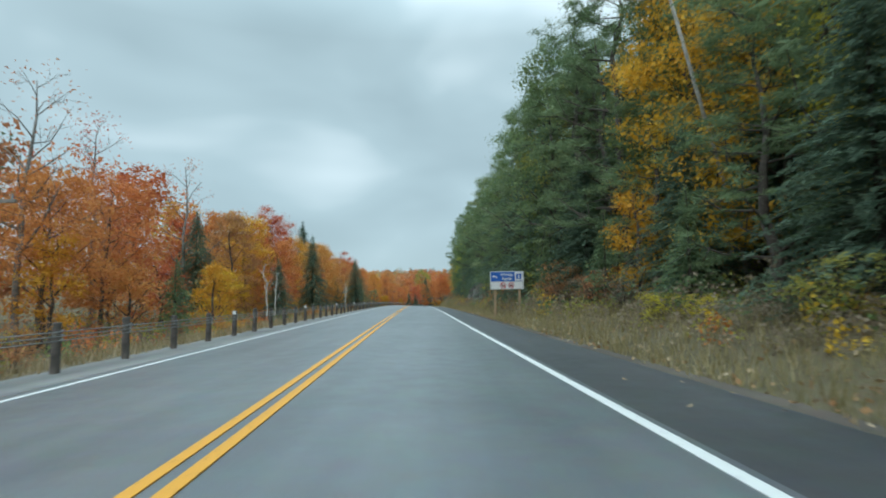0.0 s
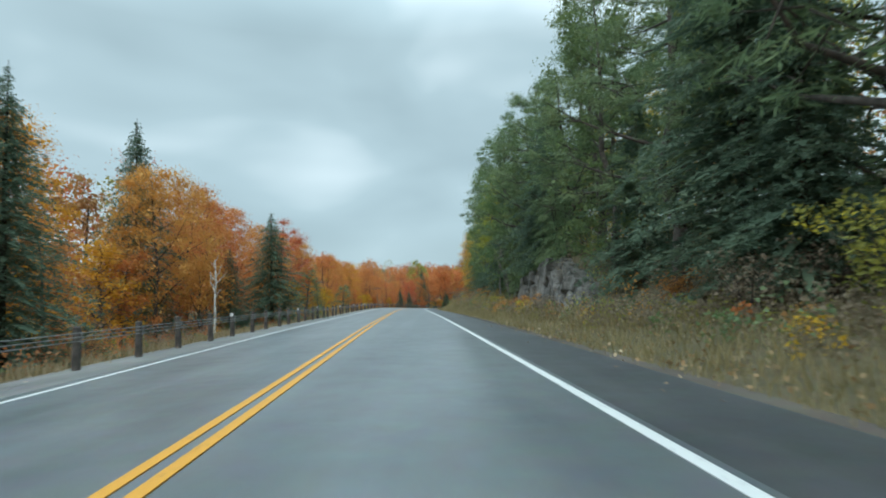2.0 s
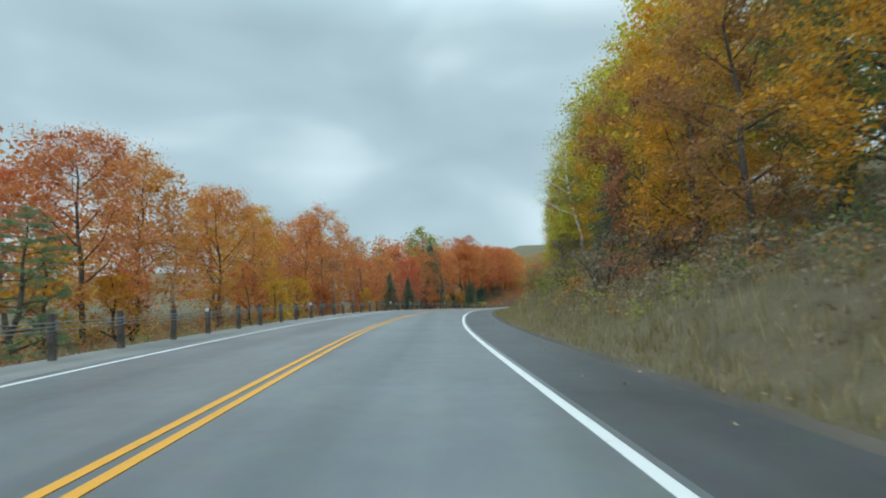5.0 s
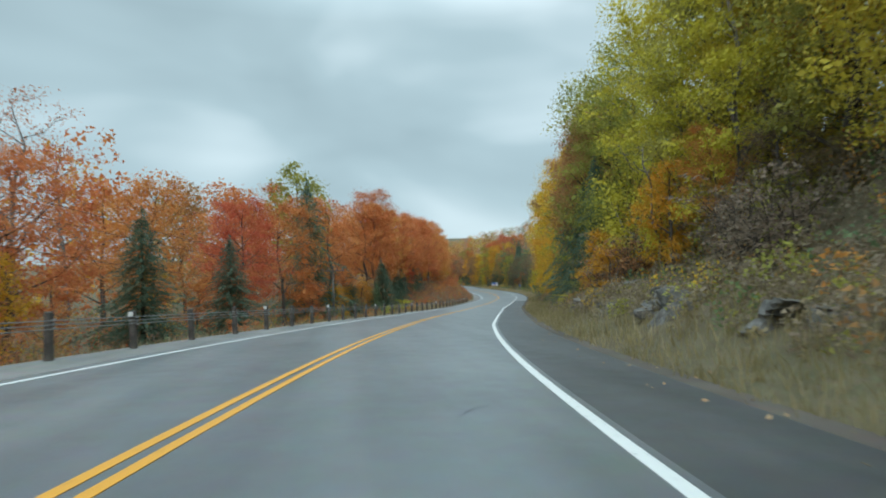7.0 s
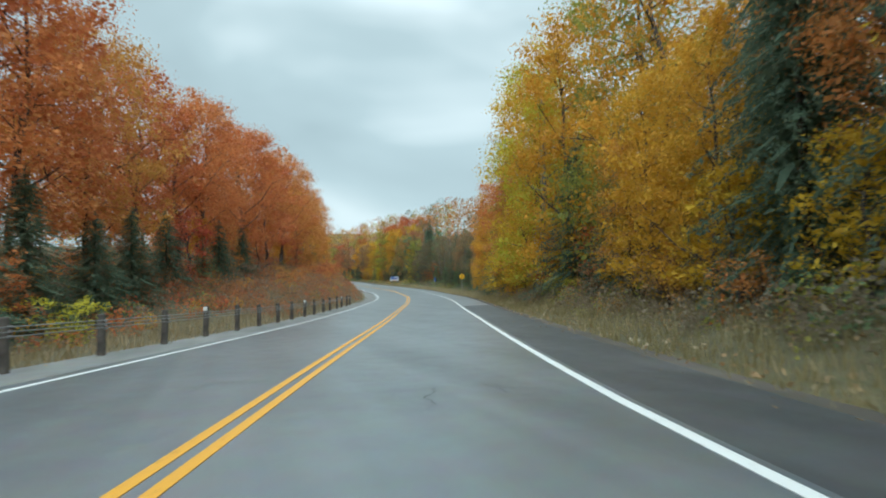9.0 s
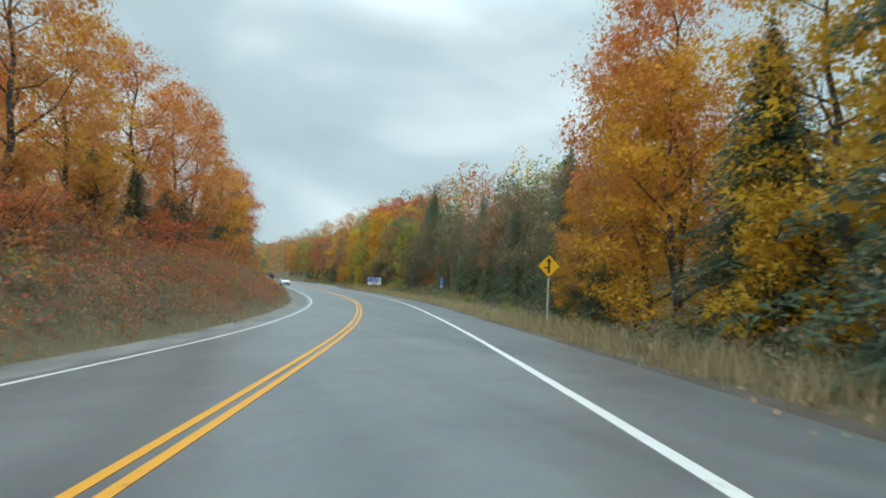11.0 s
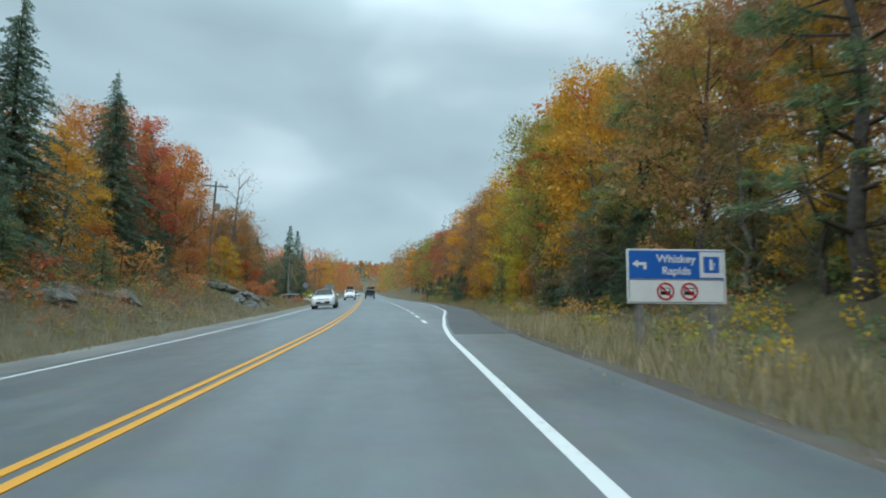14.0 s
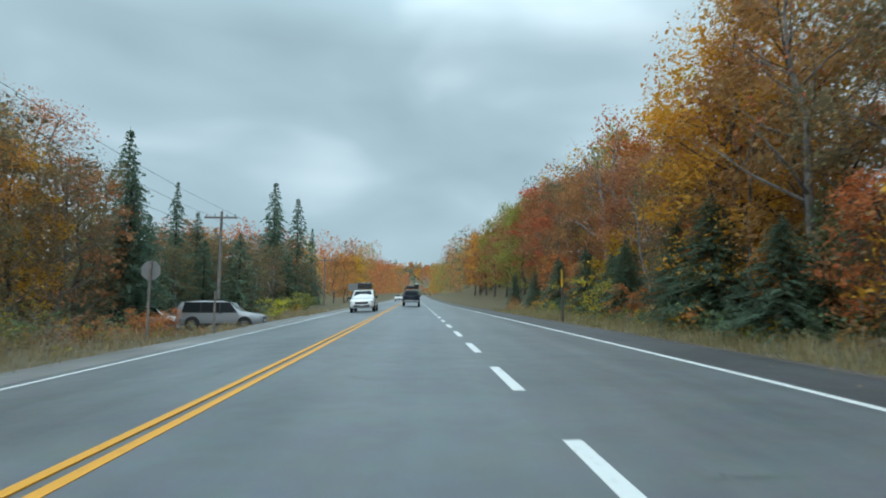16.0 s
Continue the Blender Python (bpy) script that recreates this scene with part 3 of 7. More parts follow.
def limbs(rng, height_m, crown_base, spread, r0, count, lean=0.03, up=0.55, sub=3, twigs=0):
    """A trunk with limbs. Returns its verts, faces and the tips."""
    v, f, tips = [], [], []
    steps = 7
    pts = [np.array([0.0, 0, -0.5])]
    drift = rng.normal(size=2) * lean
    for k in range(1, steps + 1):
        q = k / steps
        pts.append(np.array([drift[0] * q * height_m + rng.normal() * 0.012 * height_m, drift[1] * q * height_m + rng.normal() * 0.012 * height_m, height_m * 0.94 * q]))
    for k in range(steps):
        tube(v, f, pts[k], pts[k + 1], r0 * (1.25 if k == 0 else 1) * (1 - k / steps) ** 0.8 + 0.02, r0 * (1 - (k + 1) / steps) ** 0.8 + 0.02, 7)
    P = np.array(pts)
    for i in range(count):
        q = crown_base + (1 - crown_base) * ((i + rng.random()) / count) ** 0.9
        z = q * height_m * 0.93
        o = np.array([np.interp(z, P[:, 2], P[:, 0]), np.interp(z, P[:, 2], P[:, 1]), z])
        t = i * 2.4 + rng.normal() * 0.4
        ln = spread * (1.15 - 0.75 * ((q - crown_base) / (1 - crown_base + 1e-6)) ** 1.4) * (0.7 + 0.5 * rng.random())
        w = np.array([math.cos(t), math.sin(t), up + 0.5 * rng.random()])
        w /= np.linalg.norm(w)
        rr = max(0.02, r0 * 0.45 * (1 - q) + 0.025)
        m1 = o + w * ln * 0.5 + rng.normal(size=3) * 0.05 * ln
        w2 = w + np.array([0, 0, 0.35]) + rng.normal(size=3) * 0.2
        e = m1 + w2 / np.linalg.norm(w2) * ln * 0.5
        tube(v, f, o, m1, rr, rr * 0.65, 5)
        tube(v, f, m1, e, rr * 0.65, 0.012, 4)
        tips += [m1, e]
        for _ in range(sub):
            b = o + (e - o) * (0.35 + 0.6 * rng.random())
            w3 = w + rng.normal(size=3) * 0.75
            e2 = b + w3 / np.linalg.norm(w3) * ln * (0.25 + 0.3 * rng.random())
            tube(v, f, b, e2, rr * 0.35, 0.008, 3)
            tips.append(e2)
            for _ in range(twigs):
                b2 = b + (e2 - b) * (0.3 + 0.7 * rng.random())
                w4 = w3 / np.linalg.norm(w3) + rng.normal(size=3) * 0.7 + np.array([0, 0, 0.4])
                e3 = b2 + w4 / np.linalg.norm(w4) * ln * (0.15 + 0.2 * rng.random())
                tube(v, f, b2, e3, 0.014, 0.005, 3)
                tips.append(e3)
    return v, f, tips


def broadleaf(seed, leaf, height_m, spread, crown_base, per=125, size=0.078, bark=BARK, sparse=1.0, count=15, clump=1.05, fill=75, core=12):
    """The meshes of a broad-leaved tree: trunk and crown."""
    rng = np.random.default_rng(seed)
    v, f, tips = limbs(rng, height_m, crown_base, spread, 0.0095 * height_m + 0.03, count, sub=3, twigs=1 if sparse < 0.6 else 0)
    tips = [t for t in tips if rng.random() < sparse]
    if sparse == 1.0:  # a full crown: clumps along its rounded outline too
        for _ in range(fill):
            q, t = rng.random(), rng.random() * 6.283
            r = spread * (0.35 + 0.65 * math.sin(math.pi * min(1, 0.18 + 0.80 * q)) ** 0.7) * (0.55 + 0.45 * rng.random())
            tips.append(np.array([math.cos(t) * r, math.sin(t) * r, height_m * (crown_base + (0.98 - crown_base) * q)]))
    trunk = mesh_of("trunk", v, f, bark, True)
    crown = leaves_mesh("crown", tips, clump * (0.7 + 0.6 * rng.random(len(tips))), per, size, LEAF[leaf], rng, core=core if sparse == 1.0 else 0)
    return trunk, crown


def spruce(seed, height_m, spread, leaf="spruce", base=0.06, gap=0.42, fan=7, dense=8, twig=1.0):
    """The meshes of a spruce: whorls of drooping boughs, each with many short twigs."""
    rng = np.random.default_rng(seed)
    v, f = [], []
    r0 = 0.011 * height_m + 0.03
    for k in range(5):
        tube(v, f, (0, 0, height_m * k / 5 - (0.5 if k == 0 else 0)), (0, 0, height_m * (k + 1) / 5), r0 * (1 - k / 5) + 0.01, r0 * (1 - (k + 1) / 5) + 0.01, 6)
    sprays, twigs = [], []
    z = base * height_m
    while z < height_m * 0.985:
        q = z / height_m
        ln = spread * (1 - q) ** 0.95 * (0.8 + 0.4 * rng.random()) + 0.12
        for k in range(fan if ln > 0.6 else 5):
            t = 2 * math.pi * k / fan + rng.random() * 0.9
            l1 = ln * (0.5 + 0.65 * rng.random())
            sag = 0.30 + 0.24 * rng.random()
            out = np.array([math.cos(t), math.sin(t), 0])
            side = np.array([-math.sin(t), math.cos(t), 0])
            rib = []  # the bough itself, a drooping spray
            for g, hw_ in ((0.05, 0.02), (0.45, 0.05), (0.8, 0.012)):
                c = out * l1 * g + np.array([0, 0, z + 0.12 * l1 * g - sag * l1 * g * g - 0.05])
                rib.append((c - side * l1 * hw_ - (0, 0, 0.4 * l1 * hw_), c + side * l1 * hw_ - (0, 0, 0.4 * l1 * hw_)))
            for (a0, b0), (a1, b1) in zip(rib[:-1], rib[1:]):
                sprays += [a0, b0, b1, a1]
            n = max(5, int(dense * 4 * l1 / spread))
            g = 0.10 + 0.90 * rng.random(n) ** 0.8
            c = out * (l1 * g)[:, None] + side * (l1 * 0.36 * (1.05 - g) * rng.uniform(-1, 1, n))[:, None]
            c[:, 2] += z + 0.12 * l1 * g - sag * l1 * g * g + rng.normal(size=n) * 0.05 - 0.1 * np.abs(rng.normal(size=n)) * l1 * 0.3
            w = out * 0.7 + side * rng.normal(size=n)[:, None] * 0.7 + np.array([0, 0, -0.25]) + rng.normal(size=(n, 3)) * 0.35
            w *= ((0.10 + 0.10 * rng.random(n)) * (0.8 + 0.2 * min(l1, 3)) * twig)[:, None] / np.linalg.norm(w, axis=1)[:, None]
            h = np.cross(w, rand_unit(rng, n))
            h *= ((0.045 + 0.035 * rng.random(n)) * twig)[:, None] / (np.linalg.norm(h, axis=1)[:, None] + 1e-9)
            twigs.append(np.stack([c - 0.5 * w - h, c - 0.5 * w + h, c + w], 1).reshape(-1, 3))
        z += gap * (0.8 + 0.4 * rng.random()) * (0.55 + 0.6 * (1 - q))
    tw = np.concatenate(twigs)
    crown = leaf_mesh("crown", np.concatenate([np.array(sprays), tw]), [4] * (len(sprays) // 4) + [3] * (len(tw) // 3), LEAF[leaf])
    return mesh_of("trunk", v, f, BARK, True), crown


def white_pine(seed, height_m, spread, base=0.25, per=95, size=0.135, core=16):
    """The meshes of a white pine: level limbs with soft plumes."""
    rng = np.random.default_rng(seed)
    v, f, tips = limbs(rng, height_m, base, spread, 0.013 * height_m + 0.04, 26, up=0.02, sub=5)
    plume = leaves_mesh("crown", tips, 0.75 * (0.7 + 0.6 * rng.random(len(tips))), per, size, LEAF["pine"], rng, flat=0.45, droop=-0.12, long=1.2, squash=0.42, width=0.17, core=core, big=1.6)
    return mesh_of("trunk", v, f, BARK, True), plume


KINDS = {}


def kind_of(name, label, category, meshes):
    KINDS.setdefault(name, []).append((label, category, meshes))


for i in range(3):
    kind_of("maple_orange", "orange autumn maple with dark trunk", "maple tree", broadleaf(10 + i, "orange", 14 + i, 4.5, 0.22, clump=1.15, fill=120))
    kind_of("gold", "golden-yellow autumn tree with slender trunk", "tree", broadleaf(40 + i, "gold", 15 + 1.5 * i, 3.7, 0.08, clump=1.15, fill=105))
    kind_of("spruce", "dark green spruce tree with drooping boughs", "spruce tree", spruce(70 + i, 13 + 2 * i, 4.3 + 0.2 * i, fan=10, dense=33, gap=0.33, twig=0.6))
    kind_of("pine", "tall green white pine with level limbs", "pine tree", white_pine(80 + i, 18 + 1.5 * i, 4.3, 0.1))
for i in range(2):
    kind_of("maple_red", "red autumn maple with dark trunk", "maple tree", broadleaf(20 + i, "red", 14 + i, 4.1, 0.22, clump=1.1, fill=110))
    kind_of("rust", "rust-brown autumn tree with thinning crown", "tree", broadleaf(30 + i, "rust", 13 + i, 3.3, 0.1))
    kind_of("yellow", "yellow autumn birch tree", "birch tree", broadleaf(50 + i, "yellow", 15 + 2 * i, 3.1, 0.08, clump=1.15, bark=BARK_GREY))
    kind_of("birch", "leaning white birch with sparse yellow leaves", "birch tree", broadleaf(55 + i, "yellow", 13 + i, 2.3, 0.4, per=24, size=0.07, bark=BIRCH, sparse=0.7))
    kind_of("olive", "olive-green tree turning yellow", "tree", broadleaf(60 + i, "olive", 15 + i, 3.6, 0.05, clump=1.15))
    kind_of("drab", "dull brown tree losing its leaves", "tree", broadleaf(63 + i, "drab", 12 + i, 2.9, 0.08, per=75, size=0.07, bark=BARK_GREY, fill=60, core=7))
    kind_of("green", "green leafy poplar tree", "poplar tree", broadleaf(65 + i, "green", 16 + i, 3.1, 0.08))
    kind_of("bare", "bare grey tree with a few red leaves", "bare tree", broadleaf(90 + i, "red", 13 + 2 * i, 3.4, 0.3, per=5, size=0.10, bark=BARK_GREY, sparse=0.55))
    kind_of("pink", "thinning red maple with bare twigs showing", "maple tree", broadleaf(95 + i, "red", 13 + i, 3.2, 0.3, per=22, size=0.085, bark=BARK_GREY, sparse=0.59))
    kind_of("sapling_orange", "young orange maple by the verge", "maple tree", broadleaf(100 + i, "orange", 5.5 + i, 1.7, 0.06, per=60, size=0.06, count=9, clump=0.7, fill=26, core=7))
    kind_of("sapling_gold", "young yellow-leaved tree by the verge", "tree", broadleaf(105 + i, "gold", 5.0 + i, 1.5, 0.04, per=60, size=0.06, count=9, clump=0.65, fill=26, core=7))
    kind_of("sapling_red", "young red maple by the verge", "maple tree", broadleaf(107 + i, "red", 5.0 + i, 1.5, 0.04, per=60, size=0.06, count=9, clump=0.65, fill=26, core=7))
    kind_of("young_spruce", "young green spruce at the edge of the woods", "spruce tree", spruce(110 + i, 5.5 + i, 2.0, "pine", 0.03, 0.3, 8, 20, 0.5))

# plainer ones for the rows behind
for i, (k, leaf, lab, cat) in enumerate((("maple_orange", "orange", "orange autumn maple deep in the woods", "maple tree"), ("maple_red", "red", "red autumn maple deep in the woods", "maple tree"), ("rust", "rust", "rust-brown tree deep in the woods", "tree"),
                                         ("gold", "gold", "golden-yellow tree deep in the woods", "tree"), ("olive", "olive", "olive-green tree deep in the woods", "tree"), ("yellow", "yellow", "yellow birch deep in the woods", "birch tree"), ("green", "green", "green poplar deep in the woods", "poplar tree"))):
    kind_of(k + "_back", lab, cat, broadleaf(150 + i, leaf, 14, 3.4, 0.12, per=36, size=0.115, count=12, fill=60, core=9, clump=1.15))
kind_of("pine_back", "green white pine deep in the woods", "pine tree", white_pine(160, 18, 4.3, 0.1, 30, 0.23, 8))
kind_of("spruce_back", "dark green spruce deep in the woods", "spruce tree", spruce(161, 14, 3.9, "spruce", 0.06, 0.5, 7, 9, 1.3))
kind_of("spruce_back", "slender dark spruce deep in the woods", "spruce tree", spruce(162, 15, 3.2, "spruce", 0.06, 0.5, 7, 9, 1.3))

_top = {}
_tree_rng = np.random.default_rng(5)


def tree(kind, s, d, top, wide=1.0, variant=None, lean=(0, 0)):
    """One tree at its place, up to a height over the road; copies share their meshes."""
    if abs(d) >= 17 and kind + "_back" in KINDS:
        kind += "_back"
    opts = KINDS[kind]
    k = int(_tree_rng.integers(len(opts))) if variant is None else variant % len(opts)
    label, category, (trunk, crown) = opts[k]
    if (kind, k) not in _top:
        _top[(kind, k)] = sorted(v.co.z for v in crown.vertices)[-12]
    g = height(s, d)
    sc = max(1.5, top - g) / _top[(kind, k)]
    ob = new(category.replace(" ", "_"))
    w = wide * (0.75 + 0.25 / max(sc, 0.4)) if sc < 1 else wide
    ob.matrix_basis = Matrix.Translation(at(s, d, -0.05, True)) @ pose(0, 0, 0, lean[0], lean[1], float(_tree_rng.random() * 360)) @ Matrix.Diagonal((sc * w, sc * w, sc, 1))
    part("trunk", trunk, None, ob)
    part("crown", crown, None, ob)
    tagged(ob, label, category, "roadside trees")
    return ob


def stand(s0, s1, d0, d1, mixture, step, top, seed, deep=True):
    """A stretch of woods: trees of several kinds at uneven steps between two distances from the road."""
    rng = np.random.default_rng(seed)
    kinds, weights = zip(*mixture)
    w = np.array(weights, float)
    s = s0
    while s < s1:
        k = kinds[int(rng.choice(len(kinds), p=w / w.sum()))]
        k = k + "_back" if deep and k + "_back" in KINDS else k
        tree(k, s + rng.normal() * 0.6, d0 + (d1 - d0) * rng.random(), top[0] + (top[1] - top[0]) * rng.random(), 0.95 + 0.35 * rng.random())
        s += step * (0.6 + 0.8 * rng.random())


# the trees that stand out, left of the road
for row in (
    ("bare", 24.6, -15, 11.4), ("pink", 33.5, -17, 11.8), ("maple_orange", 25.4, -14.5, 7.4), ("maple_orange", 31, -15, 8.2), ("bare", 46.5, -17, 12.8),
    ("spruce", 46.5, -16, 8.3), ("young_spruce", 33, -12, 3.6), ("rust", 52, -15, 9.2), ("gold", 57, -15, 9.6), ("maple_red", 68, -15.5, 12.6),
    ("gold", 75, -14.5, 9.6), ("spruce", 70, -11, 9), ("spruce", 89.5, -16, 13.4), ("spruce", 52.9, -11, 4.9), ("maple_orange", 60, -13, 7.5),
    ("maple_orange", 88.3, -14, 10.4), ("maple_orange", 95.3, -15, 10.9), ("bare", 97.5, -19, 14), ("maple_red", 101, -16, 10.5), ("spruce", 94, -8.4, 7.8, 1.3),
    ("maple_orange", 107, -16, 11), ("maple_orange", 114, -14, 9.9), ("bare", 117.4, -14, 10.6), ("maple_red", 124, -14, 12), ("pine", 123.3, -11, 5.6),
    ("spruce", 96, -12, 5.5), ("maple_orange", 133, -15, 11), ("rust", 139, -15, 9.5), ("pine", 150.6, -18, 10.9), ("maple_orange", 157, -15, 10.9),
    ("maple_orange", 163, -16, 11.3), ("pine", 146, -9.6, 4.4), ("young_spruce", 130, -11, 4.4), ("maple_orange", 172, -15, 11), ("gold", 178, -15, 10.5),
    ("maple_orange", 186, -14, 10.9), ("maple_orange", 193.4, -15, 13.2), ("pink", 203.6, -15.5, 10.6), ("maple_orange", 200.5, -13, 7.6), ("spruce", 205, -11, 5.6),
    ("maple_red", 219.5, -13.5, 8.9), ("bare", 221.5, -15, 10), ("spruce", 213, -11, 5.3), ("maple_orange", 212, -15, 9), ("spruce", 234, -14, 13.2),
    ("olive", 244, -19, 17.4), ("maple_red", 228, -14, 11.5), ("maple_orange", 240, -14, 12.5), ("spruce", 249, -11, 6.3), ("maple_red", 257, -14.5, 16.6),
    ("maple_orange", 263, -15, 15.4), ("maple_red", 268.5, -15.5, 15.4), ("maple_orange", 277, -15, 16.2), ("maple_orange", 288, -15, 16.6), ("maple_red", 296, -15, 16.6),
    ("maple_orange", 304, -14.5, 17.2), ("maple_orange", 311, -14, 17), ("gold", 318, -15, 16), ("maple_orange", 325, -14.5, 16.6), ("maple_orange", 333, -14, 16.8),
    ("maple_orange", 342, -14.5, 16.4), ("spruce", 349.7, -13.5, 9.9), ("gold", 351.7, -13.2, 14.4, 1.1), ("spruce", 357, -15, 13), ("maple_orange", 361.9, -13.4, 15.8, 1.1), ("spruce", 365.5, -12.6, 15.4, 1.1), ("spruce", 369, -12.8, 13.4), ("maple_orange", 373.3, -13.4, 13.6),
    ("spruce", 370, -14.5, 14.2), ("spruce", 380, -14, 14.6), ("rust", 385.5, -14.5, 10.8), ("maple_red", 375, -16, 11), ("spruce", 390, -14, 14.2), ("young_spruce", 379, -9.8, 3.6), ("young_spruce", 384, -10.4, 4.2), ("young_spruce", 389.5, -9.8, 3.4), ("spruce", 374.5, -12.5, 9), ("spruce", 385, -12.5, 9.5),
    ("gold", 394, -14, 9), ("spruce", 400, -14.2, 14.2), ("maple_orange", 403, -16.5, 13.6), ("maple_red", 405, -15, 13.6), ("spruce", 411, -16.5, 14.8),
    ("maple_orange", 413.5, -15, 13.2), ("maple_orange", 421, -17, 14.6), ("bare", 426.5, -13.2, 14.4), ("rust", 431, -15.5, 9.5), ("drab", 440, -15, 9.8), ("pink", 445.2, -15.6, 11.2),
    ("maple_orange", 437, -16, 10.4), ("pink", 447.8, -18, 12.2), ("rust", 450, -17, 9.4), ("spruce", 457, -18, 12.8), ("spruce", 464.3, -17.5, 10.5),
    ("spruce_back", 487, -15, 15), ("spruce_back", 492, -16, 12.6), ("spruce_back", 501, -15, 15.4), ("spruce_back", 513, -15, 12.4), ("rust_back", 525, -13, 9), ("maple_orange_back", 534, -12, 10),
    ("rust_back", 543, -12.5, 10.6), ("gold_back", 553, -12, 11), ("rust_back", 563, -12.5, 11.6), ("drab", 470, -18, 6.6, 1.4), ("drab", 475.8, -18, 7, 1.4), ("drab", 481, -17.6, 8, 1.4), ("drab", 487, -17, 9, 1.3), ("drab", 494, -16.5, 9.6, 1.3), ("drab", 501, -16, 9.6, 1.3),
):
    tree(*row)

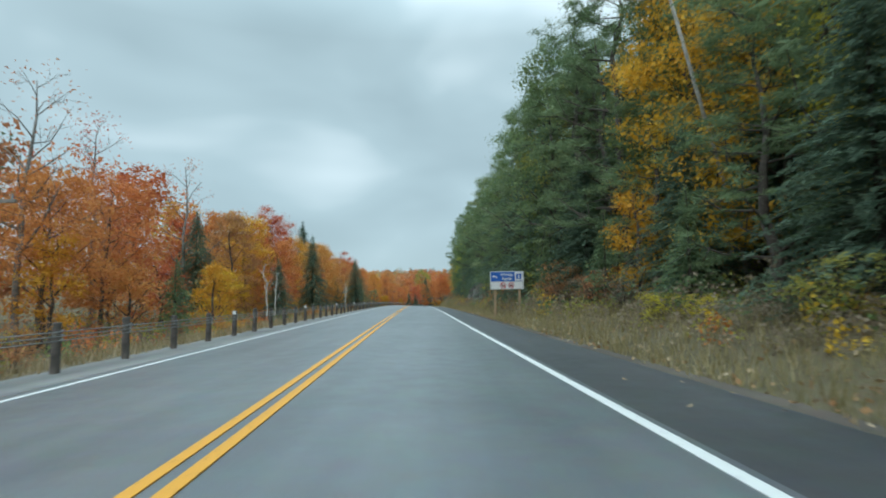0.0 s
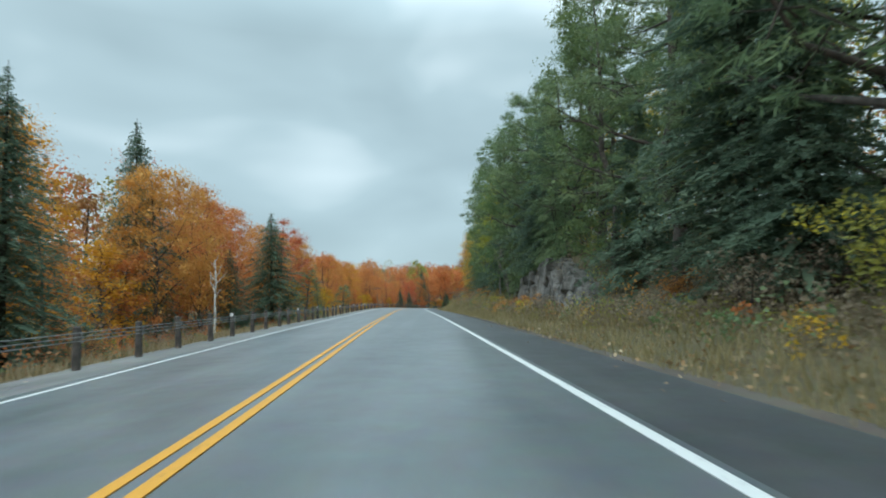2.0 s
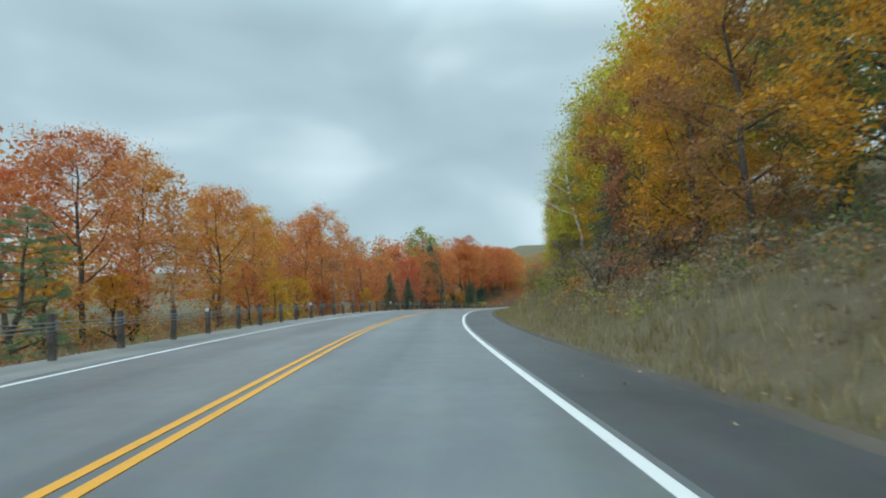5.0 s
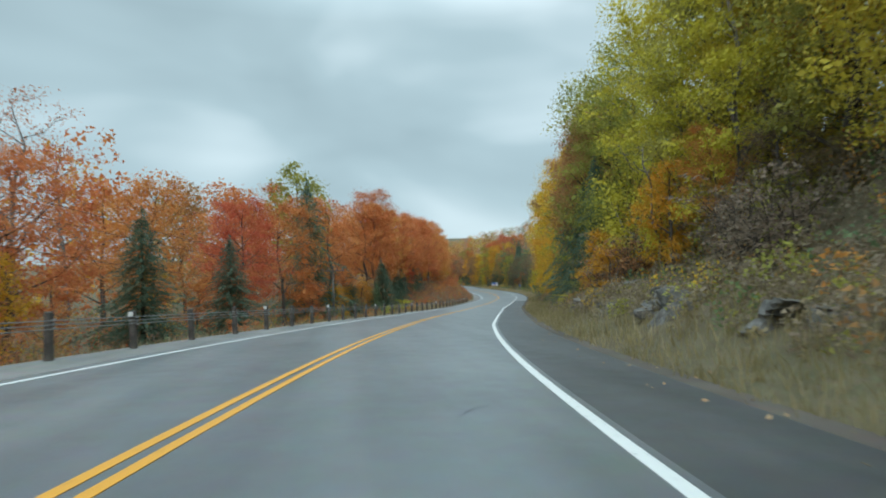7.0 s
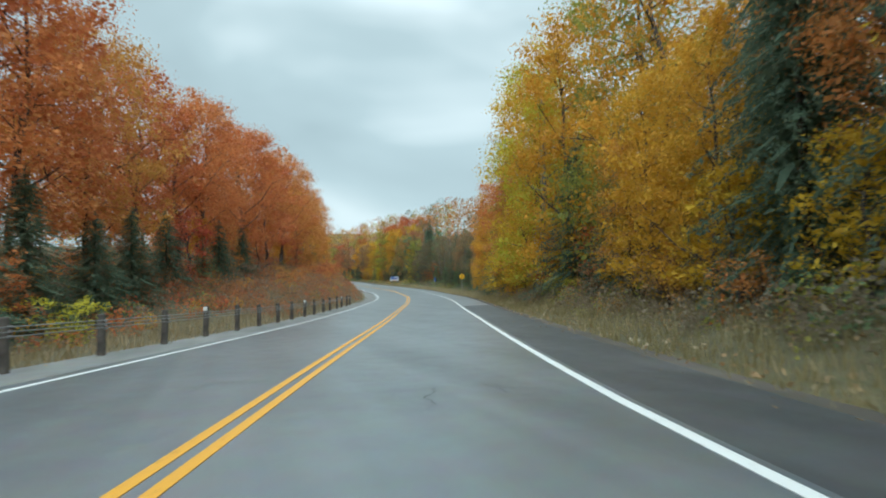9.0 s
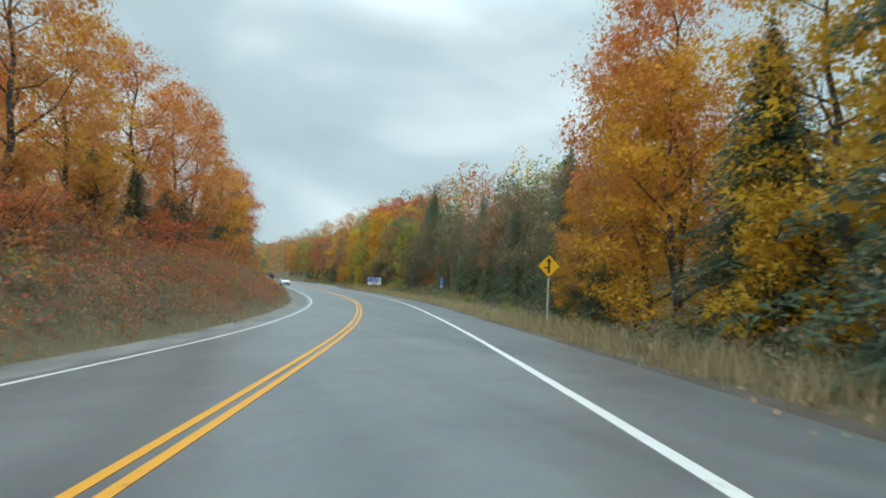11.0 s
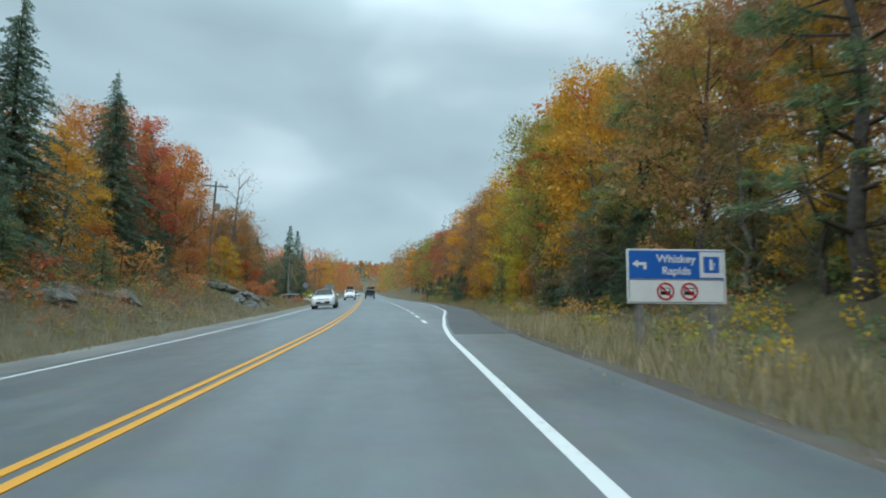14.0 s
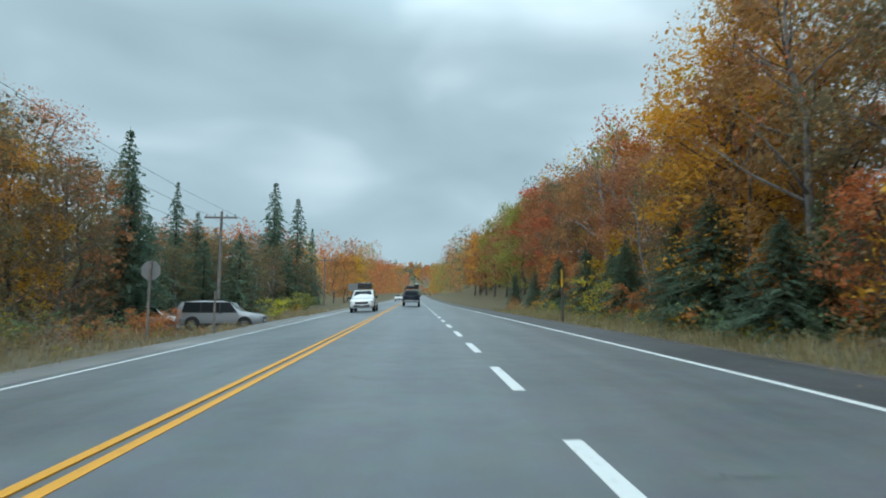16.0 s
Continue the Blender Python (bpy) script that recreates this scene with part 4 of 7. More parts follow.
# and right of it
for row in (
    ("spruce", 6, 11.5, 12), ("yellow", 12.5, 14, 17.5), ("gold", 18.5, 13.6, 17), ("gold", 23, 13.6, 17), ("spruce", 11, 10.8, 8.5), ("pine", 15.5, 11.4, 9), ("spruce", 20, 11.2, 7.5), ("pine", 23.5, 11.6, 9.5),
    ("pine", 28, 12.2, 18.5), ("young_spruce", 17.5, 10, 4.5), ("young_spruce", 25.5, 10, 5), ("sapling_gold", 22, 10.2, 5.5), ("pine", 31.5, 12.6, 17), ("spruce", 31, 10.8, 9), ("pine", 35, 12, 19.4), ("young_spruce", 37, 10.2, 6),
    ("spruce", 65, 11.6, 10), ("pine", 71, 13, 13), ("spruce", 78, 12.8, 11), ("spruce", 42, 11.2, 15), ("pine", 48, 11.6, 17.5), ("green", 39, 11.2, 19), ("pine", 45, 12, 18.5), ("spruce", 50, 11.5, 17.5),
    ("green", 56, 11.3, 18.6), ("pine", 62, 12, 18), ("spruce", 68, 12, 17), ("pine", 74, 12.5, 18.5), ("green", 80, 12, 19), ("pine", 84, 12.8, 19), ("pine", 90, 13.5, 19.5), ("pine", 96, 11.8, 18.5),
    ("young_spruce", 85.5, 11.2, 8), ("young_spruce", 88.5, 11.4, 8.5), ("young_spruce", 91.5, 11.2, 8), ("spruce", 93, 11.2, 10), ("young_spruce", 96, 10.8, 7), ("pine", 98.5, 11.8, 13), ("yellow", 112, 11.4, 15, 0.85),
    ("green", 105, 11, 17.5), ("young_spruce", 103, 11, 5), ("pine", 110, 11.5, 18), ("spruce", 109, 11.5, 13), ("pine", 113, 12.5, 16), ("green", 120, 11.5, 17.2), ("green", 126, 11.5, 16.4), ("spruce", 130, 12, 13),
    ("olive", 135, 11.5, 11.5), ("gold", 140, 12, 10.5), ("spruce", 116, 11, 8), ("rust", 146, 12, 11), ("gold", 151, 12.5, 13), ("rust", 158, 13, 13), ("spruce", 163, 13, 10), ("gold", 168, 13.5, 13.5),
    ("birch", 172, 12.5, 14.5, 1.0, 0, (0, 9)), ("yellow", 176, 13, 13.5), ("rust", 181, 13.5, 14), ("birch", 185, 13, 15, 1.0, 1, (6, -7)), ("olive", 188, 13.5, 14), ("yellow", 194, 13, 14.5), ("gold", 268, 10.5, 18),
    ("yellow", 274, 10.2, 18.6), ("gold", 277.5, 9.8, 17), ("gold", 281, 10.6, 17.5), ("maple_orange", 286, 10.4, 12.5), ("olive", 289, 11, 16), ("maple_orange", 289, 11, 12), ("spruce", 294, 11, 13), ("gold", 299, 11.5, 11),
    ("spruce", 301, 11.6, 9), ("sapling_red", 361, 13.5, 5.5), ("pine", 361, 15, 12.5), ("spruce", 366, 14.5, 15.6), ("spruce", 370, 15, 14), ("drab", 362.5, 12.8, 10), ("drab", 367.5, 12.4, 9), ("olive", 372, 12.8, 11.4),
    ("pine", 376.5, 12.8, 12), ("drab", 380.5, 12.6, 7), ("gold", 377.8, 12.8, 9.6, 0.7), ("rust", 384.5, 13.4, 12.4), ("pine", 389, 13.2, 12), ("drab", 376, 14.5, 12.6), ("rust", 381, 15.5, 14), ("olive", 387, 15, 13.6), ("olive", 391, 14.5, 13),
    ("young_spruce", 414, 12.6, 4.6), ("rust", 424, 14.5, 12.8), ("drab", 430, 14.6, 13), ("spruce", 445, 12.8, 4.2, 1.3), ("spruce", 451.7, 12.8, 4.3, 1.2), ("spruce", 436.4, 12.8, 4.9, 1.35), ("spruce", 439.6, 13, 4.6, 1.3), ("spruce", 431.9, 12.4, 3.5, 1.4), ("spruce", 448.6, 13.4, 3.8, 1.2),
    ("drab", 441.6, 14, 5.4), ("bare", 452.1, 14.4, 12.7), ("bare", 456, 15.5, 12.4), ("rust", 461, 15.6, 11.6), ("pink", 464, 15, 10.4), ("spruce", 459, 12.9, 4.2, 1.2), ("drab", 468, 15.4, 12.4), ("maple_red", 471, 16, 11.5), ("rust", 477, 16, 13.6), ("olive", 486, 15.5, 14),
    ("olive", 494, 15.5, 14.4), ("rust_back", 503, 16, 14.4), ("olive_back", 513, 15.5, 14.4), ("rust_back", 523, 15.5, 14), ("gold_back", 533, 15.5, 14.4), ("rust_back", 545, 15.5, 14.4), ("spruce", 467.8, 13, 3.4, 1.2),
    ("spruce", 481, 13.5, 4), ("sapling_gold", 427, 13.2, 5), ("sapling_orange", 429.5, 13.4, 4.4), ("sapling_gold", 409, 13, 4),
     ("olive", 205.5, 13, 16.5), ("yellow", 209, 13.2, 17), ("yellow", 213.2, 12.4, 17.5, 1.2), ("olive", 217.5, 12.6, 17), ("olive", 221.5, 12, 16.5),
    ("rust", 225.5, 12, 16), ("rust", 231, 11.8, 15.5), ("spruce", 227.4, 10, 9.5, 0.9), ("spruce", 223, 10.2, 9, 0.9), ("spruce", 219.6, 10.6, 10, 0.9),  ("gold", 238.4, 10.5, 15.5, 1.05), ("gold", 239.5, 12, 17),
     ("maple_orange", 245.6, 12.6, 13),    ("gold", 258, 12, 19), ("olive", 262, 12.4, 19.5), ("spruce", 266.4, 10.3, 10), 
    ("maple_orange", 203.5, 12, 7.4, 0.7), ("yellow", 203, 12.6, 15), ("yellow", 207, 11.8, 12), ("olive", 224.5, 11.4, 17, 1.15), ("rust", 229.2, 11.6, 15.5), ("spruce", 232.6, 10.6, 15.5, 0.62), ("spruce", 230, 10.6, 14, 0.7), ("spruce", 237.8, 10.9, 5.2, 1.3), ("spruce", 240.6, 11, 5.6, 1.2), ("drab", 235.8, 9.6, 2.6, 0.9), ("spruce", 242.6, 11.2, 15, 0.6), ("spruce", 247.4, 10.7, 16.5, 0.6), ("spruce", 250.6, 12.4, 16, 0.7), ("gold", 250.4, 9.8, 9, 0.8), ("gold", 253.6, 9.6, 8.8, 0.8), ("maple_orange", 256.6, 10, 7.6, 0.7), ("spruce", 259, 10.4, 8.5, 0.8), ("birch", 277, 10, 17.5, 1.1),
    # the low spruces at 311.5 and 316 are added as shade under the crowns
    ("maple_orange", 310.6, 12.2, 13, 0.85), ("maple_orange", 306.4, 12, 14.5, 0.9), ("gold", 307.5, 11.4, 11), ("gold", 313.6, 11, 6.8, 0.8), ("spruce", 311.5, 11.4, 5.4), ("spruce", 316, 11.8, 6), ("gold", 305, 11, 10.5),    ("spruce", 301, 11.6, 9), ("drab", 319.5, 12.8, 9.6), ("spruce", 322.5, 13.5, 11.4), ("drab", 326, 13.4, 10.5), ("drab", 329.5, 12.8, 10),
    ("spruce", 332, 13, 9), ("drab", 335, 13.5, 10.8), ("rust", 338, 14, 10.6), ("drab", 341, 13, 10), ("bare", 343, 14, 12.4), ("spruce", 345, 14, 11.6), ("drab", 347.4, 12.8, 9.6), ("bare", 349.4, 14.4, 12.8), ("drab", 352, 13, 10.2), ("pine", 355, 13.2, 9.6),
    ("sapling_red", 356.2, 12.6, 5.2), ("drab", 358.6, 13, 10.5), ("young_spruce", 320.5, 11.6, 4.6), ("young_spruce", 328, 11.7, 5), ("young_spruce", 336.5, 11.8, 4.6), ("young_spruce", 345.5, 11.8, 4.8), ("young_spruce", 353, 11.9, 4.6),
    ("spruce", 388.5, 13, 6), ("spruce", 392.5, 13.4, 7), ("spruce", 396.4, 13.6, 6.4), ("spruce", 400.6, 13.2, 5.4), ("gold", 398, 14.5, 15.6), ("olive", 403.5, 14.6, 15.6, 1.1), ("olive", 409.2, 14.4, 16, 1.15), ("yellow", 414.5, 14.6, 13.6), ("gold", 419, 14.4, 13.2), ("yellow", 409, 12.6, 4.4), ("gold", 437.4, 14.6, 13.4, 1.2, 1), ("rust", 434.6, 15.4, 12.6, 1.1), ("bare", 432.2, 13.6, 11.8), ("drab", 445, 15.4, 10.6), ("rust", 450, 15.6, 10),
):
    tree(*row)

for _k, (_s, _d, _t) in enumerate(((103.8, 12, 11), (107.5, 12.6, 15), (110.5, 11.8, 9.5), (114.5, 12.4, 14), (117.5, 11.8, 9), (121, 12.6, 14.5), (124.5, 11.8, 9.5), (128, 12.2, 12), (132, 12, 9), (136, 12.4, 9.5), (87, 11.9, 16), (93, 12.2, 17), (99, 11.8, 16.5), (102, 12.6, 18))):
    tree(("pine", "spruce", "green", "pine", "spruce")[_k % 5], _s, _d, _t, 0.9)
CON = [("spruce", 4), ("pine", 4), ("green", 1), ("olive", 1)]
ORANGE = [("maple_orange", 5), ("maple_red", 2), ("rust", 2), ("gold", 1), ("pink", 1)]
GOLD = [("gold", 4), ("yellow", 2), ("olive", 3), ("rust", 1), ("maple_orange", 1)]
MIXED = [("spruce", 2), ("rust", 2), ("bare", 1), ("pine", 1), ("drab", 4)]
stand(-15, 8, 10.5, 14, CON, 3.5, (15, 18), 1)
stand(-15, 100, 15.5, 20, CON, 6, (17, 20), 2)
stand(100, 150, 13.5, 17, CON, 4.5, (13, 17), 4, False)
stand(150, 225, 16.5, 22, GOLD + [("spruce", 2)], 4.5, (13, 17), 6)
stand(158, 212, 14, 16, [("yellow", 4), ("olive", 3), ("gold", 1), ("rust", 1)], 4.2, (16, 18.5), 7, False)
stand(160, 215, 17, 21, GOLD + [("rust", 2)], 4.5, (19, 22), 8)
stand(225, 300, 14, 20, GOLD + [("spruce", 6)], 3.2, (13, 18), 9)
stand(312, 380, 17.5, 23, MIXED, 4.5, (9.5, 12.5), 11)
stand(318, 368, 15.2, 17.5, [("drab", 4), ("spruce", 2), ("rust", 1), ("bare", 2)], 3.2, (9.5, 12), 12)
stand(462, 522, -17, -12.5, [("spruce", 3), ("drab", 3), ("bare", 1)], 2.4, (4.5, 7.5), 39)
stand(8, 46, 13.6, 16.5, CON, 2.4, (17, 20), 3, False)
stand(452, 500, -20, -15.5, [("spruce", 4), ("bare", 2)], 3.5, (5.5, 9), 38)
HILL = GOLD + [("rust", 6), ("drab", 3), ("maple_red", 4), ("maple_orange", 2), ("bare", 3), ("pink", 3)]
stand(380, 428, 17, 20, HILL, 5, (15.5, 18), 13)
stand(428, 446, 16, 20, [("drab", 4), ("rust", 4), ("bare", 1), ("olive", 1)], 2.4, (10, 12), 13)
HILL_RUST = [("rust", 6), ("drab", 4), ("maple_red", 3), ("pink", 2), ("bare", 2), ("olive", 2), ("maple_orange", 1)]
stand(446, 468, 17, 20, HILL_RUST, 4, (10, 12), 17)
stand(468, 560, 16.5, 20, HILL_RUST, 4.5, (13.5, 15.5), 18)
stand(392, 424, 22, 26, HILL, 5.5, (18, 21), 14)
stand(424, 468, 22, 26, HILL_RUST, 4.5, (12, 14), 15)
stand(468, 560, 22, 26, HILL_RUST, 5, (16, 18.5), 16)
UNDER = [("sapling_orange", 4), ("sapling_gold", 2), ("sapling_red", 2)]
for row in (
    ("spruce", 240, -12, 4.6), ("young_spruce", 247.5, -11.4, 3.6), ("spruce", 254, -12, 5.8), ("spruce", 257.5, -11.6, 4.8), ("spruce", 261.2, -12, 5.4), ("spruce", 266, -12.6, 6), ("young_spruce", 270, -12.2, 5), ("spruce", 273.4, -12.4, 6.2), ("spruce", 280, -13, 6.6),
    ("maple_orange", 254.6, -14.8, 14.6, 1.2), ("maple_orange", 272, -14.6, 15, 1.2), ("maple_orange", 284.6, -14.2, 16, 1.2), ("maple_orange", 300, -14.2, 17, 1.2), ("spruce", 318, -14, 8.4), ("spruce", 325, -14.2, 9), ("spruce", 330, -13.8, 8.6), ("spruce", 336, -14.2, 9.4), ("spruce", 341, -13.6, 8.4), ("spruce", 346, -13.8, 9),
    ("rust", 432, -14, 11), ("drab", 427.5, -14.6, 9.4), ("gold", 424, -13.6, 6.6), ("drab", 436.5, -13.6, 8.4), ("drab", 443.4, -14, 8.6), ("gold", 441.6, -15.4, 8.2), ("spruce", 452.4, -15.4, 9.2), ("drab", 418, -14.4, 9), ("spruce", 407, -14.6, 11), ("drab", 452, -17, 9.6), ("maple_orange", 415.6, -16, 12.6),
):
    tree(*row)
stand(2, 262, -16.5, -11.5, UNDER, 3.6, (2.8, 5.0), 31)
stand(262, 345, -15.5, -12, UNDER, 5, (5.5, 7.5), 32)
stand(345, 432, -15, -11.5, UNDER, 4.5, (3.0, 5.5), 33)
UNDER_R = [("sapling_gold", 5), ("sapling_orange", 2), ("sapling_red", 1), ("young_spruce", 2)]
stand(160, 205, 11.8, 14, [("drab", 4), ("sapling_gold", 2), ("young_spruce", 1)], 4.0, (4.5, 7), 34)
stand(205, 300, 9.6, 11, UNDER_R, 3.4, (3.5, 6.5), 35)
stand(372, 402, 12, 14.5, [("young_spruce", 4), ("drab", 3), ("sapling_gold", 1)], 3, (4, 7), 37)
stand(402, 470, 13, 15, UNDER_R, 5, (3.5, 5.5), 36)
stand(-5, 140, -26, -18.5, ORANGE, 7.5, (9, 12.5), 21)
stand(140, 262, -27, -19, ORANGE, 7.5, (9.5, 13), 23)
stand(262, 350, -27, -18.5, ORANGE, 6, (13, 16), 26)
stand(350, 440, -27, -19, ORANGE + [("spruce", 2)], 6, (10, 12.5), 28)
stand(440, 520, -30, -20, [("spruce", 4), ("bare", 2), ("rust", 1)], 4, (6.5, 9.5), 29)


# ---- woods, undergrowth and grass that nobody could count ----
def leaf_field(name, centres, radii, per, size, mats, which, seed, label, category, squash=0.8, long=1.0):
    """Clumps of leaves as one mesh; every clump has one of several leaf materials."""
    rng = np.random.default_rng(seed)
    n = len(centres)
    c = np.repeat(np.array(centres, float), per, axis=0)
    rad = np.repeat(np.array(radii, float).reshape(n, -1) * np.ones((1, 3)), per, axis=0)
    off = rand_unit(rng, n * per) * (0.55 + 0.45 * rng.random(n * per) ** 0.5)[:, None] * rad
    off[:, 2] *= squash
    p = c + off
    u = rand_unit(rng, n * per)
    w = np.cross(u, rand_unit(rng, n * per))
    w /= np.linalg.norm(w, axis=1)[:, None] + 1e-9
    sz = (np.repeat(np.broadcast_to(np.array(size, float), n), per) * (0.6 + 0.8 * rng.random(n * per)))[:, None]
    a, b = u * sz * long, w * sz * 0.7
    v = np.stack([p - a, p + a * 0.3 + b, p + a * 0.5 - b], 1).reshape(-1, 3)
    me = leaf_mesh(name, v, [3] * (n * per), [LEAF[m] for m in mats], np.repeat(np.array(which), per))
    return tagged(part(name, me), label, category, "", "stuff")


def woods(name, side, seed, label):
    """The woods behind the roadside trees."""
    rng = np.random.default_rng(seed)
    mats = ["orange", "red", "rust", "gold", "olive", "spruce", "yellow"]
    cs, rs, ws = [], [], []
    s = -40.0
    while s < 940:
        near = s < 560
        for a in ((27, 35, 46) if near else (14, 20, 28, 40)):
            d = side * (a + rng.normal() * 2)
            top = 11 + 3 * rng.random() if side < 0 else 14 + 3 * rng.random()
            if 440 < s < 520 and side < 0:
                top *= 0.7
            if 306 < s < 372 and side > 0:
                top *= 0.7
            if not near:
                top = 13 + 4 * rng.random()
            r = 2.6 + 1.2 * rng.random()
            if side > 0:
                p = [0.5, 0.3, 1.2, 1.5, 2, 4, 0.6] if s < 150 or 300 < s < 370 else ([1.5, 1.4, 3, 1.6, 2, 1.4, 0.5] if s < 430 else [1.4, 1.8, 4.5, 0.7, 1.8, 1.6, 0.2])
            else:
                p = [4, 1.5, 1.5, 1, 0.6, 0.8, 0.4] if not 440 < s < 520 else [0.5, 0.2, 1, 0.3, 1, 5, 0.2]
            p = np.array(p) / sum(p)
            k = int(rng.choice(7, p=p))
            g = at(s + rng.normal() * 2, d, 0, True)
            for q in (0.3, 0.62, 0.9):
                cs.append((g.x + rng.normal() * 0.8, g.y + rng.normal() * 0.8, g.z + top * q))
                rs.append((r * (1.1 - 0.5 * q), r * (1.1 - 0.5 * q), top * 0.2))
                ws.append(k)
        s += 5.0 if near else 6.0
    return leaf_field(name, cs, rs, 130, 0.24, mats, ws, seed, label, "woods", 1.0)


woods("woods_right", 1, 301, "autumn woods behind the roadside trees, seen as a mass of leaves")
woods("woods_left", -1, 302, "orange autumn woods behind the roadside trees, seen as a mass of leaves")


def far_hill():
    rng = np.random.default_rng(303)
    cs, rs, ws = [], [], []
    end = centre(S_MAX)
    for _ in range(900):
        x, y = end[0] + rng.normal() * 190, end[1] + 30 + 560 * rng.random()
        z = end[2] + np.interp(y - end[1], [40, 150, 300, 600], [1, 20, 42, 60]) + 10 * rough(x, y, 80) + 2.5 * rng.normal()
        for q in (3, 8):
            cs.append((x, y, z + q))
            rs.append((5 - 0.2 * q, 5 - 0.2 * q, 4))
            ws.append(int(rng.choice(5, p=[0.3, 0.28, 0.16, 0.06, 0.2])))
    leaf_field("far_woods", cs, rs, 40, 1.1, ["orange", "rust", "red", "gold", "spruce"], ws, 304, "distant hill covered in orange autumn woods", "woods", 1.0)


far_hill()


def undergrowth(name, side, seed, label):
    """Low brush between the verge and the trees."""
    rng = np.random.default_rng(seed)
    mats = ["brown", "rust", "olive", "green", "pine", "orange", "red", "gold"]
    cs, rs, ws, sz = [], [], [], []
    s = -12.0
    while s < 475:
        for _ in range(11 if (side < 0 and 262 < s < 378) or (side > 0 and 150 < s < 220) else 6):
            e = float(edge_r(s)) + 4.2 if side > 0 else (7.3 if 275 < s < 372 else 8.5)
            a = e + 12 * rng.random() ** 1.3
            if side < 0 and 440 < s < 464 and a < 22:
                continue
            ss = s + 1.6 * rng.random()
            if side > 0:
                p = [6, 1.2, 1.5, 0.6, 1.2, 0.4, 0.15, 0.4] if s < 130 else [9, 1.5, 2.2, 0.6, 0.4, 0.4, 0.2, 0.6] if s < 290 else [5, 1.2, 1.5, 0.8, 3, 0.2, 0.2, 0.4] if s < 372 else [2, 1.5, 2, 1, 3, 1, 0.4, 1.5]
            else:
                p = [3, 2, 1.5, 1, 1, 2, 0.8, 0.8] if s < 262 else [3, 4, 0.7, 0.4, 0.5, 2, 2.2, 0.7] if s < 375 else [3, 2, 1, 0.6, 1.5, 2, 1, 1]
            if side < 0 and 438 < s < 446 and a < 13:
                continue
            if 428 < s < 470 and side < 0:
                p = [2, 0.5, 2, 2, 4, 0.3, 0.1, 0.3]
            p = np.array(p) / sum(p)
            r = (0.35 + 0.55 * rng.random()) * (0.75 + 0.06 * (a - e))
            g = at(ss, side * a, 0, True)
            cs.append((g.x, g.y, g.z + r * 0.55))
            rs.append((r, r, r * (0.8 + 0.6 * rng.random())))
            ws.append(int(rng.choice(8, p=p)))
            sz.append(0.045 + 0.03 * r)
        s += 0.85
    leaf_field(name, cs, rs, 95, sz, mats, ws, seed, label, "undergrowth", 1.0)


undergrowth("undergrowth_right", 1, 311, "brown and green brush at the foot of the woods")
undergrowth("undergrowth_left", -1, 312, "brown, rust and orange brush at the foot of the woods")


def brush(name, s0, s1, d0, d1, count, mats, seed, label, big=1.0):
    """Low dead bracken and weeds in small clumps on a bank."""
    rng = np.random.default_rng(seed)
    cs, rs, ws = [], [], []
    for _ in range(count):
        s, d = s0 + (s1 - s0) * rng.random(), d0 + (d1 - d0) * rng.random() ** 0.8
        if d < 0 and 402 < s < 412.5 and d > -9.5:
            continue
        g = at(s, d, 0, True)
        r = big * (0.2 + 0.32 * rng.random())
        cs.append((g.x, g.y, g.z + 0.4 * r))
        rs.append((r, r, r * (0.7 + 0.7 * rng.random())))
        ws.append(int(rng.integers(len(mats))))
    leaf_field(name, cs, rs, int(34 * big), 0.045, mats, ws, seed, label, "undergrowth", 1.0, 1.3)


brush("bracken", 264, 374, -6.1, -13.5, 6000, ["brown", "rust", "brown", "rust", "brown", "drab", "red"], 341, "red-brown dead bracken covering the roadside bank", 1.45)
brush("bracken", 0, 132, 7.6, 11, 1700, ["brown", "grass", "brown", "olive", "brown"], 342, "brown dead weeds on the bank below the pines")
brush("bracken", 148, 292, 7.4, 11.5, 2400, ["olive", "brown", "grass", "brown", "brown", "drab"], 343, "olive and brown weeds on the bank of the bend")
brush("bracken", 374, 440, -6.4, -11, 1000, ["brown", "grass", "rust", "brown", "olive"], 344, "brown dead weeds and grass on the low bank")


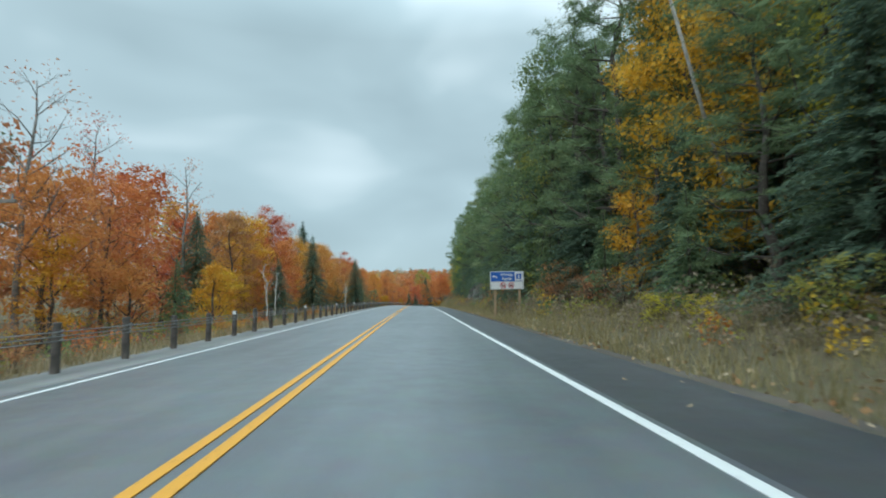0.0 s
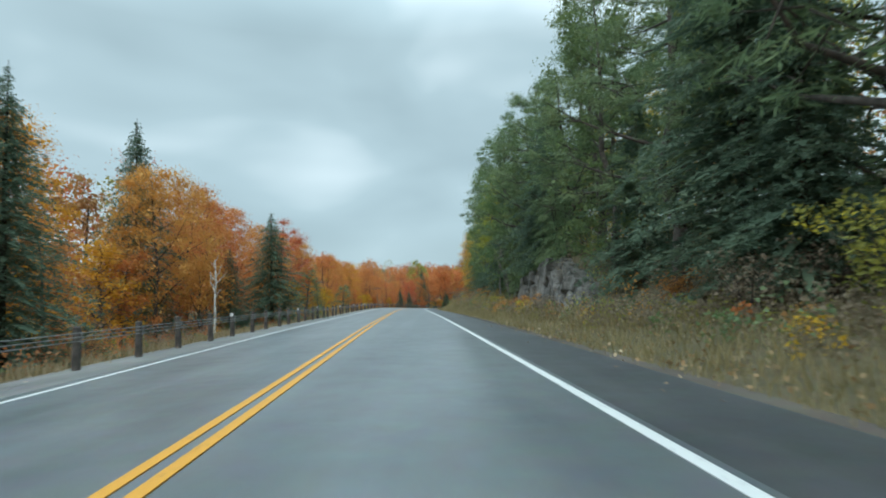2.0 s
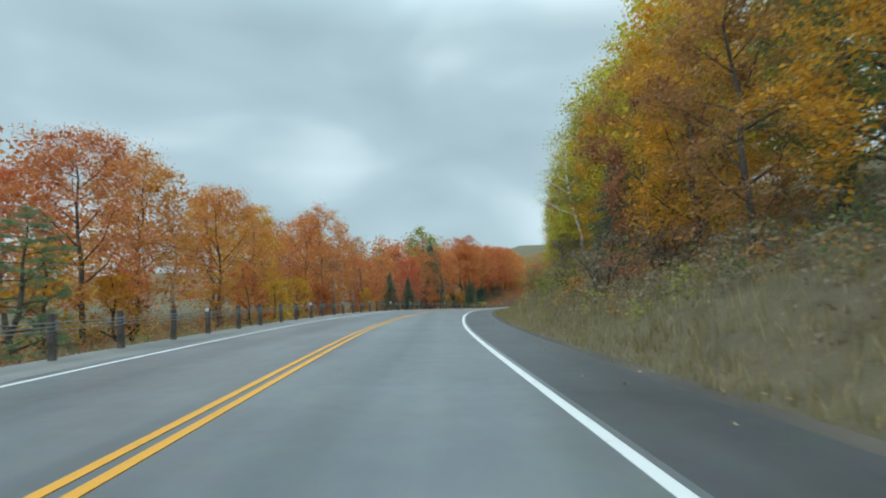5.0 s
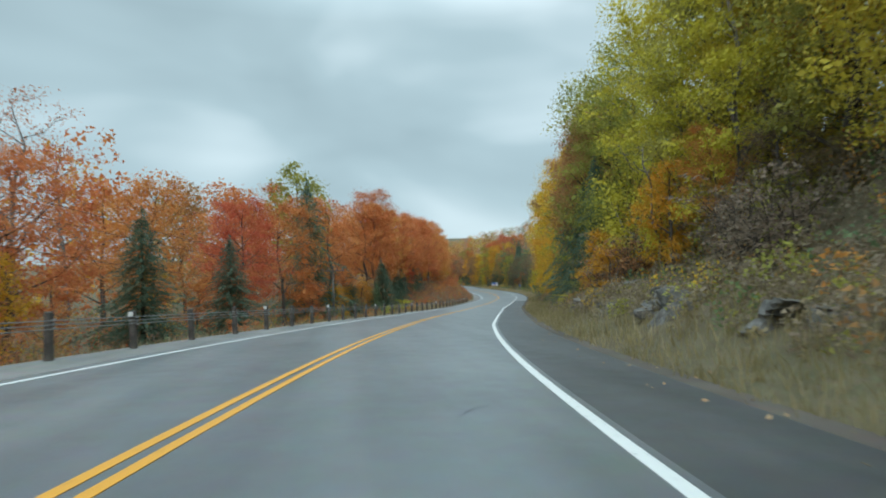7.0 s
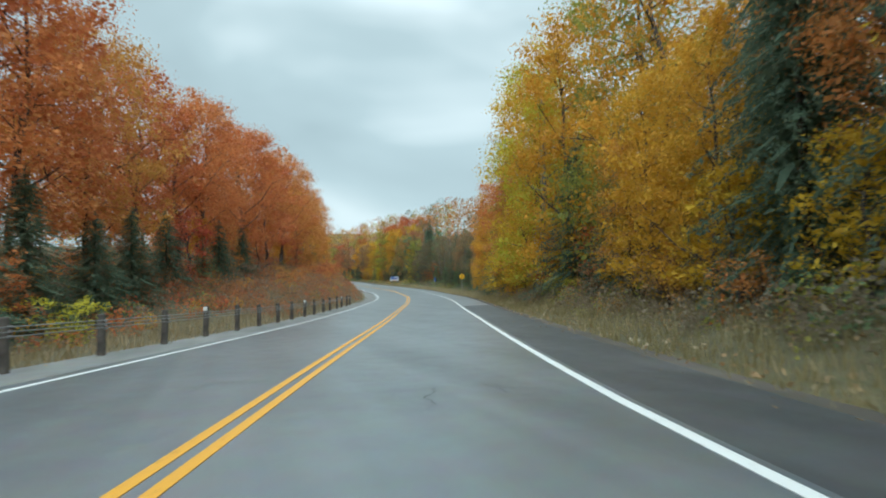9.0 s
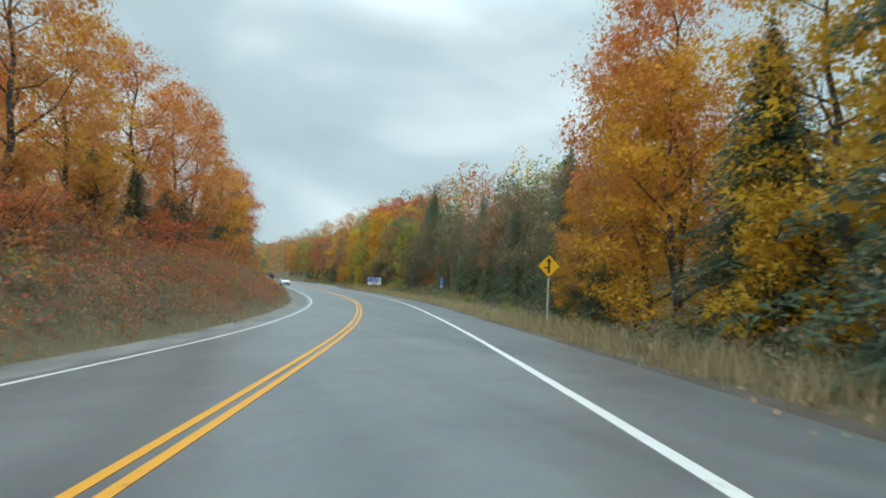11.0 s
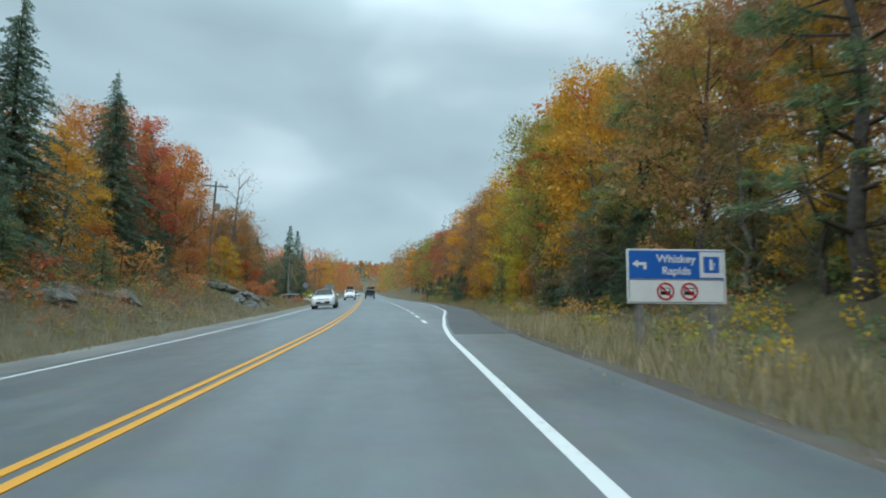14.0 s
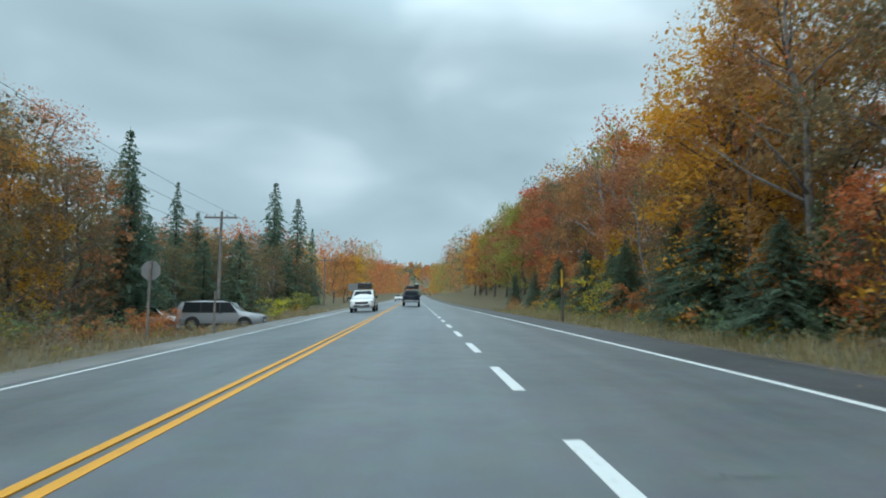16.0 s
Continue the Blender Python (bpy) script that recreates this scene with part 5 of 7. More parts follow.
def grass(name, side, seed, label):
    """Tufts of dry grass along the verge, each blade a bent strip."""
    rng = np.random.default_rng(seed)
    v, f, straw = [], [], []
    s = -10.0
    while s < 470:
        tall = 1.0
        if side > 0 and 292 < s < 385:
            tall = 1.6
        for _ in range(14 if side > 0 else 9):
            lo = float(edge_r(s)) + 2.08 if side > 0 else 5.35
            a = lo + 4.0 * rng.random() ** 1.15
            if side < 0 and 402 < s < 413 and a > 6.3:
                continue
            if side < 0 and (445 < s < 457 or (280 < s < 370 and rng.random() < 0.6)):
                continue
            g = np.array(at(s + 0.5 * rng.random(), side * a, -0.02, True))
            for _ in range(7):
                q = g + np.array([rng.normal() * 0.14, rng.normal() * 0.14, 0])
                h = tall * (0.16 + 0.34 * rng.random()) * (0.55 + 0.45 * min(1, (a - lo) / 1.2))
                t = rng.random() * 6.28
                w = np.array([math.cos(t), math.sin(t), 0]) * (0.006 + 0.009 * rng.random())
                lean_v = rng.normal(size=3) * 0.28 * h
                lean_v[2] = 0
                n0 = len(v)
                v += [q - w, q + w, q + lean_v * 0.4 + w * 0.7 + (0, 0, h * 0.6), q + lean_v * 0.4 - w * 0.7 + (0, 0, h * 0.6), q + lean_v + (0, 0, h)]
                f += [(n0, n0 + 1, n0 + 2, n0 + 3), (n0 + 3, n0 + 2, n0 + 4)]
                straw += [int(rng.random() < (0.75 if side > 0 and 286 < s < 392 else 0.4 if side < 0 else 0.12))] * 2
        s += 0.5
    tagged(part(name, mesh_of(name, v, f, [LEAF["grass"], LEAF["straw"]], False, straw)), label, "grass", "", "stuff")


grass("grass_right", 1, 321, "dry yellow and green grass of the verge")
grass("grass_left", -1, 322, "dry grass behind the guide posts")


def litter():
    rng = np.random.default_rng(331)
    v, f = [], []
    for _ in range(1500):
        s = -8 + 470 * rng.random()
        side = 1 if rng.random() < 0.75 else -1
        a = (float(edge_r(s)) + 1.75 + rng.normal() * 0.55) if side > 0 else 4.6 + 1.2 * rng.random()
        if side > 0 and rng.random() < 0.25:
            a += 1.5 * rng.random()
        if side > 0 and a < float(edge_r(s)) + 0.5:
            continue
        g = np.array(at(s, side * a, 0.03, abs(a) > (float(edge_r(s)) + 2.6 if side > 0 else 5.9)))
        t = rng.random() * 6.28
        r = 0.018 + 0.026 * rng.random()
        u, w = np.array([math.cos(t), math.sin(t), 0.2 * rng.normal()]) * r, np.array([-math.sin(t), math.cos(t), 0.2 * rng.normal()]) * r * 0.7
        n0 = len(v)
        v += [g - u, g + w, g + u + (0, 0, 0.02), g - w]
        f.append((n0, n0 + 1, n0 + 2, n0 + 3))
    for _ in range(4200):  # and thick on the banks below the trees
        s = -6 + 84 * rng.random() if rng.random() < 0.6 else 236 + 60 * rng.random()
        a = float(edge_r(s)) + 1.9 + 4.2 * rng.random()
        g = np.array(at(s, a, 0.03 + 0.12 * rng.random(), True))
        u, w = rand_unit(rng, 2) * (0.03 + 0.03 * rng.random())
        n0 = len(v)
        v += [g - u, g + w, g + u, g - w]
        f.append((n0, n0 + 1, n0 + 2, n0 + 3))
    tagged(part("fallen_leaves", mesh_of("fallen_leaves", v, f, LEAF["litter"])), "pale fallen leaves on the road shoulder", "leaves", "", "stuff")


litter()


# ---- shrubs ----
def shrub_meshes(seed, leaf, per, size, clump):
    rng = np.random.default_rng(seed)
    v, f, tips = [], [], []
    for i in range(9):
        t, up = i * 2.4, 0.9 + 0.8 * rng.random()
        w = np.array([math.cos(t) * 0.6, math.sin(t) * 0.6, up])
        e = w / np.linalg.norm(w) * (0.8 + 0.5 * rng.random())
        m1 = e * 0.5 + rng.normal(size=3) * 0.05
        tube(v, f, (0, 0, -0.1), m1, 0.014, 0.009, 4)
        tube(v, f, m1, e, 0.009, 0.004, 3)
        tips += [m1, e]
        for _ in range(3):
            e2 = m1 + (e - m1) * rng.random() + rng.normal(size=3) * 0.22
            tube(v, f, m1, e2, 0.006, 0.003, 3)
            tips.append(e2)
    return mesh_of("branchwork", v, f, BARK), leaves_mesh("foliage", tips, clump, per, size, LEAF[leaf], rng)


SHRUBS = {k: (lab, shrub_meshes(400 + i, leaf, per * 2, 0.036, 0.2)) for i, (k, leaf, per, lab) in enumerate((
    ("orange", "orange", 16, "orange-leaved shrub in the grass"), ("yellow", "yellow", 15, "bright yellow shrub in the grass"), ("red", "red", 15, "red sumac shrub in the grass"),
    ("brown", "brown", 9, "brown thinning shrub with bare twigs"), ("rust", "rust", 13, "rust-coloured shrub by the verge"), ("olive", "olive", 14, "olive-green shrub by the verge")))}


def shrub(kind, s, d, h):
    lab, (stems, leaves) = SHRUBS[kind]
    ob = new("shrub")
    ob.matrix_basis = Matrix.Translation(at(s, d, -0.03, True)) @ pose(0, 0, 0, 0, 0, (s * 77) % 360) @ Matrix.Diagonal((h, h, h / 1.25, 1))
    part("branchwork", stems, None, ob)
    part("foliage", leaves, None, ob)
    tagged(ob, lab, "shrub", "verge shrubs")


for row in (
    ("yellow", 36, 9.4, 1.1), ("orange", 38.5, 10.5, 1.2), ("orange", 46.5, 11, 1.9), ("yellow", 44, 9.8, 1.2), ("orange", 55, 10.2, 2.4), ("orange", 57, 9.5, 1.4), ("yellow", 60, 10.5, 2.0), ("orange", 51, 10.5, 2.0),
    ("orange", 88, 9.3, 1.2), ("orange", 89.3, 9.0, 1.1), ("yellow", 87, 8.6, 0.95), ("orange", 95, 9.2, 1.3), ("brown", 84, 9, 1.3), ("yellow", 103, 9.4, 1.0), ("orange", 111, 9.4, 1.2), ("orange", 113, 10, 1.3),
    ("red", 117, 9.8, 1.0), ("orange", 121, 9.2, 1.0), ("rust", 128, 9.5, 1.4), ("yellow", 131, 9.0, 0.9), ("brown", 136, 9, 1.4), ("rust", 150, 9.5, 1.5), ("red", 171, 12, 1.3), ("yellow", 219.3, 8.2, 1.0), ("olive", 218, 9.2, 1.6),
    ("yellow", 214, 10, 1.3), ("rust", 222, 10.5, 1.6), ("orange", 247, 9.4, 1.6), ("rust", 252, 9.3, 1.8), ("brown", 255, 9.4, 1.9), ("rust", 260, 9.3, 1.7), ("yellow", 265, 9.2, 1.5), ("olive", 271, 9.4, 1.4),
    ("brown", 22, 9.5, 1.6), ("yellow", 17, 8.7, 1.0), ("yellow", 14.5, 8.8, 0.9), ("rust", 25, 9.4, 1.5), ("olive", 10, 9, 1.4), ("brown", 30, 9.5, 1.5),
    ("orange", 54, -8.2, 1.1), ("rust", 70, -8.6, 1.2), ("orange", 30, -8.0, 1.0), ("rust", 15, -8.5, 1.3), ("brown", 43, -8.4, 1.2), ("orange", 92, -8.3, 1.0), ("brown", 110, -8.2, 1.2), ("rust", 133, -8.4, 1.2),
    ("orange", 182, -8.3, 1.2), ("rust", 196, -8.4, 1.4), ("orange", 208, -8.0, 1.2), ("yellow", 252, -9.2, 1.6), ("yellow", 244, -9.0, 1.3), ("orange", 304, -10, 2.2), ("orange", 306, -10.6, 2.4), ("orange", 313, -11, 1.8),
    ("red", 319, -10.3, 2.6), ("red", 330, -11, 2.4), ("orange", 337, -10.6, 3.0), ("red", 341, -11.2, 2.8), ("orange", 346, -10.2, 2.6), ("red", 350, -11, 2.6), ("orange", 355, -10.4, 2.4), ("yellow", 352, -9, 1.5),
    ("yellow", 379, -13.2, 3.0), ("orange", 362, -9.4, 1.8), ("rust", 368, -9.6, 2.0), ("orange", 374, -10.2, 2.0), ("red", 413.8, -8.4, 1.3), ("red", 402, -10, 1.2), ("orange", 393, -10.5, 2.6), ("red", 386, -10.4, 1.5),
    ("rust", 397, -9.8, 1.6), ("red", 417, -8.4, 1.0), ("orange", 421, -9.5, 2.0), ("orange", 437.5, -7.4, 1.1), ("orange", 440, -8.0, 1.2), ("rust", 434.5, -7.8, 0.9), ("orange", 425, -10, 2.4), ("rust", 424, -9, 1.8),
    ("yellow", 462, -8.6, 1.8), ("olive", 470, -9, 1.9), ("olive", 476, -9, 2.0), ("olive", 408, -10.5, 2.2), ("yellow", 448, 12.4, 2.4), ("orange", 443, 12.6, 2.0), ("red", 363, 13, 2.6), ("olive", 372, 11, 1.6),
    ("brown", 320, 10.5, 1.6), ("brown", 329, 10.4, 1.5), ("olive", 338, 10.6, 1.7), ("olive", 346, 10.4, 1.5), ("brown", 354, 10.6, 1.6), ("orange", 310.5, 9.8, 1.0), ("orange", 432, 13.5, 2.6),
):
    shrub(*row)
_sr = np.random.default_rng(47)
for _k in range(46):  # brush on the bank of the bend
    shrub(("brown", "olive", "brown", "brown", "rust", "brown")[_k % 6], 150 + 70 * _sr.random(), 9.0 + 3.6 * _sr.random(), 1.3 + 1.3 * _sr.random())
for _k in range(14):  # brush at the foot and on the ledges of the cliff
    shrub(("brown", "olive", "rust", "brown", "orange", "olive", "brown")[_k % 7], 82 + 17 * _sr.random(), 9.0 + 0.5 * _sr.random() if _k % 2 else 11.2 + 0.6 * _sr.random(), 0.5 + 0.5 * _sr.random())
for _k in range(34):  # brown brush below the pines
    shrub(("brown", "rust", "brown", "olive", "brown", "orange")[_k % 6], 28 + 48 * _sr.random(), 9.0 + 2.6 * _sr.random(), 1.2 + 1.1 * _sr.random())
for _k in range(30):  # and on the red-brown bank opposite
    shrub(("brown", "rust", "brown", "red", "orange", "brown")[_k % 6], 268 + 75 * _sr.random(), -8.6 - 4.5 * _sr.random(), 1.0 + 1.0 * _sr.random())


# ---- rocks ----
def rock(s, d, size, seed, up=0.0, tilt=(0, 0), square=False):
    """A split block of granite: the hull of random points, with chipped edges."""
    rng = np.random.default_rng(seed)
    bm = bmesh.new()
    for _ in range(16):
        q = rng.uniform(-1, 1, 3)
        q /= max(np.abs(q)) ** 0.75
        if square:
            q = np.sign(q) * np.abs(q / max(np.abs(q))) ** 0.3
        bm.verts.new(q * np.array(size) / 2)
    h = bmesh.ops.convex_hull(bm, input=bm.verts)
    bmesh.ops.delete(bm, geom=list({g for g in h["geom_interior"] + h["geom_unused"] if isinstance(g, bmesh.types.BMVert)}), context="VERTS")
    bmesh.ops.bevel(bm, geom=list(bm.edges), offset=0.05 * min(size), segments=1, affect="EDGES")
    bmesh.ops.triangulate(bm, faces=bm.faces)
    bmesh.ops.subdivide_edges(bm, edges=list(bm.edges), cuts=1, use_grid_fill=True)
    for v in bm.verts:
        v.co += Vector(noise.noise_vector(v.co * 2.2 + Vector((seed, 0, 0)))) * 0.06 * min(size) + Vector(noise.noise_vector(v.co * 6.5 + Vector((0, seed, 0)))) * 0.025 * min(size)
    me = bpy.data.meshes.new("rock")
    bm.to_mesh(me)
    bm.free()
    me.materials.append(ROCK)
    ob = new("rock", me)
    ob.matrix_basis = Matrix.Translation(at(s, d, up, True)) @ pose(0, 0, 0, tilt[0], tilt[1], heading(s) + rng.normal() * (5 if square else 14))
    return tagged(ob, "grey split granite block in the roadside bank", "rock", "granite blocks")


def rock_face(s0, s1, d0, low, top_of, cell, seed, label, slope=0.25, side=1):
    """A jointed face of split rock: uneven cells that stand proud or back, with open joints between them."""
    rng = np.random.default_rng(seed)
    hi = max(top_of(s) for s in np.arange(s0, s1, 0.2))
    n = int((s1 - s0) * (hi - low) / (cell[0] * cell[1]) * 1.3) + 6
    seeds = np.stack([rng.uniform(s0 - 0.5, s1 + 0.5, n), rng.uniform(low - 0.3, hi + 0.3, n)], 1)
    proud, lean_s, lean_z = rng.normal(size=n) * 0.2, rng.normal(size=n) * 0.16, rng.normal(size=n) * 0.18
    step = 0.085
    cols, rows = int((s1 - s0) / step) + 1, int((hi - low) / step) + 1
    v, f = [], []
    for i in range(cols):
        s = s0 + i * step
        top = top_of(s) + 0.22 * noise.noise((s * 0.9, seed, 0.0)) + 0.12 * noise.noise((s * 2.6, seed, 4.0))
        for j in range(rows):
            z = low + (top - low) * j / (rows - 1)
            u, w = s + 0.10 * noise.noise((s * 1.7, z * 1.7, seed)), z + 0.10 * noise.noise((s * 1.7, z * 1.7, seed + 9))
            q = ((u - seeds[:, 0]) / cell[0]) ** 2 + ((w - seeds[:, 1]) / cell[1]) ** 2
            k, k2 = np.argpartition(q, 1)[:2]
            gap = math.sqrt(q[k2]) - math.sqrt(q[k])
            joint = max(0.0, 1 - gap / 0.13)
            d = d0 + slope * (z - low) - proud[k] - lean_s[k] * (u - seeds[k, 0]) - lean_z[k] * (w - seeds[k, 1]) + 0.16 * joint
            d += 0.05 * noise.noise((s * 3.1, z * 3.1, seed)) + 0.025 * noise.noise((s * 9.0, z * 9.0, seed))
            v.append(at(s, side * d, z))
        v.append(at(s, side * (d0 + slope * (top - low) + 1.6), top - 0.25))
    rows += 1
    for i in range(cols - 1):
        for j in range(rows - 1):
            a = i * rows + j
            f.append((a, a + 1, a + rows + 1, a + rows))
    return tagged(part("granite_outcrop", mesh_of("granite_outcrop", v, f, ROCK)), label, "rock")


_r = np.random.default_rng(77)
rock_face(78.4, 97.5, 9.5, -0.5, table((78.4, -0.3), (79.4, 1.2), (81.4, 2.6), (84.5, 3.5), (88.5, 3.7), (91, 3.2), (95.5, 2.7), (97.5, 0.3)), (1.0, 1.5), 21, "tall grey jointed granite face beside the road")
rock_face(401, 413.5, 6.55, -0.2, table((401, 0.1), (404, 1.2), (408, 1.5), (411, 0.9), (413.5, -0.1)), (1.8, 0.34), 27, "dark layered rock slab in the roadside bank", 0.75, -1)
rock_face(415.5, 424, 7.3, -0.3, table((415.5, 0.0), (417, 0.65), (420, 0.8), (422.5, 0.6), (424, 0.0)), (1.6, 0.32), 28, "low layered rock ledge behind the verge grass", 0.8, -1)
rock_face(196.2, 201.4, 7.6, -0.3, table((196.2, 0.3), (197.6, 1.3), (199.6, 1.45), (201.4, 0.2)), (1.0, 0.55), 23, "grey granite outcrop in the bank of the bend", 0.45)
rock_face(203.2, 206.6, 7.6, -0.3, table((203.2, 0.1), (204.4, 0.85), (205.6, 0.9), (206.6, 0.1)), (0.8, 0.5), 24, "low grey granite outcrop in the bank of the bend", 0.45)
rock_face(210.4, 212.9, 7.6, -0.3, table((210.4, 0.1), (211.4, 1.15), (212.2, 1.0), (212.9, 0.1)), (0.7, 0.6), 25, "low grey granite outcrop in the bank of the bend", 0.45)
rock_face(189.5, 193.5, 7.7, -0.3, table((189.5, 0.2), (190.8, 1.0), (192.4, 1.1), (193.5, 0.2)), (0.9, 0.55), 26, "grey granite outcrop in the bank of the bend", 0.45)
for k in range(9):  # loose blocks at the foot of the faces
    s = (83 + 14 * _r.random()) if k < 5 else (196 + 11 * _r.random())
    rock(s, 8.7 - (0.6 if k >= 5 else 0) + 0.5 * _r.random(), (0.5 + 0.4 * _r.random(), 0.5 + 0.5 * _r.random(), 0.35 + 0.3 * _r.random()), 640 + k, 0.08, (8, -10), k % 2 == 0)
for k in range(8):  # ledges higher in the bank
    s = 189 + 29 * _r.random()
    rock(s, 9.8 + 1.0 * _r.random(), (0.8 + 0.7 * _r.random(), 0.9 + 1.1 * _r.random(), 0.5 + 0.4 * _r.random()), 540 + k, 0.0, (8, -14))
for k in range(14):  # flat slabs on the left
    rock(404 + 12 * _r.random(), -8.6 - 3.0 * _r.random(), (1.6 + _r.random(), 2.0 + 2.0 * _r.random(), 0.4 + 0.3 * _r.random()), 570 + k, 0.05, (0, 12))
for k in range(10):
    rock(380 + 10 * _r.random(), -8.8 - 2.4 * _r.random(), (1.4 + _r.random(), 1.6 + 1.6 * _r.random(), 0.4 + 0.3 * _r.random()), 590 + k, 0.02, (0, 14))


# ---- guide rail: timber posts and three cables ----
def guide_post(white):
    ob = new("guide_post")
    rng = random.Random(8)
    bm = bmesh.new()
    cyl(bm, 0.09, 0.08, 1.27, pose(0, 0, 0.265), 10)
    for v in bm.verts:
        v.co.x += rng.uniform(-0.006, 0.006)
    bmesh.ops.bevel(bm, geom=[e for e in bm.edges if e.verts[0].co.z > 0.7 and e.verts[1].co.z > 0.7], offset=0.02, segments=1, affect="EDGES")
    part("post", bm, WOOD_OLD, ob)
    if white:
        bm = bmesh.new()
        box(bm, (0.12, 0.012, 0.12), (0, -0.1, 0.82), bevel=0.004)
        part("reflector", bm, SIGN_WHITE, ob, "white reflector plate")
    for z in (0.58, 0.66, 0.74):
        bm = bmesh.new()
        box(bm, (0.03, 0.07, 0.05), (0.1, 0, z), bevel=0.006)
        part("cable_clamp", bm, STEEL, ob)
    return tagged(ob, "weathered timber guide post with white reflector" if white else "weathered round timber guide post", "guide post", "guide posts")


POST = {w: guide_post(w) for w in (False, True)}
POST[False].matrix_basis = Matrix.Translation(at(-10.0, -5.08)) @ pose(0, 0, 0, 0, 0, heading(-10.0))
POST[True].matrix_basis = Matrix.Translation(at(-7.4, -5.08)) @ pose(0, 0, 0, 0, 0, heading(-7.4))
post_s = table((-12, -9.8), (0, 21.4), (33, 108.3), (65, 195.1), (75, 223.9), (80, 238.1), (98, 289.0))
post_d = table((60, -5.08), (100, -5.28), (240, -5.2))
for k in range(-9, 98):
    s = post_s(k)
    tilt = 2.0 * math.sin(k * 12.7)
    white = (k - 65) % 3 == 0 if 52 < k < 73 else (k - 33) % 5 == 0 if 28 <= k <= 52 else k % 5 == 0
    copy_thing(POST[white], Matrix.Translation(at(s, post_d(s) + 0.04 * math.sin(k * 3.1), 0.03 * math.sin(k * 7.7))) @ pose(0, 0, 0, tilt, 1.5 * math.cos(k * 5.1), heading(s)))


def cable(name, pts, r, mat, label, category, sides=5):
    v, f = [], []
    for k, p in enumerate(pts):  # one unbroken tube
        way = (Vector(pts[min(k + 1, len(pts) - 1)]) - Vector(pts[max(k - 1, 0)])).normalized()
        side_v = way.cross(Vector((0, 0, 1))).normalized()
        up_v = side_v.cross(way)
        for j in range(sides):
            t = 2 * math.pi * j / sides
            v.append(Vector(p) + (side_v * math.cos(t) + up_v * math.sin(t)) * r)
    for k in range(len(pts) - 1):
        for j in range(sides):
            i = (j + 1) % sides
            f.append((k * sides + j, k * sides + i, (k + 1) * sides + i, (k + 1) * sides + j))
    return tagged(part(name, mesh_of(name, v, f, mat, True)), label, category)


for z in (0.58, 0.66, 0.74):
    cable("guide_cable", [at(s, post_d(s) + 0.12, z) for s in np.arange(-11, 289, 3.0)], 0.011, CABLE, "steel cable strung along the guide posts", "cable")


# ---- utility poles and wires ----
def utility_pole(s, d, top, lean=(0, 0), arm=True, box_on=False):
    g = height(s, d)
    h = top - g
    ob = new("utility_pole")
    ob.matrix_basis = Matrix.Translation(at(s, d, 0, True)) @ pose(0, 0, 0, lean[0], lean[1], heading(s))
    bm = bmesh.new()
    cyl(bm, 0.125, 0.085, h + 0.6, pose(0, 0, h / 2 - 0.3), 12)
    part("pole", bm, POLE_WOOD, ob)
    if arm:
        bm = bmesh.new()
        box(bm, (2.2, 0.1, 0.12), (0, -0.14, h - 0.45), bevel=0.01)
        part("crossarm", bm, POLE_WOOD, ob)
        for x in (-0.95, -0.4, 0.4, 0.95):
            bm = bmesh.new()
            cyl(bm, 0.05, 0.035, 0.18, pose(x, -0.14, h - 0.3), 8)
            part("insulator", bm, SIGN_BACK, ob, "grey insulator")
    if box_on:
        bm = bmesh.new()
        cyl(bm, 0.22, 0.22, 0.7, pose(0.3, 0, h - 2.3), 14)
        part("transformer", bm, STEEL, ob, "grey steel transformer can")
    return tagged(ob, "tall weathered timber utility pole beside the woods", "utility pole", "utility poles")


POLES = [(20, -13, 5.0), (63.1, -13.2, 4.6), (105, -13.6, 5.0), (147.1, -13.8, 5.25), (187, -11.05, 5.5), (233.8, -11.7, 4.7), (288.1, -14.9, 7.4), (343.9, -13.1, 8.9), (416.5, -13.0, 10.7), (456, -11.1, 6.9), (498, -10.5, 6.6)]
for k, (s, d, top) in enumerate(POLES):
    if k != 2:
        utility_pole(s, d, top, ((0, 0), (0, 0), (0, 0), (0, -5), (0, -4), (0, 1), (0, 0), (0, 2), (2, 3), (0, 0), (0, 0))[k], k not in (6,), k == 8)
for off, dz in ((-0.9, -0.25), (0.9, -0.25), (0, -1.6)):
    for (s0, d0, t0), (s1, d1, t1) in zip(POLES[:-1], POLES[1:]):
        pts = []
        for q in np.linspace(0, 1, 13):
            c0, c1 = centre(s0), centre(s1)
            p0 = Vector((c0[0] + math.cos(c0[3]) * (d0 + off), c0[1] + math.sin(c0[3]) * (d0 + off), c0[2] + t0 + dz))
            p1 = Vector((c1[0] + math.cos(c1[3]) * (d1 + off), c1[1] + math.sin(c1[3]) * (d1 + off), c1[2] + t1 + dz))
            p = p0.lerp(p1, q)
            p.z -= 4 * 0.7 * q * (1 - q)
            pts.append(p)
        cable("power_line", pts, 0.009, WIRE, "dark overhead wire strung between utility poles", "wire", 4)


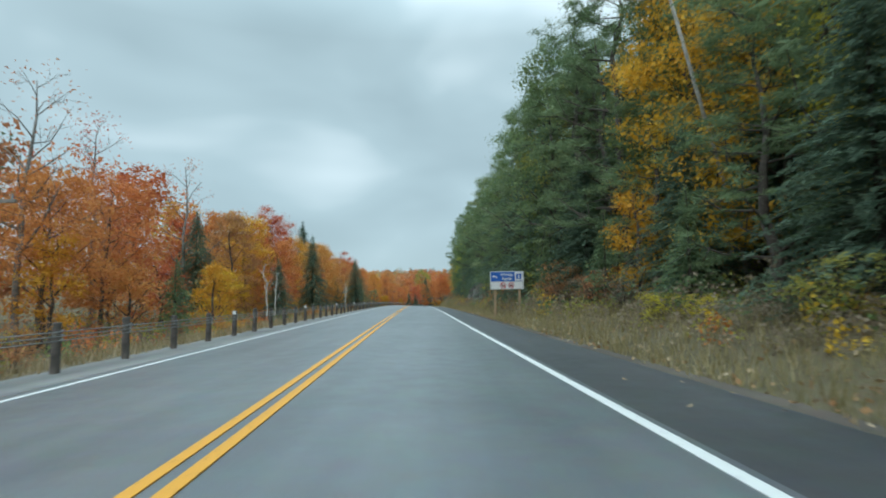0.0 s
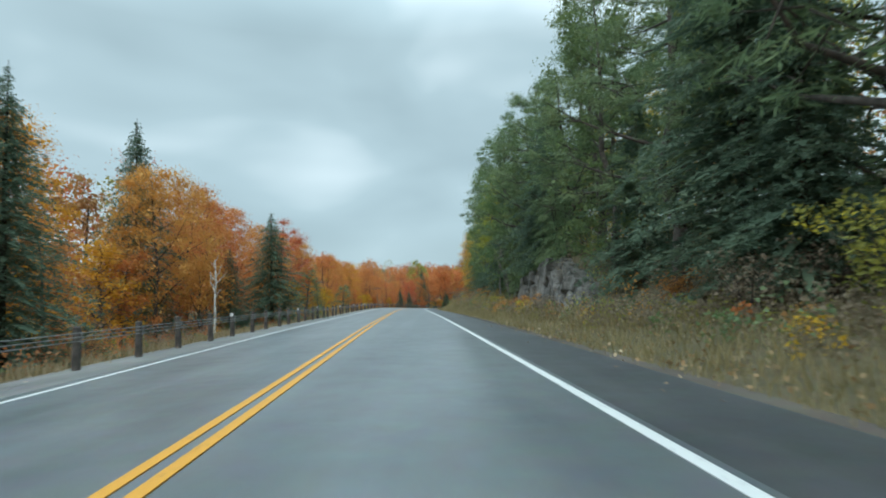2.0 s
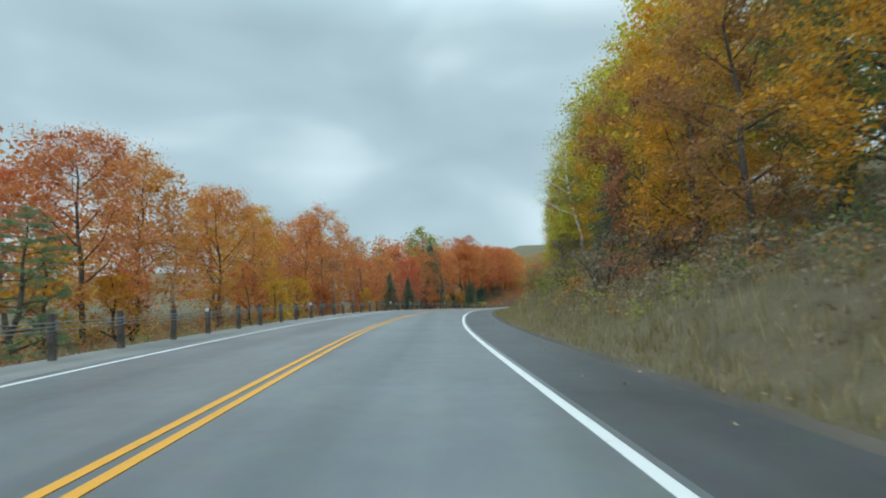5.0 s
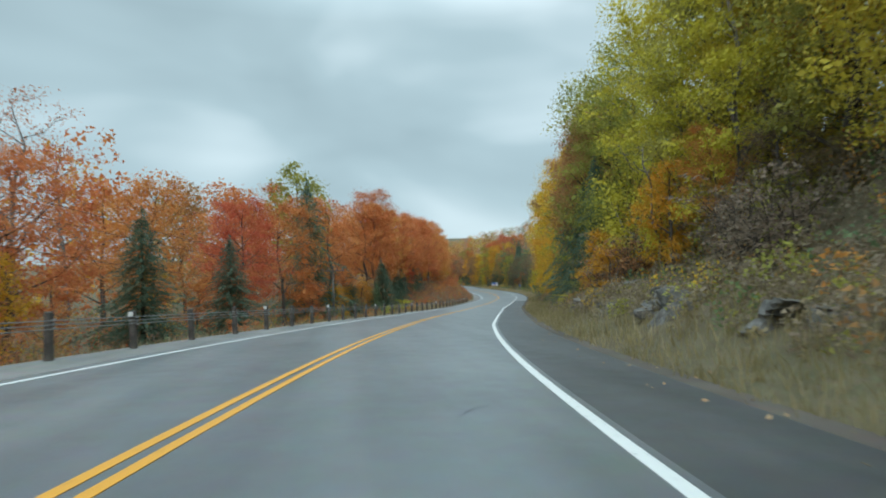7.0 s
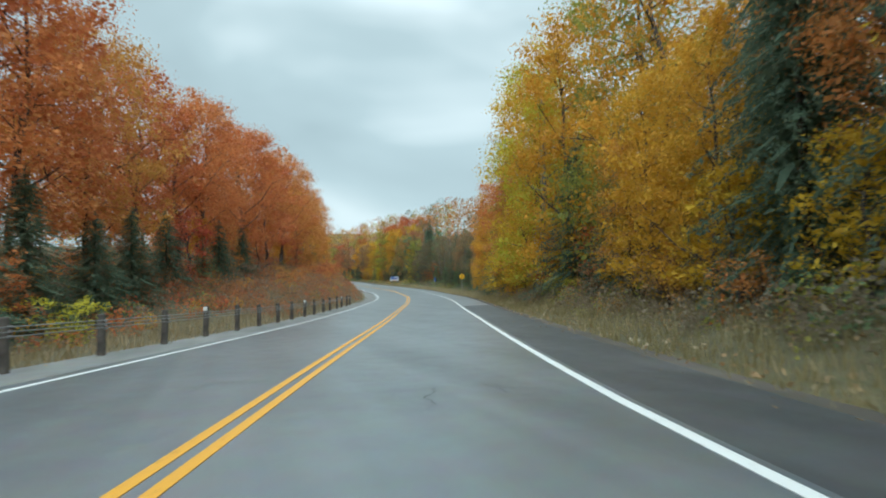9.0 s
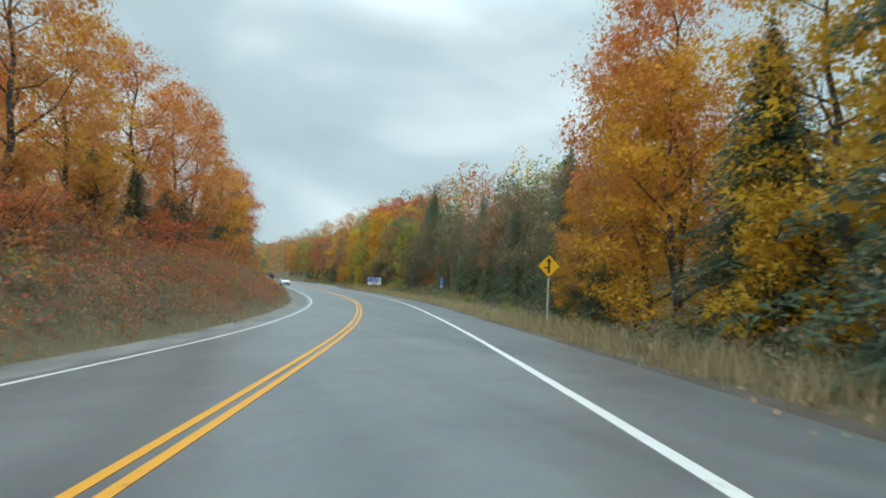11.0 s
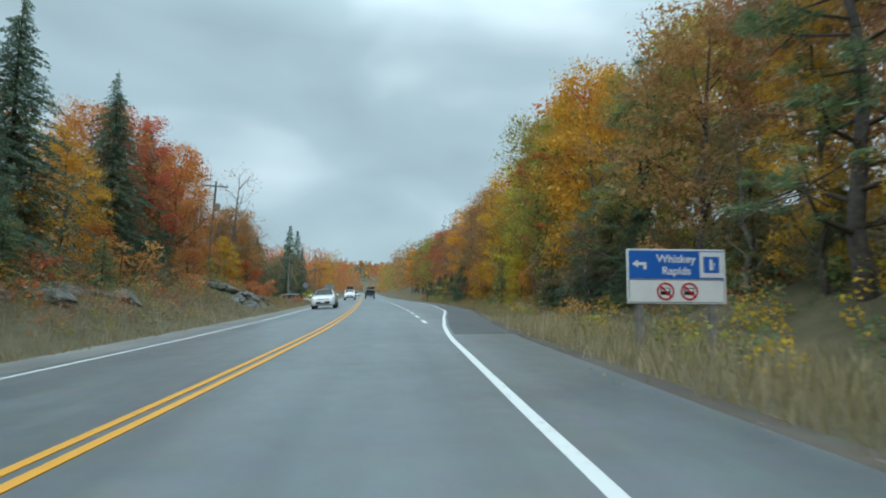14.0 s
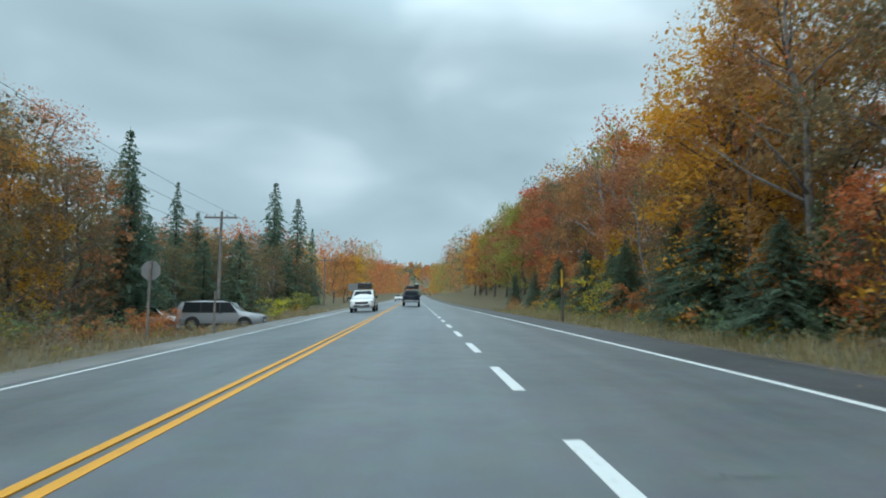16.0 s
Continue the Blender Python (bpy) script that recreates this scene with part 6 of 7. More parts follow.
# ---- signs ----
def writing(text, size, mat, parent, m):
    cu = bpy.data.curves.new("lettering", "FONT")
    cu.body, cu.size, cu.align_x, cu.align_y, cu.extrude, cu.offset = text, size, "CENTER", "CENTER", 0.002, size * 0.018
    tmp = bpy.data.objects.new("lettering", cu)
    me = bpy.data.meshes.new_from_object(tmp)
    bpy.data.objects.remove(tmp)
    me.materials.clear()
    me.materials.append(mat)
    ob = part("lettering", me, None, parent)
    ob.matrix_basis = m @ pose(0, 0, 0, 90)
    return ob


def plate(parent, name, w, h, mat, x, z, y, t=0.004, label="", r=0.01):
    bm = bmesh.new()
    box(bm, (w, t, h), (x, y, z), bevel=min(r, t * 0.4))
    return part(name, bm, mat, parent, label)


def ring(parent, x, z, y, r):
    """A red ban ring with a slash over a plain dark vehicle shape."""
    bm = bmesh.new()
    n = 28
    vs = [[bm.verts.new((x + q * math.sin(2 * math.pi * k / n), y, z + q * math.cos(2 * math.pi * k / n))) for k in range(n)] for q in (r, r * 0.8)]
    for k in range(n):
        bm.faces.new((vs[0][k], vs[0][(k + 1) % n], vs[1][(k + 1) % n], vs[1][k]))
    ext = bmesh.ops.extrude_face_region(bm, geom=list(bm.faces))
    bmesh.ops.translate(bm, verts=[g for g in ext["geom"] if isinstance(g, bmesh.types.BMVert)], vec=(0, -0.004, 0))
    part("ban_ring", bm, SIGN_RED, parent, "red ban ring")
    bm = bmesh.new()
    box(bm, (r * 1.7, 0.004, r * 0.2), (x, y - 0.006, z), (0, 45, 0))
    part("slash", bm, SIGN_RED, parent, "red slash")


def tourist_sign(s, d0, d1, top, tilt, posts):
    """Blue board with a white lower panel on two posts."""
    w, h = d1 - d0, 1.14
    ob = new("direction_sign")
    base = height(s, (d0 + d1) / 2)
    ob.matrix_basis = Matrix.Translation(at(s, (d0 + d1) / 2, 0, True)) @ pose(0, 0, 0, 0, tilt, heading(s) - 2)
    zt = top - base
    for x in (-w * 0.36, w * 0.37):
        bm = bmesh.new()
        box(bm, (0.14, 0.14, zt + 0.5), (x, 0.09, zt / 2 - 0.27), bevel=0.008)
        part("post", bm, posts, ob, "square timber post")
    board = plate(ob, "board", w, h, SIGN_WHITE, 0, zt - h / 2, 0, 0.02)
    plate(board, "blue_panel", w * 0.955, h * 0.52, SIGN_BLUE, 0, zt - h * 0.29, -0.0125, 0.005)
    plate(board, "white_panel", w * 0.235, h * 0.47, SIGN_WHITE, w * 0.355, zt - h * 0.285, -0.0165, 0.004)
    plate(board, "symbol_panel", w * 0.16, h * 0.30, SIGN_BLUE, w * 0.355, zt - h * 0.285, -0.0205, 0.004)
    plate(board, "symbol", w * 0.03, h * 0.2, SIGN_WHITE, w * 0.352, zt - h * 0.285, -0.0245, 0.004, "plain white symbol bar")
    plate(board, "symbol", w * 0.008, h * 0.14, SIGN_WHITE, w * 0.385, zt - h * 0.31, -0.0245, 0.004)
    for z, q in ((zt - h * 0.565, 0.012), (zt - h * 0.975, 0.012)):
        plate(board, "border", w * 0.96, q, SIGN_BLACK, 0, z, -0.012, 0.004)
    for x in (-w * 0.478, w * 0.478):
        plate(board, "border", 0.012, h * 0.41, SIGN_BLACK, x, zt - h * 0.77, -0.012, 0.004)
    writing("Whiskey", h * 0.205, SIGN_WHITE, board, pose(0.0, -0.018, zt - h * 0.185))
    writing("Rapids", h * 0.205, SIGN_WHITE, board, pose(0.0, -0.018, zt - h * 0.405))
    plate(board, "arrow", w * 0.1, h * 0.055, SIGN_WHITE, -w * 0.35, zt - h * 0.275, -0.018, 0.004, "white arrow")
    plate(board, "arrow", w * 0.03, h * 0.13, SIGN_WHITE, -w * 0.315, zt - h * 0.315, -0.0185, 0.004)
    bm = bmesh.new()
    q = [bm.verts.new(p) for p in ((-w * 0.445, -0.018, zt - h * 0.275), (-w * 0.385, -0.018, zt - h * 0.2), (-w * 0.385, -0.018, zt - h * 0.35))]
    bm.faces.new(q)
    ext = bmesh.ops.extrude_face_region(bm, geom=list(bm.faces))
    bmesh.ops.translate(bm, verts=[g for g in ext["geom"] if isinstance(g, bmesh.types.BMVert)], vec=(0, -0.004, 0))
    part("arrow_head", bm, SIGN_WHITE, board)
    for x in (-w * 0.115, w * 0.125):
        z = zt - h * 0.775
        plate(board, "vehicle_symbol", w * 0.1, h * 0.13, SIGN_BLACK, x, z, -0.014, 0.005, "plain black vehicle shape")
        plate(board, "vehicle_symbol", w * 0.075, h * 0.05, SIGN_WHITE, x, z + h * 0.025, -0.0185, 0.004)
        ring(board, x, z, -0.022, w * 0.088)
    return tagged(ob, "blue and white direction board on two timber posts", "road sign", "direction boards")


tourist_sign(36.3, 6.15, 8.27, 2.72, 0.0, plain("new_timber", (0.36, 0.25, 0.15), 0.8))
tourist_sign(376.0, 7.05, 9.15, 2.1, 0.0, POLE_WOOD)


def diamond_sign():
    ob = new("warning_sign")
    s, d = 306.5, 6.95
    base = height(s, d)
    ob.matrix_basis = Matrix.Translation(at(s, d, 0, True)) @ pose(0, 0, 0, 0, 1.2, heading(s) - 4)
    c = 2.28 - base
    bm = bmesh.new()
    box(bm, (0.055, 0.05, c + 0.5), (0, 0.04, c / 2 - 0.25), bevel=0.006)
    part("post", bm, plain("pale_post", (0.5, 0.49, 0.46), 0.6, 0.1), ob, "pale grey steel post")
    a = 0.6
    bm = bmesh.new()
    box(bm, (a, 0.012, a), (0, 0, c), (0, 45, 0), 0.005)
    board = part("board", bm, SIGN_BLACK, ob, "black-edged diamond board")
    bm = bmesh.new()
    box(bm, (a * 0.94, 0.006, a * 0.94), (0, -0.008, c), (0, 45, 0), 0.002)
    part("face", bm, SIGN_YELLOW, board, "amber yellow face")
    plate(board, "symbol", 0.075, 0.42, SIGN_BLACK, 0.0, c - 0.05, -0.013, 0.005, "black junction symbol")
    plate(board, "symbol", 0.13, 0.055, SIGN_BLACK, -0.1, c - 0.06, -0.0135, 0.005)
    bm = bmesh.new()
    q = [bm.verts.new(p) for p in ((-0.1, -0.0145, c + 0.15), (0.1, -0.0145, c + 0.15), (0, -0.0145, c + 0.3))]
    bm.faces.new(q)
    ext = bmesh.ops.extrude_face_region(bm, geom=list(bm.faces))
    bmesh.ops.translate(bm, verts=[g for g in ext["geom"] if isinstance(g, bmesh.types.BMVert)], vec=(0, -0.004, 0))
    part("arrow_head", bm, SIGN_BLACK, board)
    tagged(ob, "yellow diamond warning sign with black junction symbol on a steel post", "road sign")


diamond_sign()


def km_marker():
    ob = new("distance_marker")
    s, d = 335.2, 7.25
    base = height(s, d)
    ob.matrix_basis = Matrix.Translation(at(s, d, 0, True)) @ pose(0, 0, 0, 0, 1.0, heading(s) - 4)
    t = 2.2 - base
    bm = bmesh.new()
    box(bm, (0.08, 0.08, t + 0.4), (0, 0.05, t / 2 - 0.25), bevel=0.006)
    part("post", bm, POLE_WOOD, ob)
    w = 0.22
    board = plate(ob, "board", w, 0.82, SIGN_BLUE, 0, t - 0.41, 0, 0.01, "tall narrow blue board")
    plate(board, "number_panel", w * 0.96, 0.16, SIGN_WHITE, 0, t - 0.735, -0.007, 0.004)
    writing("km", 0.13, SIGN_WHITE, board, pose(0, -0.007, t - 0.07))
    writing("7", 0.24, SIGN_WHITE, board, pose(0, -0.007, t - 0.4))
    writing(".0", 0.17, SIGN_BLACK, board, pose(0, -0.011, t - 0.735))
    tagged(ob, "narrow blue distance marker reading km 7 on a timber post", "road sign")


km_marker()


def back_of_sign(name, s, d, top, w, h, label, octagon=False):
    ob = new(name)
    base = height(s, d)
    ob.matrix_basis = Matrix.Translation(at(s, d, 0, True)) @ pose(0, 0, 0, 0, 0, heading(s))
    t = top - base
    bm = bmesh.new()
    box(bm, (0.07, 0.07, t + 0.4), (0, -0.05, t / 2 - 0.22), bevel=0.005)
    part("post", bm, POLE_WOOD, ob)
    bm = bmesh.new()
    if octagon:
        cyl(bm, w / 2 / math.cos(math.pi / 8), w / 2 / math.cos(math.pi / 8), 0.008, pose(0, 0, t - h / 2, 90) @ pose(0, 0, 0, 0, 0, 22.5), 8)
    else:
        box(bm, (w, 0.008, h), (0, 0, t - h / 2), bevel=0.003)
    part("board", bm, SIGN_BACK, ob, "bare aluminium back")
    tagged(ob, label, "road sign")


back_of_sign("marker_sign", 366.5, -6.85, 1.95, 0.22, 0.75, "narrow sign seen from its bare grey back")
back_of_sign("stop_sign", 435.6, -6.5, 2.25, 0.62, 0.62, "octagonal sign seen from its grey back at the side road", True)
back_of_sign("marker_sign", 438.6, -5.4, 1.3, 0.08, 0.3, "slim marker post at the side road")
back_of_sign("board_sign", 520, -8.5, 3.4, 2.4, 1.3, "large board seen from its grey back")


def snow_marker():
    ob = new("marker_post")
    s, d = 443.7, 9.2
    ob.matrix_basis = Matrix.Translation(at(s, d, 0, True)) @ pose(0, 0, 0, 0, 0, 0)
    bm = bmesh.new()
    cyl(bm, 0.06, 0.05, 1.9, pose(0, 0, 0.75), 10)
    part("post", bm, WOOD_OLD, ob)
    bm = bmesh.new()
    cyl(bm, 0.045, 0.03, 0.9, pose(0, 0, 2.1), 8)
    part("rod", bm, SIGN_YELLOW, ob, "orange-yellow rod")
    tagged(ob, "thin dark marker post with orange rod in the verge", "marker post")


snow_marker()
# a pale dead trunk that leans among the conifers
_v, _f = [], []
tube(_v, _f, at(19.4, 12.2, 5.6), at(16.5, 9.3, 10.4), 0.07, 0.05, 7)
tube(_v, _f, at(22.5, 15.0, 1.0), at(19.4, 12.2, 5.6), 0.09, 0.07, 7)
tagged(part("leaning_trunk", mesh_of("leaning_trunk", _v, _f, BIRCH, True)), "pale dead birch trunk leaning among the conifers", "dead tree")
# a slim bare birch before the spruces
for _s, _d, _h in ((49, -11, 4.6), (82.3, -8.6, 3.6), (50.2, -10.6, 3.8)):
    _rng = np.random.default_rng(int(_s * 10))
    _v, _f, _tips = limbs(_rng, _h + 1, 0.45, 0.7, 0.05, 9, 0.04, 0.9, 2)
    _ob = new("bare_birch", mesh_of("bare_birch", _v, _f, BIRCH, True))
    _ob.matrix_basis = Matrix.Translation(at(_s, _d, 0, True))
    tagged(_ob, "slim bare white birch behind the guide posts", "birch tree")


# slim dead trunks along the edge of the woods
for _s, _d, _h in ((101.4, 10.4, 5.5), (103.9, 10.7, 6.5), (105.6, 10.3, 5), (108.8, 10.9, 7), (112.4, 10.6, 6), (116.3, 10.9, 6.5), (206.5, 10.9, 6), (209.6, 11.2, 7), (211.4, 10.8, 5.5), (252.8, 10.4, 5), (435.2, 13.4, 7), (443.5, 13.6, 6.5), (429.4, 13.2, 6)):
    _rng = np.random.default_rng(int(_s * 10))
    _v, _f, _tips = limbs(_rng, _h, 0.5, 0.9, 0.055, 7, 0.09, 0.4, 2)
    _ob = new("dead_tree", mesh_of("dead_tree", _v, _f, BARK_GREY, True))
    _ob.matrix_basis = Matrix.Translation(at(_s, _d, 0, True)) @ pose(0, 0, 0, 6 * math.sin(_s), 8 * math.cos(_s * 3), 0)
    tagged(_ob, "slim dead grey trunk at the edge of the woods", "dead tree", "dead trunks")


# ---- vehicles ----
def paint(name, color, metal=0.3):
    m = plain(name, color, 0.28, metal, 0.05, 1.5, 0)
    m.node_tree.nodes["Principled BSDF"].inputs["Coat Weight"].default_value = 1.0
    return m


CAR_WHITE = paint("car_paint_white", (0.9, 0.91, 0.91), 0.0)
CAR_SILVER = paint("car_paint_silver", (0.36, 0.37, 0.39), 0.25)
CAR_BLUE = paint("car_paint_dark_blue", (0.022, 0.032, 0.055), 0.3)
CAR_GREY = paint("car_paint_charcoal", (0.05, 0.05, 0.052), 0.3)
GLASS = plain("car_glass_dark", (0.02, 0.025, 0.028), 0.06, 0.0, 0.05, 2, 0)
GLASS.node_tree.nodes["Principled BSDF"].inputs["IOR"].default_value = 1.35
RUBBER = plain("tyre_rubber", (0.018, 0.018, 0.018), 0.85)
TRIM = plain("black_plastic", (0.02, 0.02, 0.021), 0.6)
RIM_DARK = plain("rim_dark", (0.09, 0.092, 0.095), 0.4, 0.7)
ALLOY = plain("alloy_rim", (0.40, 0.41, 0.42), 0.35, 0.8)
LAMP_CLEAR = plain("headlamp_clear", (0.62, 0.64, 0.66), 0.12, 0.2, 0.05, 6, 0)
LAMP_RED = plain("tail_lamp_red", (0.33, 0.012, 0.012), 0.2, 0, 0.05, 6, 0)
CHROME = plain("bright_trim", (0.6, 0.6, 0.6), 0.2, 1.0, 0.05, 4, 0)
RACK_RED = plain("red_strap", (0.45, 0.03, 0.02), 0.6)


def loft(rings):
    """A skin over rings of equal count, mirrored points given by the ring itself."""
    bm = bmesh.new()
    vs = [[bm.verts.new(p) for p in r] for r in rings]
    n = len(rings[0])
    for a, b in zip(vs[:-1], vs[1:]):
        for k in range(n - 1):
            bm.faces.new((a[k], a[k + 1], b[k + 1], b[k]))
    for r, flip in ((vs[0], False), (vs[-1], True)):
        try:
            bm.faces.new(r if flip else r[::-1])
        except ValueError:
            pass
    for v1, v2 in zip(vs[:-1], vs[1:]):
        bm.faces.new((v1[-1], v1[0], v2[0], v2[-1]))
    bmesh.ops.recalc_face_normals(bm, faces=bm.faces)
    return bm


def rounded(stations, fine=4):
    """Stations of a body with smooth ones between them."""
    p = np.array(stations)
    out = []
    for i in range(len(p) - 1):
        a, b, c, d = p[max(i - 1, 0)], p[i], p[i + 1], p[min(i + 2, len(p) - 1)]
        h = c[0] - b[0]
        m0, m1 = (c - a) / max(c[0] - a[0], 1e-6) * h, (d - b) / max(d[0] - b[0], 1e-6) * h
        for k in range(fine):
            q = k / fine
            e = (2 * q**3 - 3 * q**2 + 1) * b + (q**3 - 2 * q**2 + q) * m0 + (3 * q**2 - 2 * q**3) * c + (q**3 - q**2) * m1
            e[0] = b[0] + q * h
            out.append(tuple(e))
    return out + [tuple(p[-1])]


def vehicle(name, mat, label, category, length, width, stations, glass, wheel_r, wheels_x, extras):
    """A car along +y with its nose at +y. stations: (y, half width, sill, belt, roof, roof half width). glass: panels by y, z outline."""
    ob = new(name)
    rings = []
    for y, hw, sill, belt, roof, rw in stations:
        half = [(hw * 0.86, y, sill), (hw * 0.985, y, sill + 0.1), (hw, y, sill + 0.55 * (belt - sill)), (hw * 0.965, y, belt), ((hw * 0.95 + rw) / 2 * 1.01, y, belt + 0.55 * (roof - belt)), (rw, y, roof - 0.05 * (roof - belt)), (rw * 0.72, y, roof), (rw * 0.3, y, roof + 0.012)]
        rings.append(half + [(-x, yy, z) for x, yy, z in half[::-1]])
    bm = loft(rings)
    bmesh.ops.bevel(bm, geom=[e for e in bm.edges if e.calc_face_angle(0) > 0.6], offset=0.025, segments=2, affect="EDGES")
    me_body = part("body", bm, mat, ob)
    for p in me_body.data.polygons:
        p.use_smooth = True
    for kind, pts in glass:
        bm = bmesh.new()
        f = bm.faces.new([bm.verts.new(p) for p in pts])
        ext = bmesh.ops.extrude_face_region(bm, geom=[f])
        nrm = Vector((0, 0, 0))
        f.normal_update()
        nrm = f.normal
        bmesh.ops.translate(bm, verts=[g for g in ext["geom"] if isinstance(g, bmesh.types.BMVert)], vec=-nrm * 0.015)
        bmesh.ops.recalc_face_normals(bm, faces=bm.faces)
        part(kind, bm, TRIM if kind == "window_surround" else GLASS, ob, "black window trim" if kind == "window_surround" else "dark tinted glass")
    hw = width / 2
    for y in wheels_x:
        for sx in (-1, 1):
            m = pose(sx * (hw - 0.1), y, wheel_r, 0, 90, 0)
            # black disc standing in for the shaded gap between wheel and arch
            bm = bmesh.new()
            cyl(bm, wheel_r + 0.07, wheel_r + 0.07, 0.14, pose(sx * (hw - 0.065), y, wheel_r + 0.01, 0, 90, 0), 24)
            part("arch_gap_shade", bm, TRIM, ob)
            bm = bmesh.new()
            cyl(bm, wheel_r, wheel_r, 0.225, m, 26)
            bmesh.ops.bevel(bm, geom=[e for e in bm.edges if len(e.link_faces) == 2 and e.calc_face_angle(0) > 1], offset=0.03, segments=2, affect="EDGES")
            tyre = part("wheel", bm, RUBBER, ob, "black tyre")
            bm = bmesh.new()
            cyl(bm, wheel_r * 0.70, wheel_r * 0.66, 0.03, pose(sx * (hw + 0.012), y, wheel_r, 0, 90 * sx, 0), 20)
            rim = part("rim", bm, RIM_DARK, tyre, "alloy rim")
            for k in range(10):
                bm = bmesh.new()
                box(bm, (0.014, wheel_r * 0.1, wheel_r * 0.52), (sx * (hw + 0.03), y + wheel_r * 0.36 * math.sin(k * 0.6283), wheel_r + wheel_r * 0.36 * math.cos(k * 0.6283)), (-k * 36, 0, 0))
                part("spoke", bm, ALLOY, tyre)
    for pname, size, loc, pm, bev, lab in extras:
        bm = bmesh.new()
        box(bm, size, loc, bevel=bev)
        part(pname, bm, pm, ob, lab)
    return tagged(ob, label, category)


def common(hw, nose, tail, lamp_z, tail_z, bump_z, plate_z, mirror, shell=None):
    my, mz = mirror
    out = []
    for sx in (-1, 1):
        out += [("headlight", (0.42, 0.09, 0.16), (sx * (hw - 0.27), nose - 0.06, lamp_z), LAMP_CLEAR, 0.03, "clear headlight"),
                ("tail_light", (0.28, 0.08, 0.22), (sx * (hw - 0.2), tail + 0.05, tail_z), LAMP_RED, 0.025, "red tail light"),
                ("mirror", (0.2, 0.1, 0.14), (sx * (hw + 0.1), my, mz), shell or TRIM, 0.04, ""),
                ("door_handle", (0.03, 0.18, 0.03), (sx * (hw - 0.01), my - 0.85, mz - 0.1), shell or TRIM, 0.008, ""),
                ("fog_light", (0.16, 0.05, 0.09), (sx * (hw - 0.26), nose - 0.03, bump_z), LAMP_CLEAR, 0.015, "")]
    out += [("grille", (hw * 1.05, 0.06, 0.2), (0, nose - 0.02, lamp_z - 0.05), TRIM, 0.03, "black grille"), ("grille_bar", (hw * 0.95, 0.03, 0.03), (0, nose + 0.012, lamp_z), CHROME, 0.008, ""),
            ("bumper_intake", (hw * 1.3, 0.06, 0.14), (0, nose - 0.01, bump_z), TRIM, 0.03, ""), ("rear_bumper", (hw * 1.8, 0.08, 0.16), (0, tail + 0.0, bump_z), TRIM, 0.03, ""),
            ("licence_plate", (0.32, 0.015, 0.15), (0, tail - 0.045, plate_z), SIGN_WHITE, 0.004, "plain white plate"), ("licence_plate", (0.32, 0.015, 0.13), (0, nose + 0.025, bump_z + 0.08), SIGN_WHITE, 0.004, "plain white plate")]
    return out


def side_windows(hw, rw, belt, roof, spans):
    out = []
    for (y0, y1, yt0, yt1) in spans:
        for sx in (-1, 1):
            xb, xt = hw * 0.972, rw * 1.0 + (hw * 0.95 - rw) * 0.2
            zb, zt = belt + 0.025, roof - 0.1
            out.append(("window_surround", [(sx * (xb + 0.004), y0 - 0.05, zb - 0.02), (sx * (xb + 0.004), y1 + 0.05, zb - 0.02), (sx * (xt + 0.012), yt1 + 0.05, zt + 0.03), (sx * (xt + 0.012), yt0 - 0.05, zt + 0.03)]))
            out.append(("side_window", [(sx * (xb + 0.012), y0, zb), (sx * (xb + 0.012), y1, zb), (sx * (xt + 0.02), yt1, zt), (sx * (xt + 0.02), yt0, zt)]))
    return out


def suv(mat, label, dark_trim=True):
    hw, rw = 0.93, 0.75
    st = [(-2.42, 0.80, 0.42, 0.98, 1.02, 0.66), (-2.36, 0.88, 0.32, 1.02, 1.34, 0.72), (-2.15, 0.92, 0.27, 1.04, 1.62, 0.74), (-1.2, hw, 0.26, 1.03, 1.70, rw), (0.1, hw, 0.26, 1.01, 1.68, rw), (0.55, hw, 0.26, 1.0, 1.58, rw),
          (1.12, hw, 0.27, 1.0, 1.1, 0.79), (1.7, 0.92, 0.28, 0.96, 1.02, 0.78), (2.2, 0.88, 0.30, 0.86, 0.93, 0.74), (2.42, 0.78, 0.36, 0.72, 0.80, 0.62)]
    g = side_windows(hw, rw, 1.01, 1.68, [(-2.0, -1.05, -1.9, -1.05), (-0.98, 0.02, -0.98, -0.02), (0.08, 0.98, 0.08, 0.52)])
    g += [("windscreen", [(-0.74, 1.13, 1.06), (0.74, 1.13, 1.06), (0.6, 0.60, 1.585), (-0.6, 0.60, 1.585)]), ("rear_window", [(-0.66, -2.40, 1.08), (0.66, -2.40, 1.08), (0.58, -2.22, 1.55), (-0.58, -2.22, 1.55)])]
    ex = common(hw, 2.42, -2.42, 0.74, 1.0, 0.46, 0.78, (0.95, 1.08))
    ex += [("roof_rail", (0.04, 1.9, 0.04), (sx * 0.6, -0.9, 1.74), TRIM, 0.012, "") for sx in (-1, 1)] + [("sill_trim", (0.04, 2.3, 0.12), (sx * 0.93, 0, 0.33), TRIM, 0.015, "") for sx in (-1, 1)]
    return vehicle("suv", mat, label, "suv", 4.84, 1.86, st, g, 0.36, (-1.45, 1.45), ex)


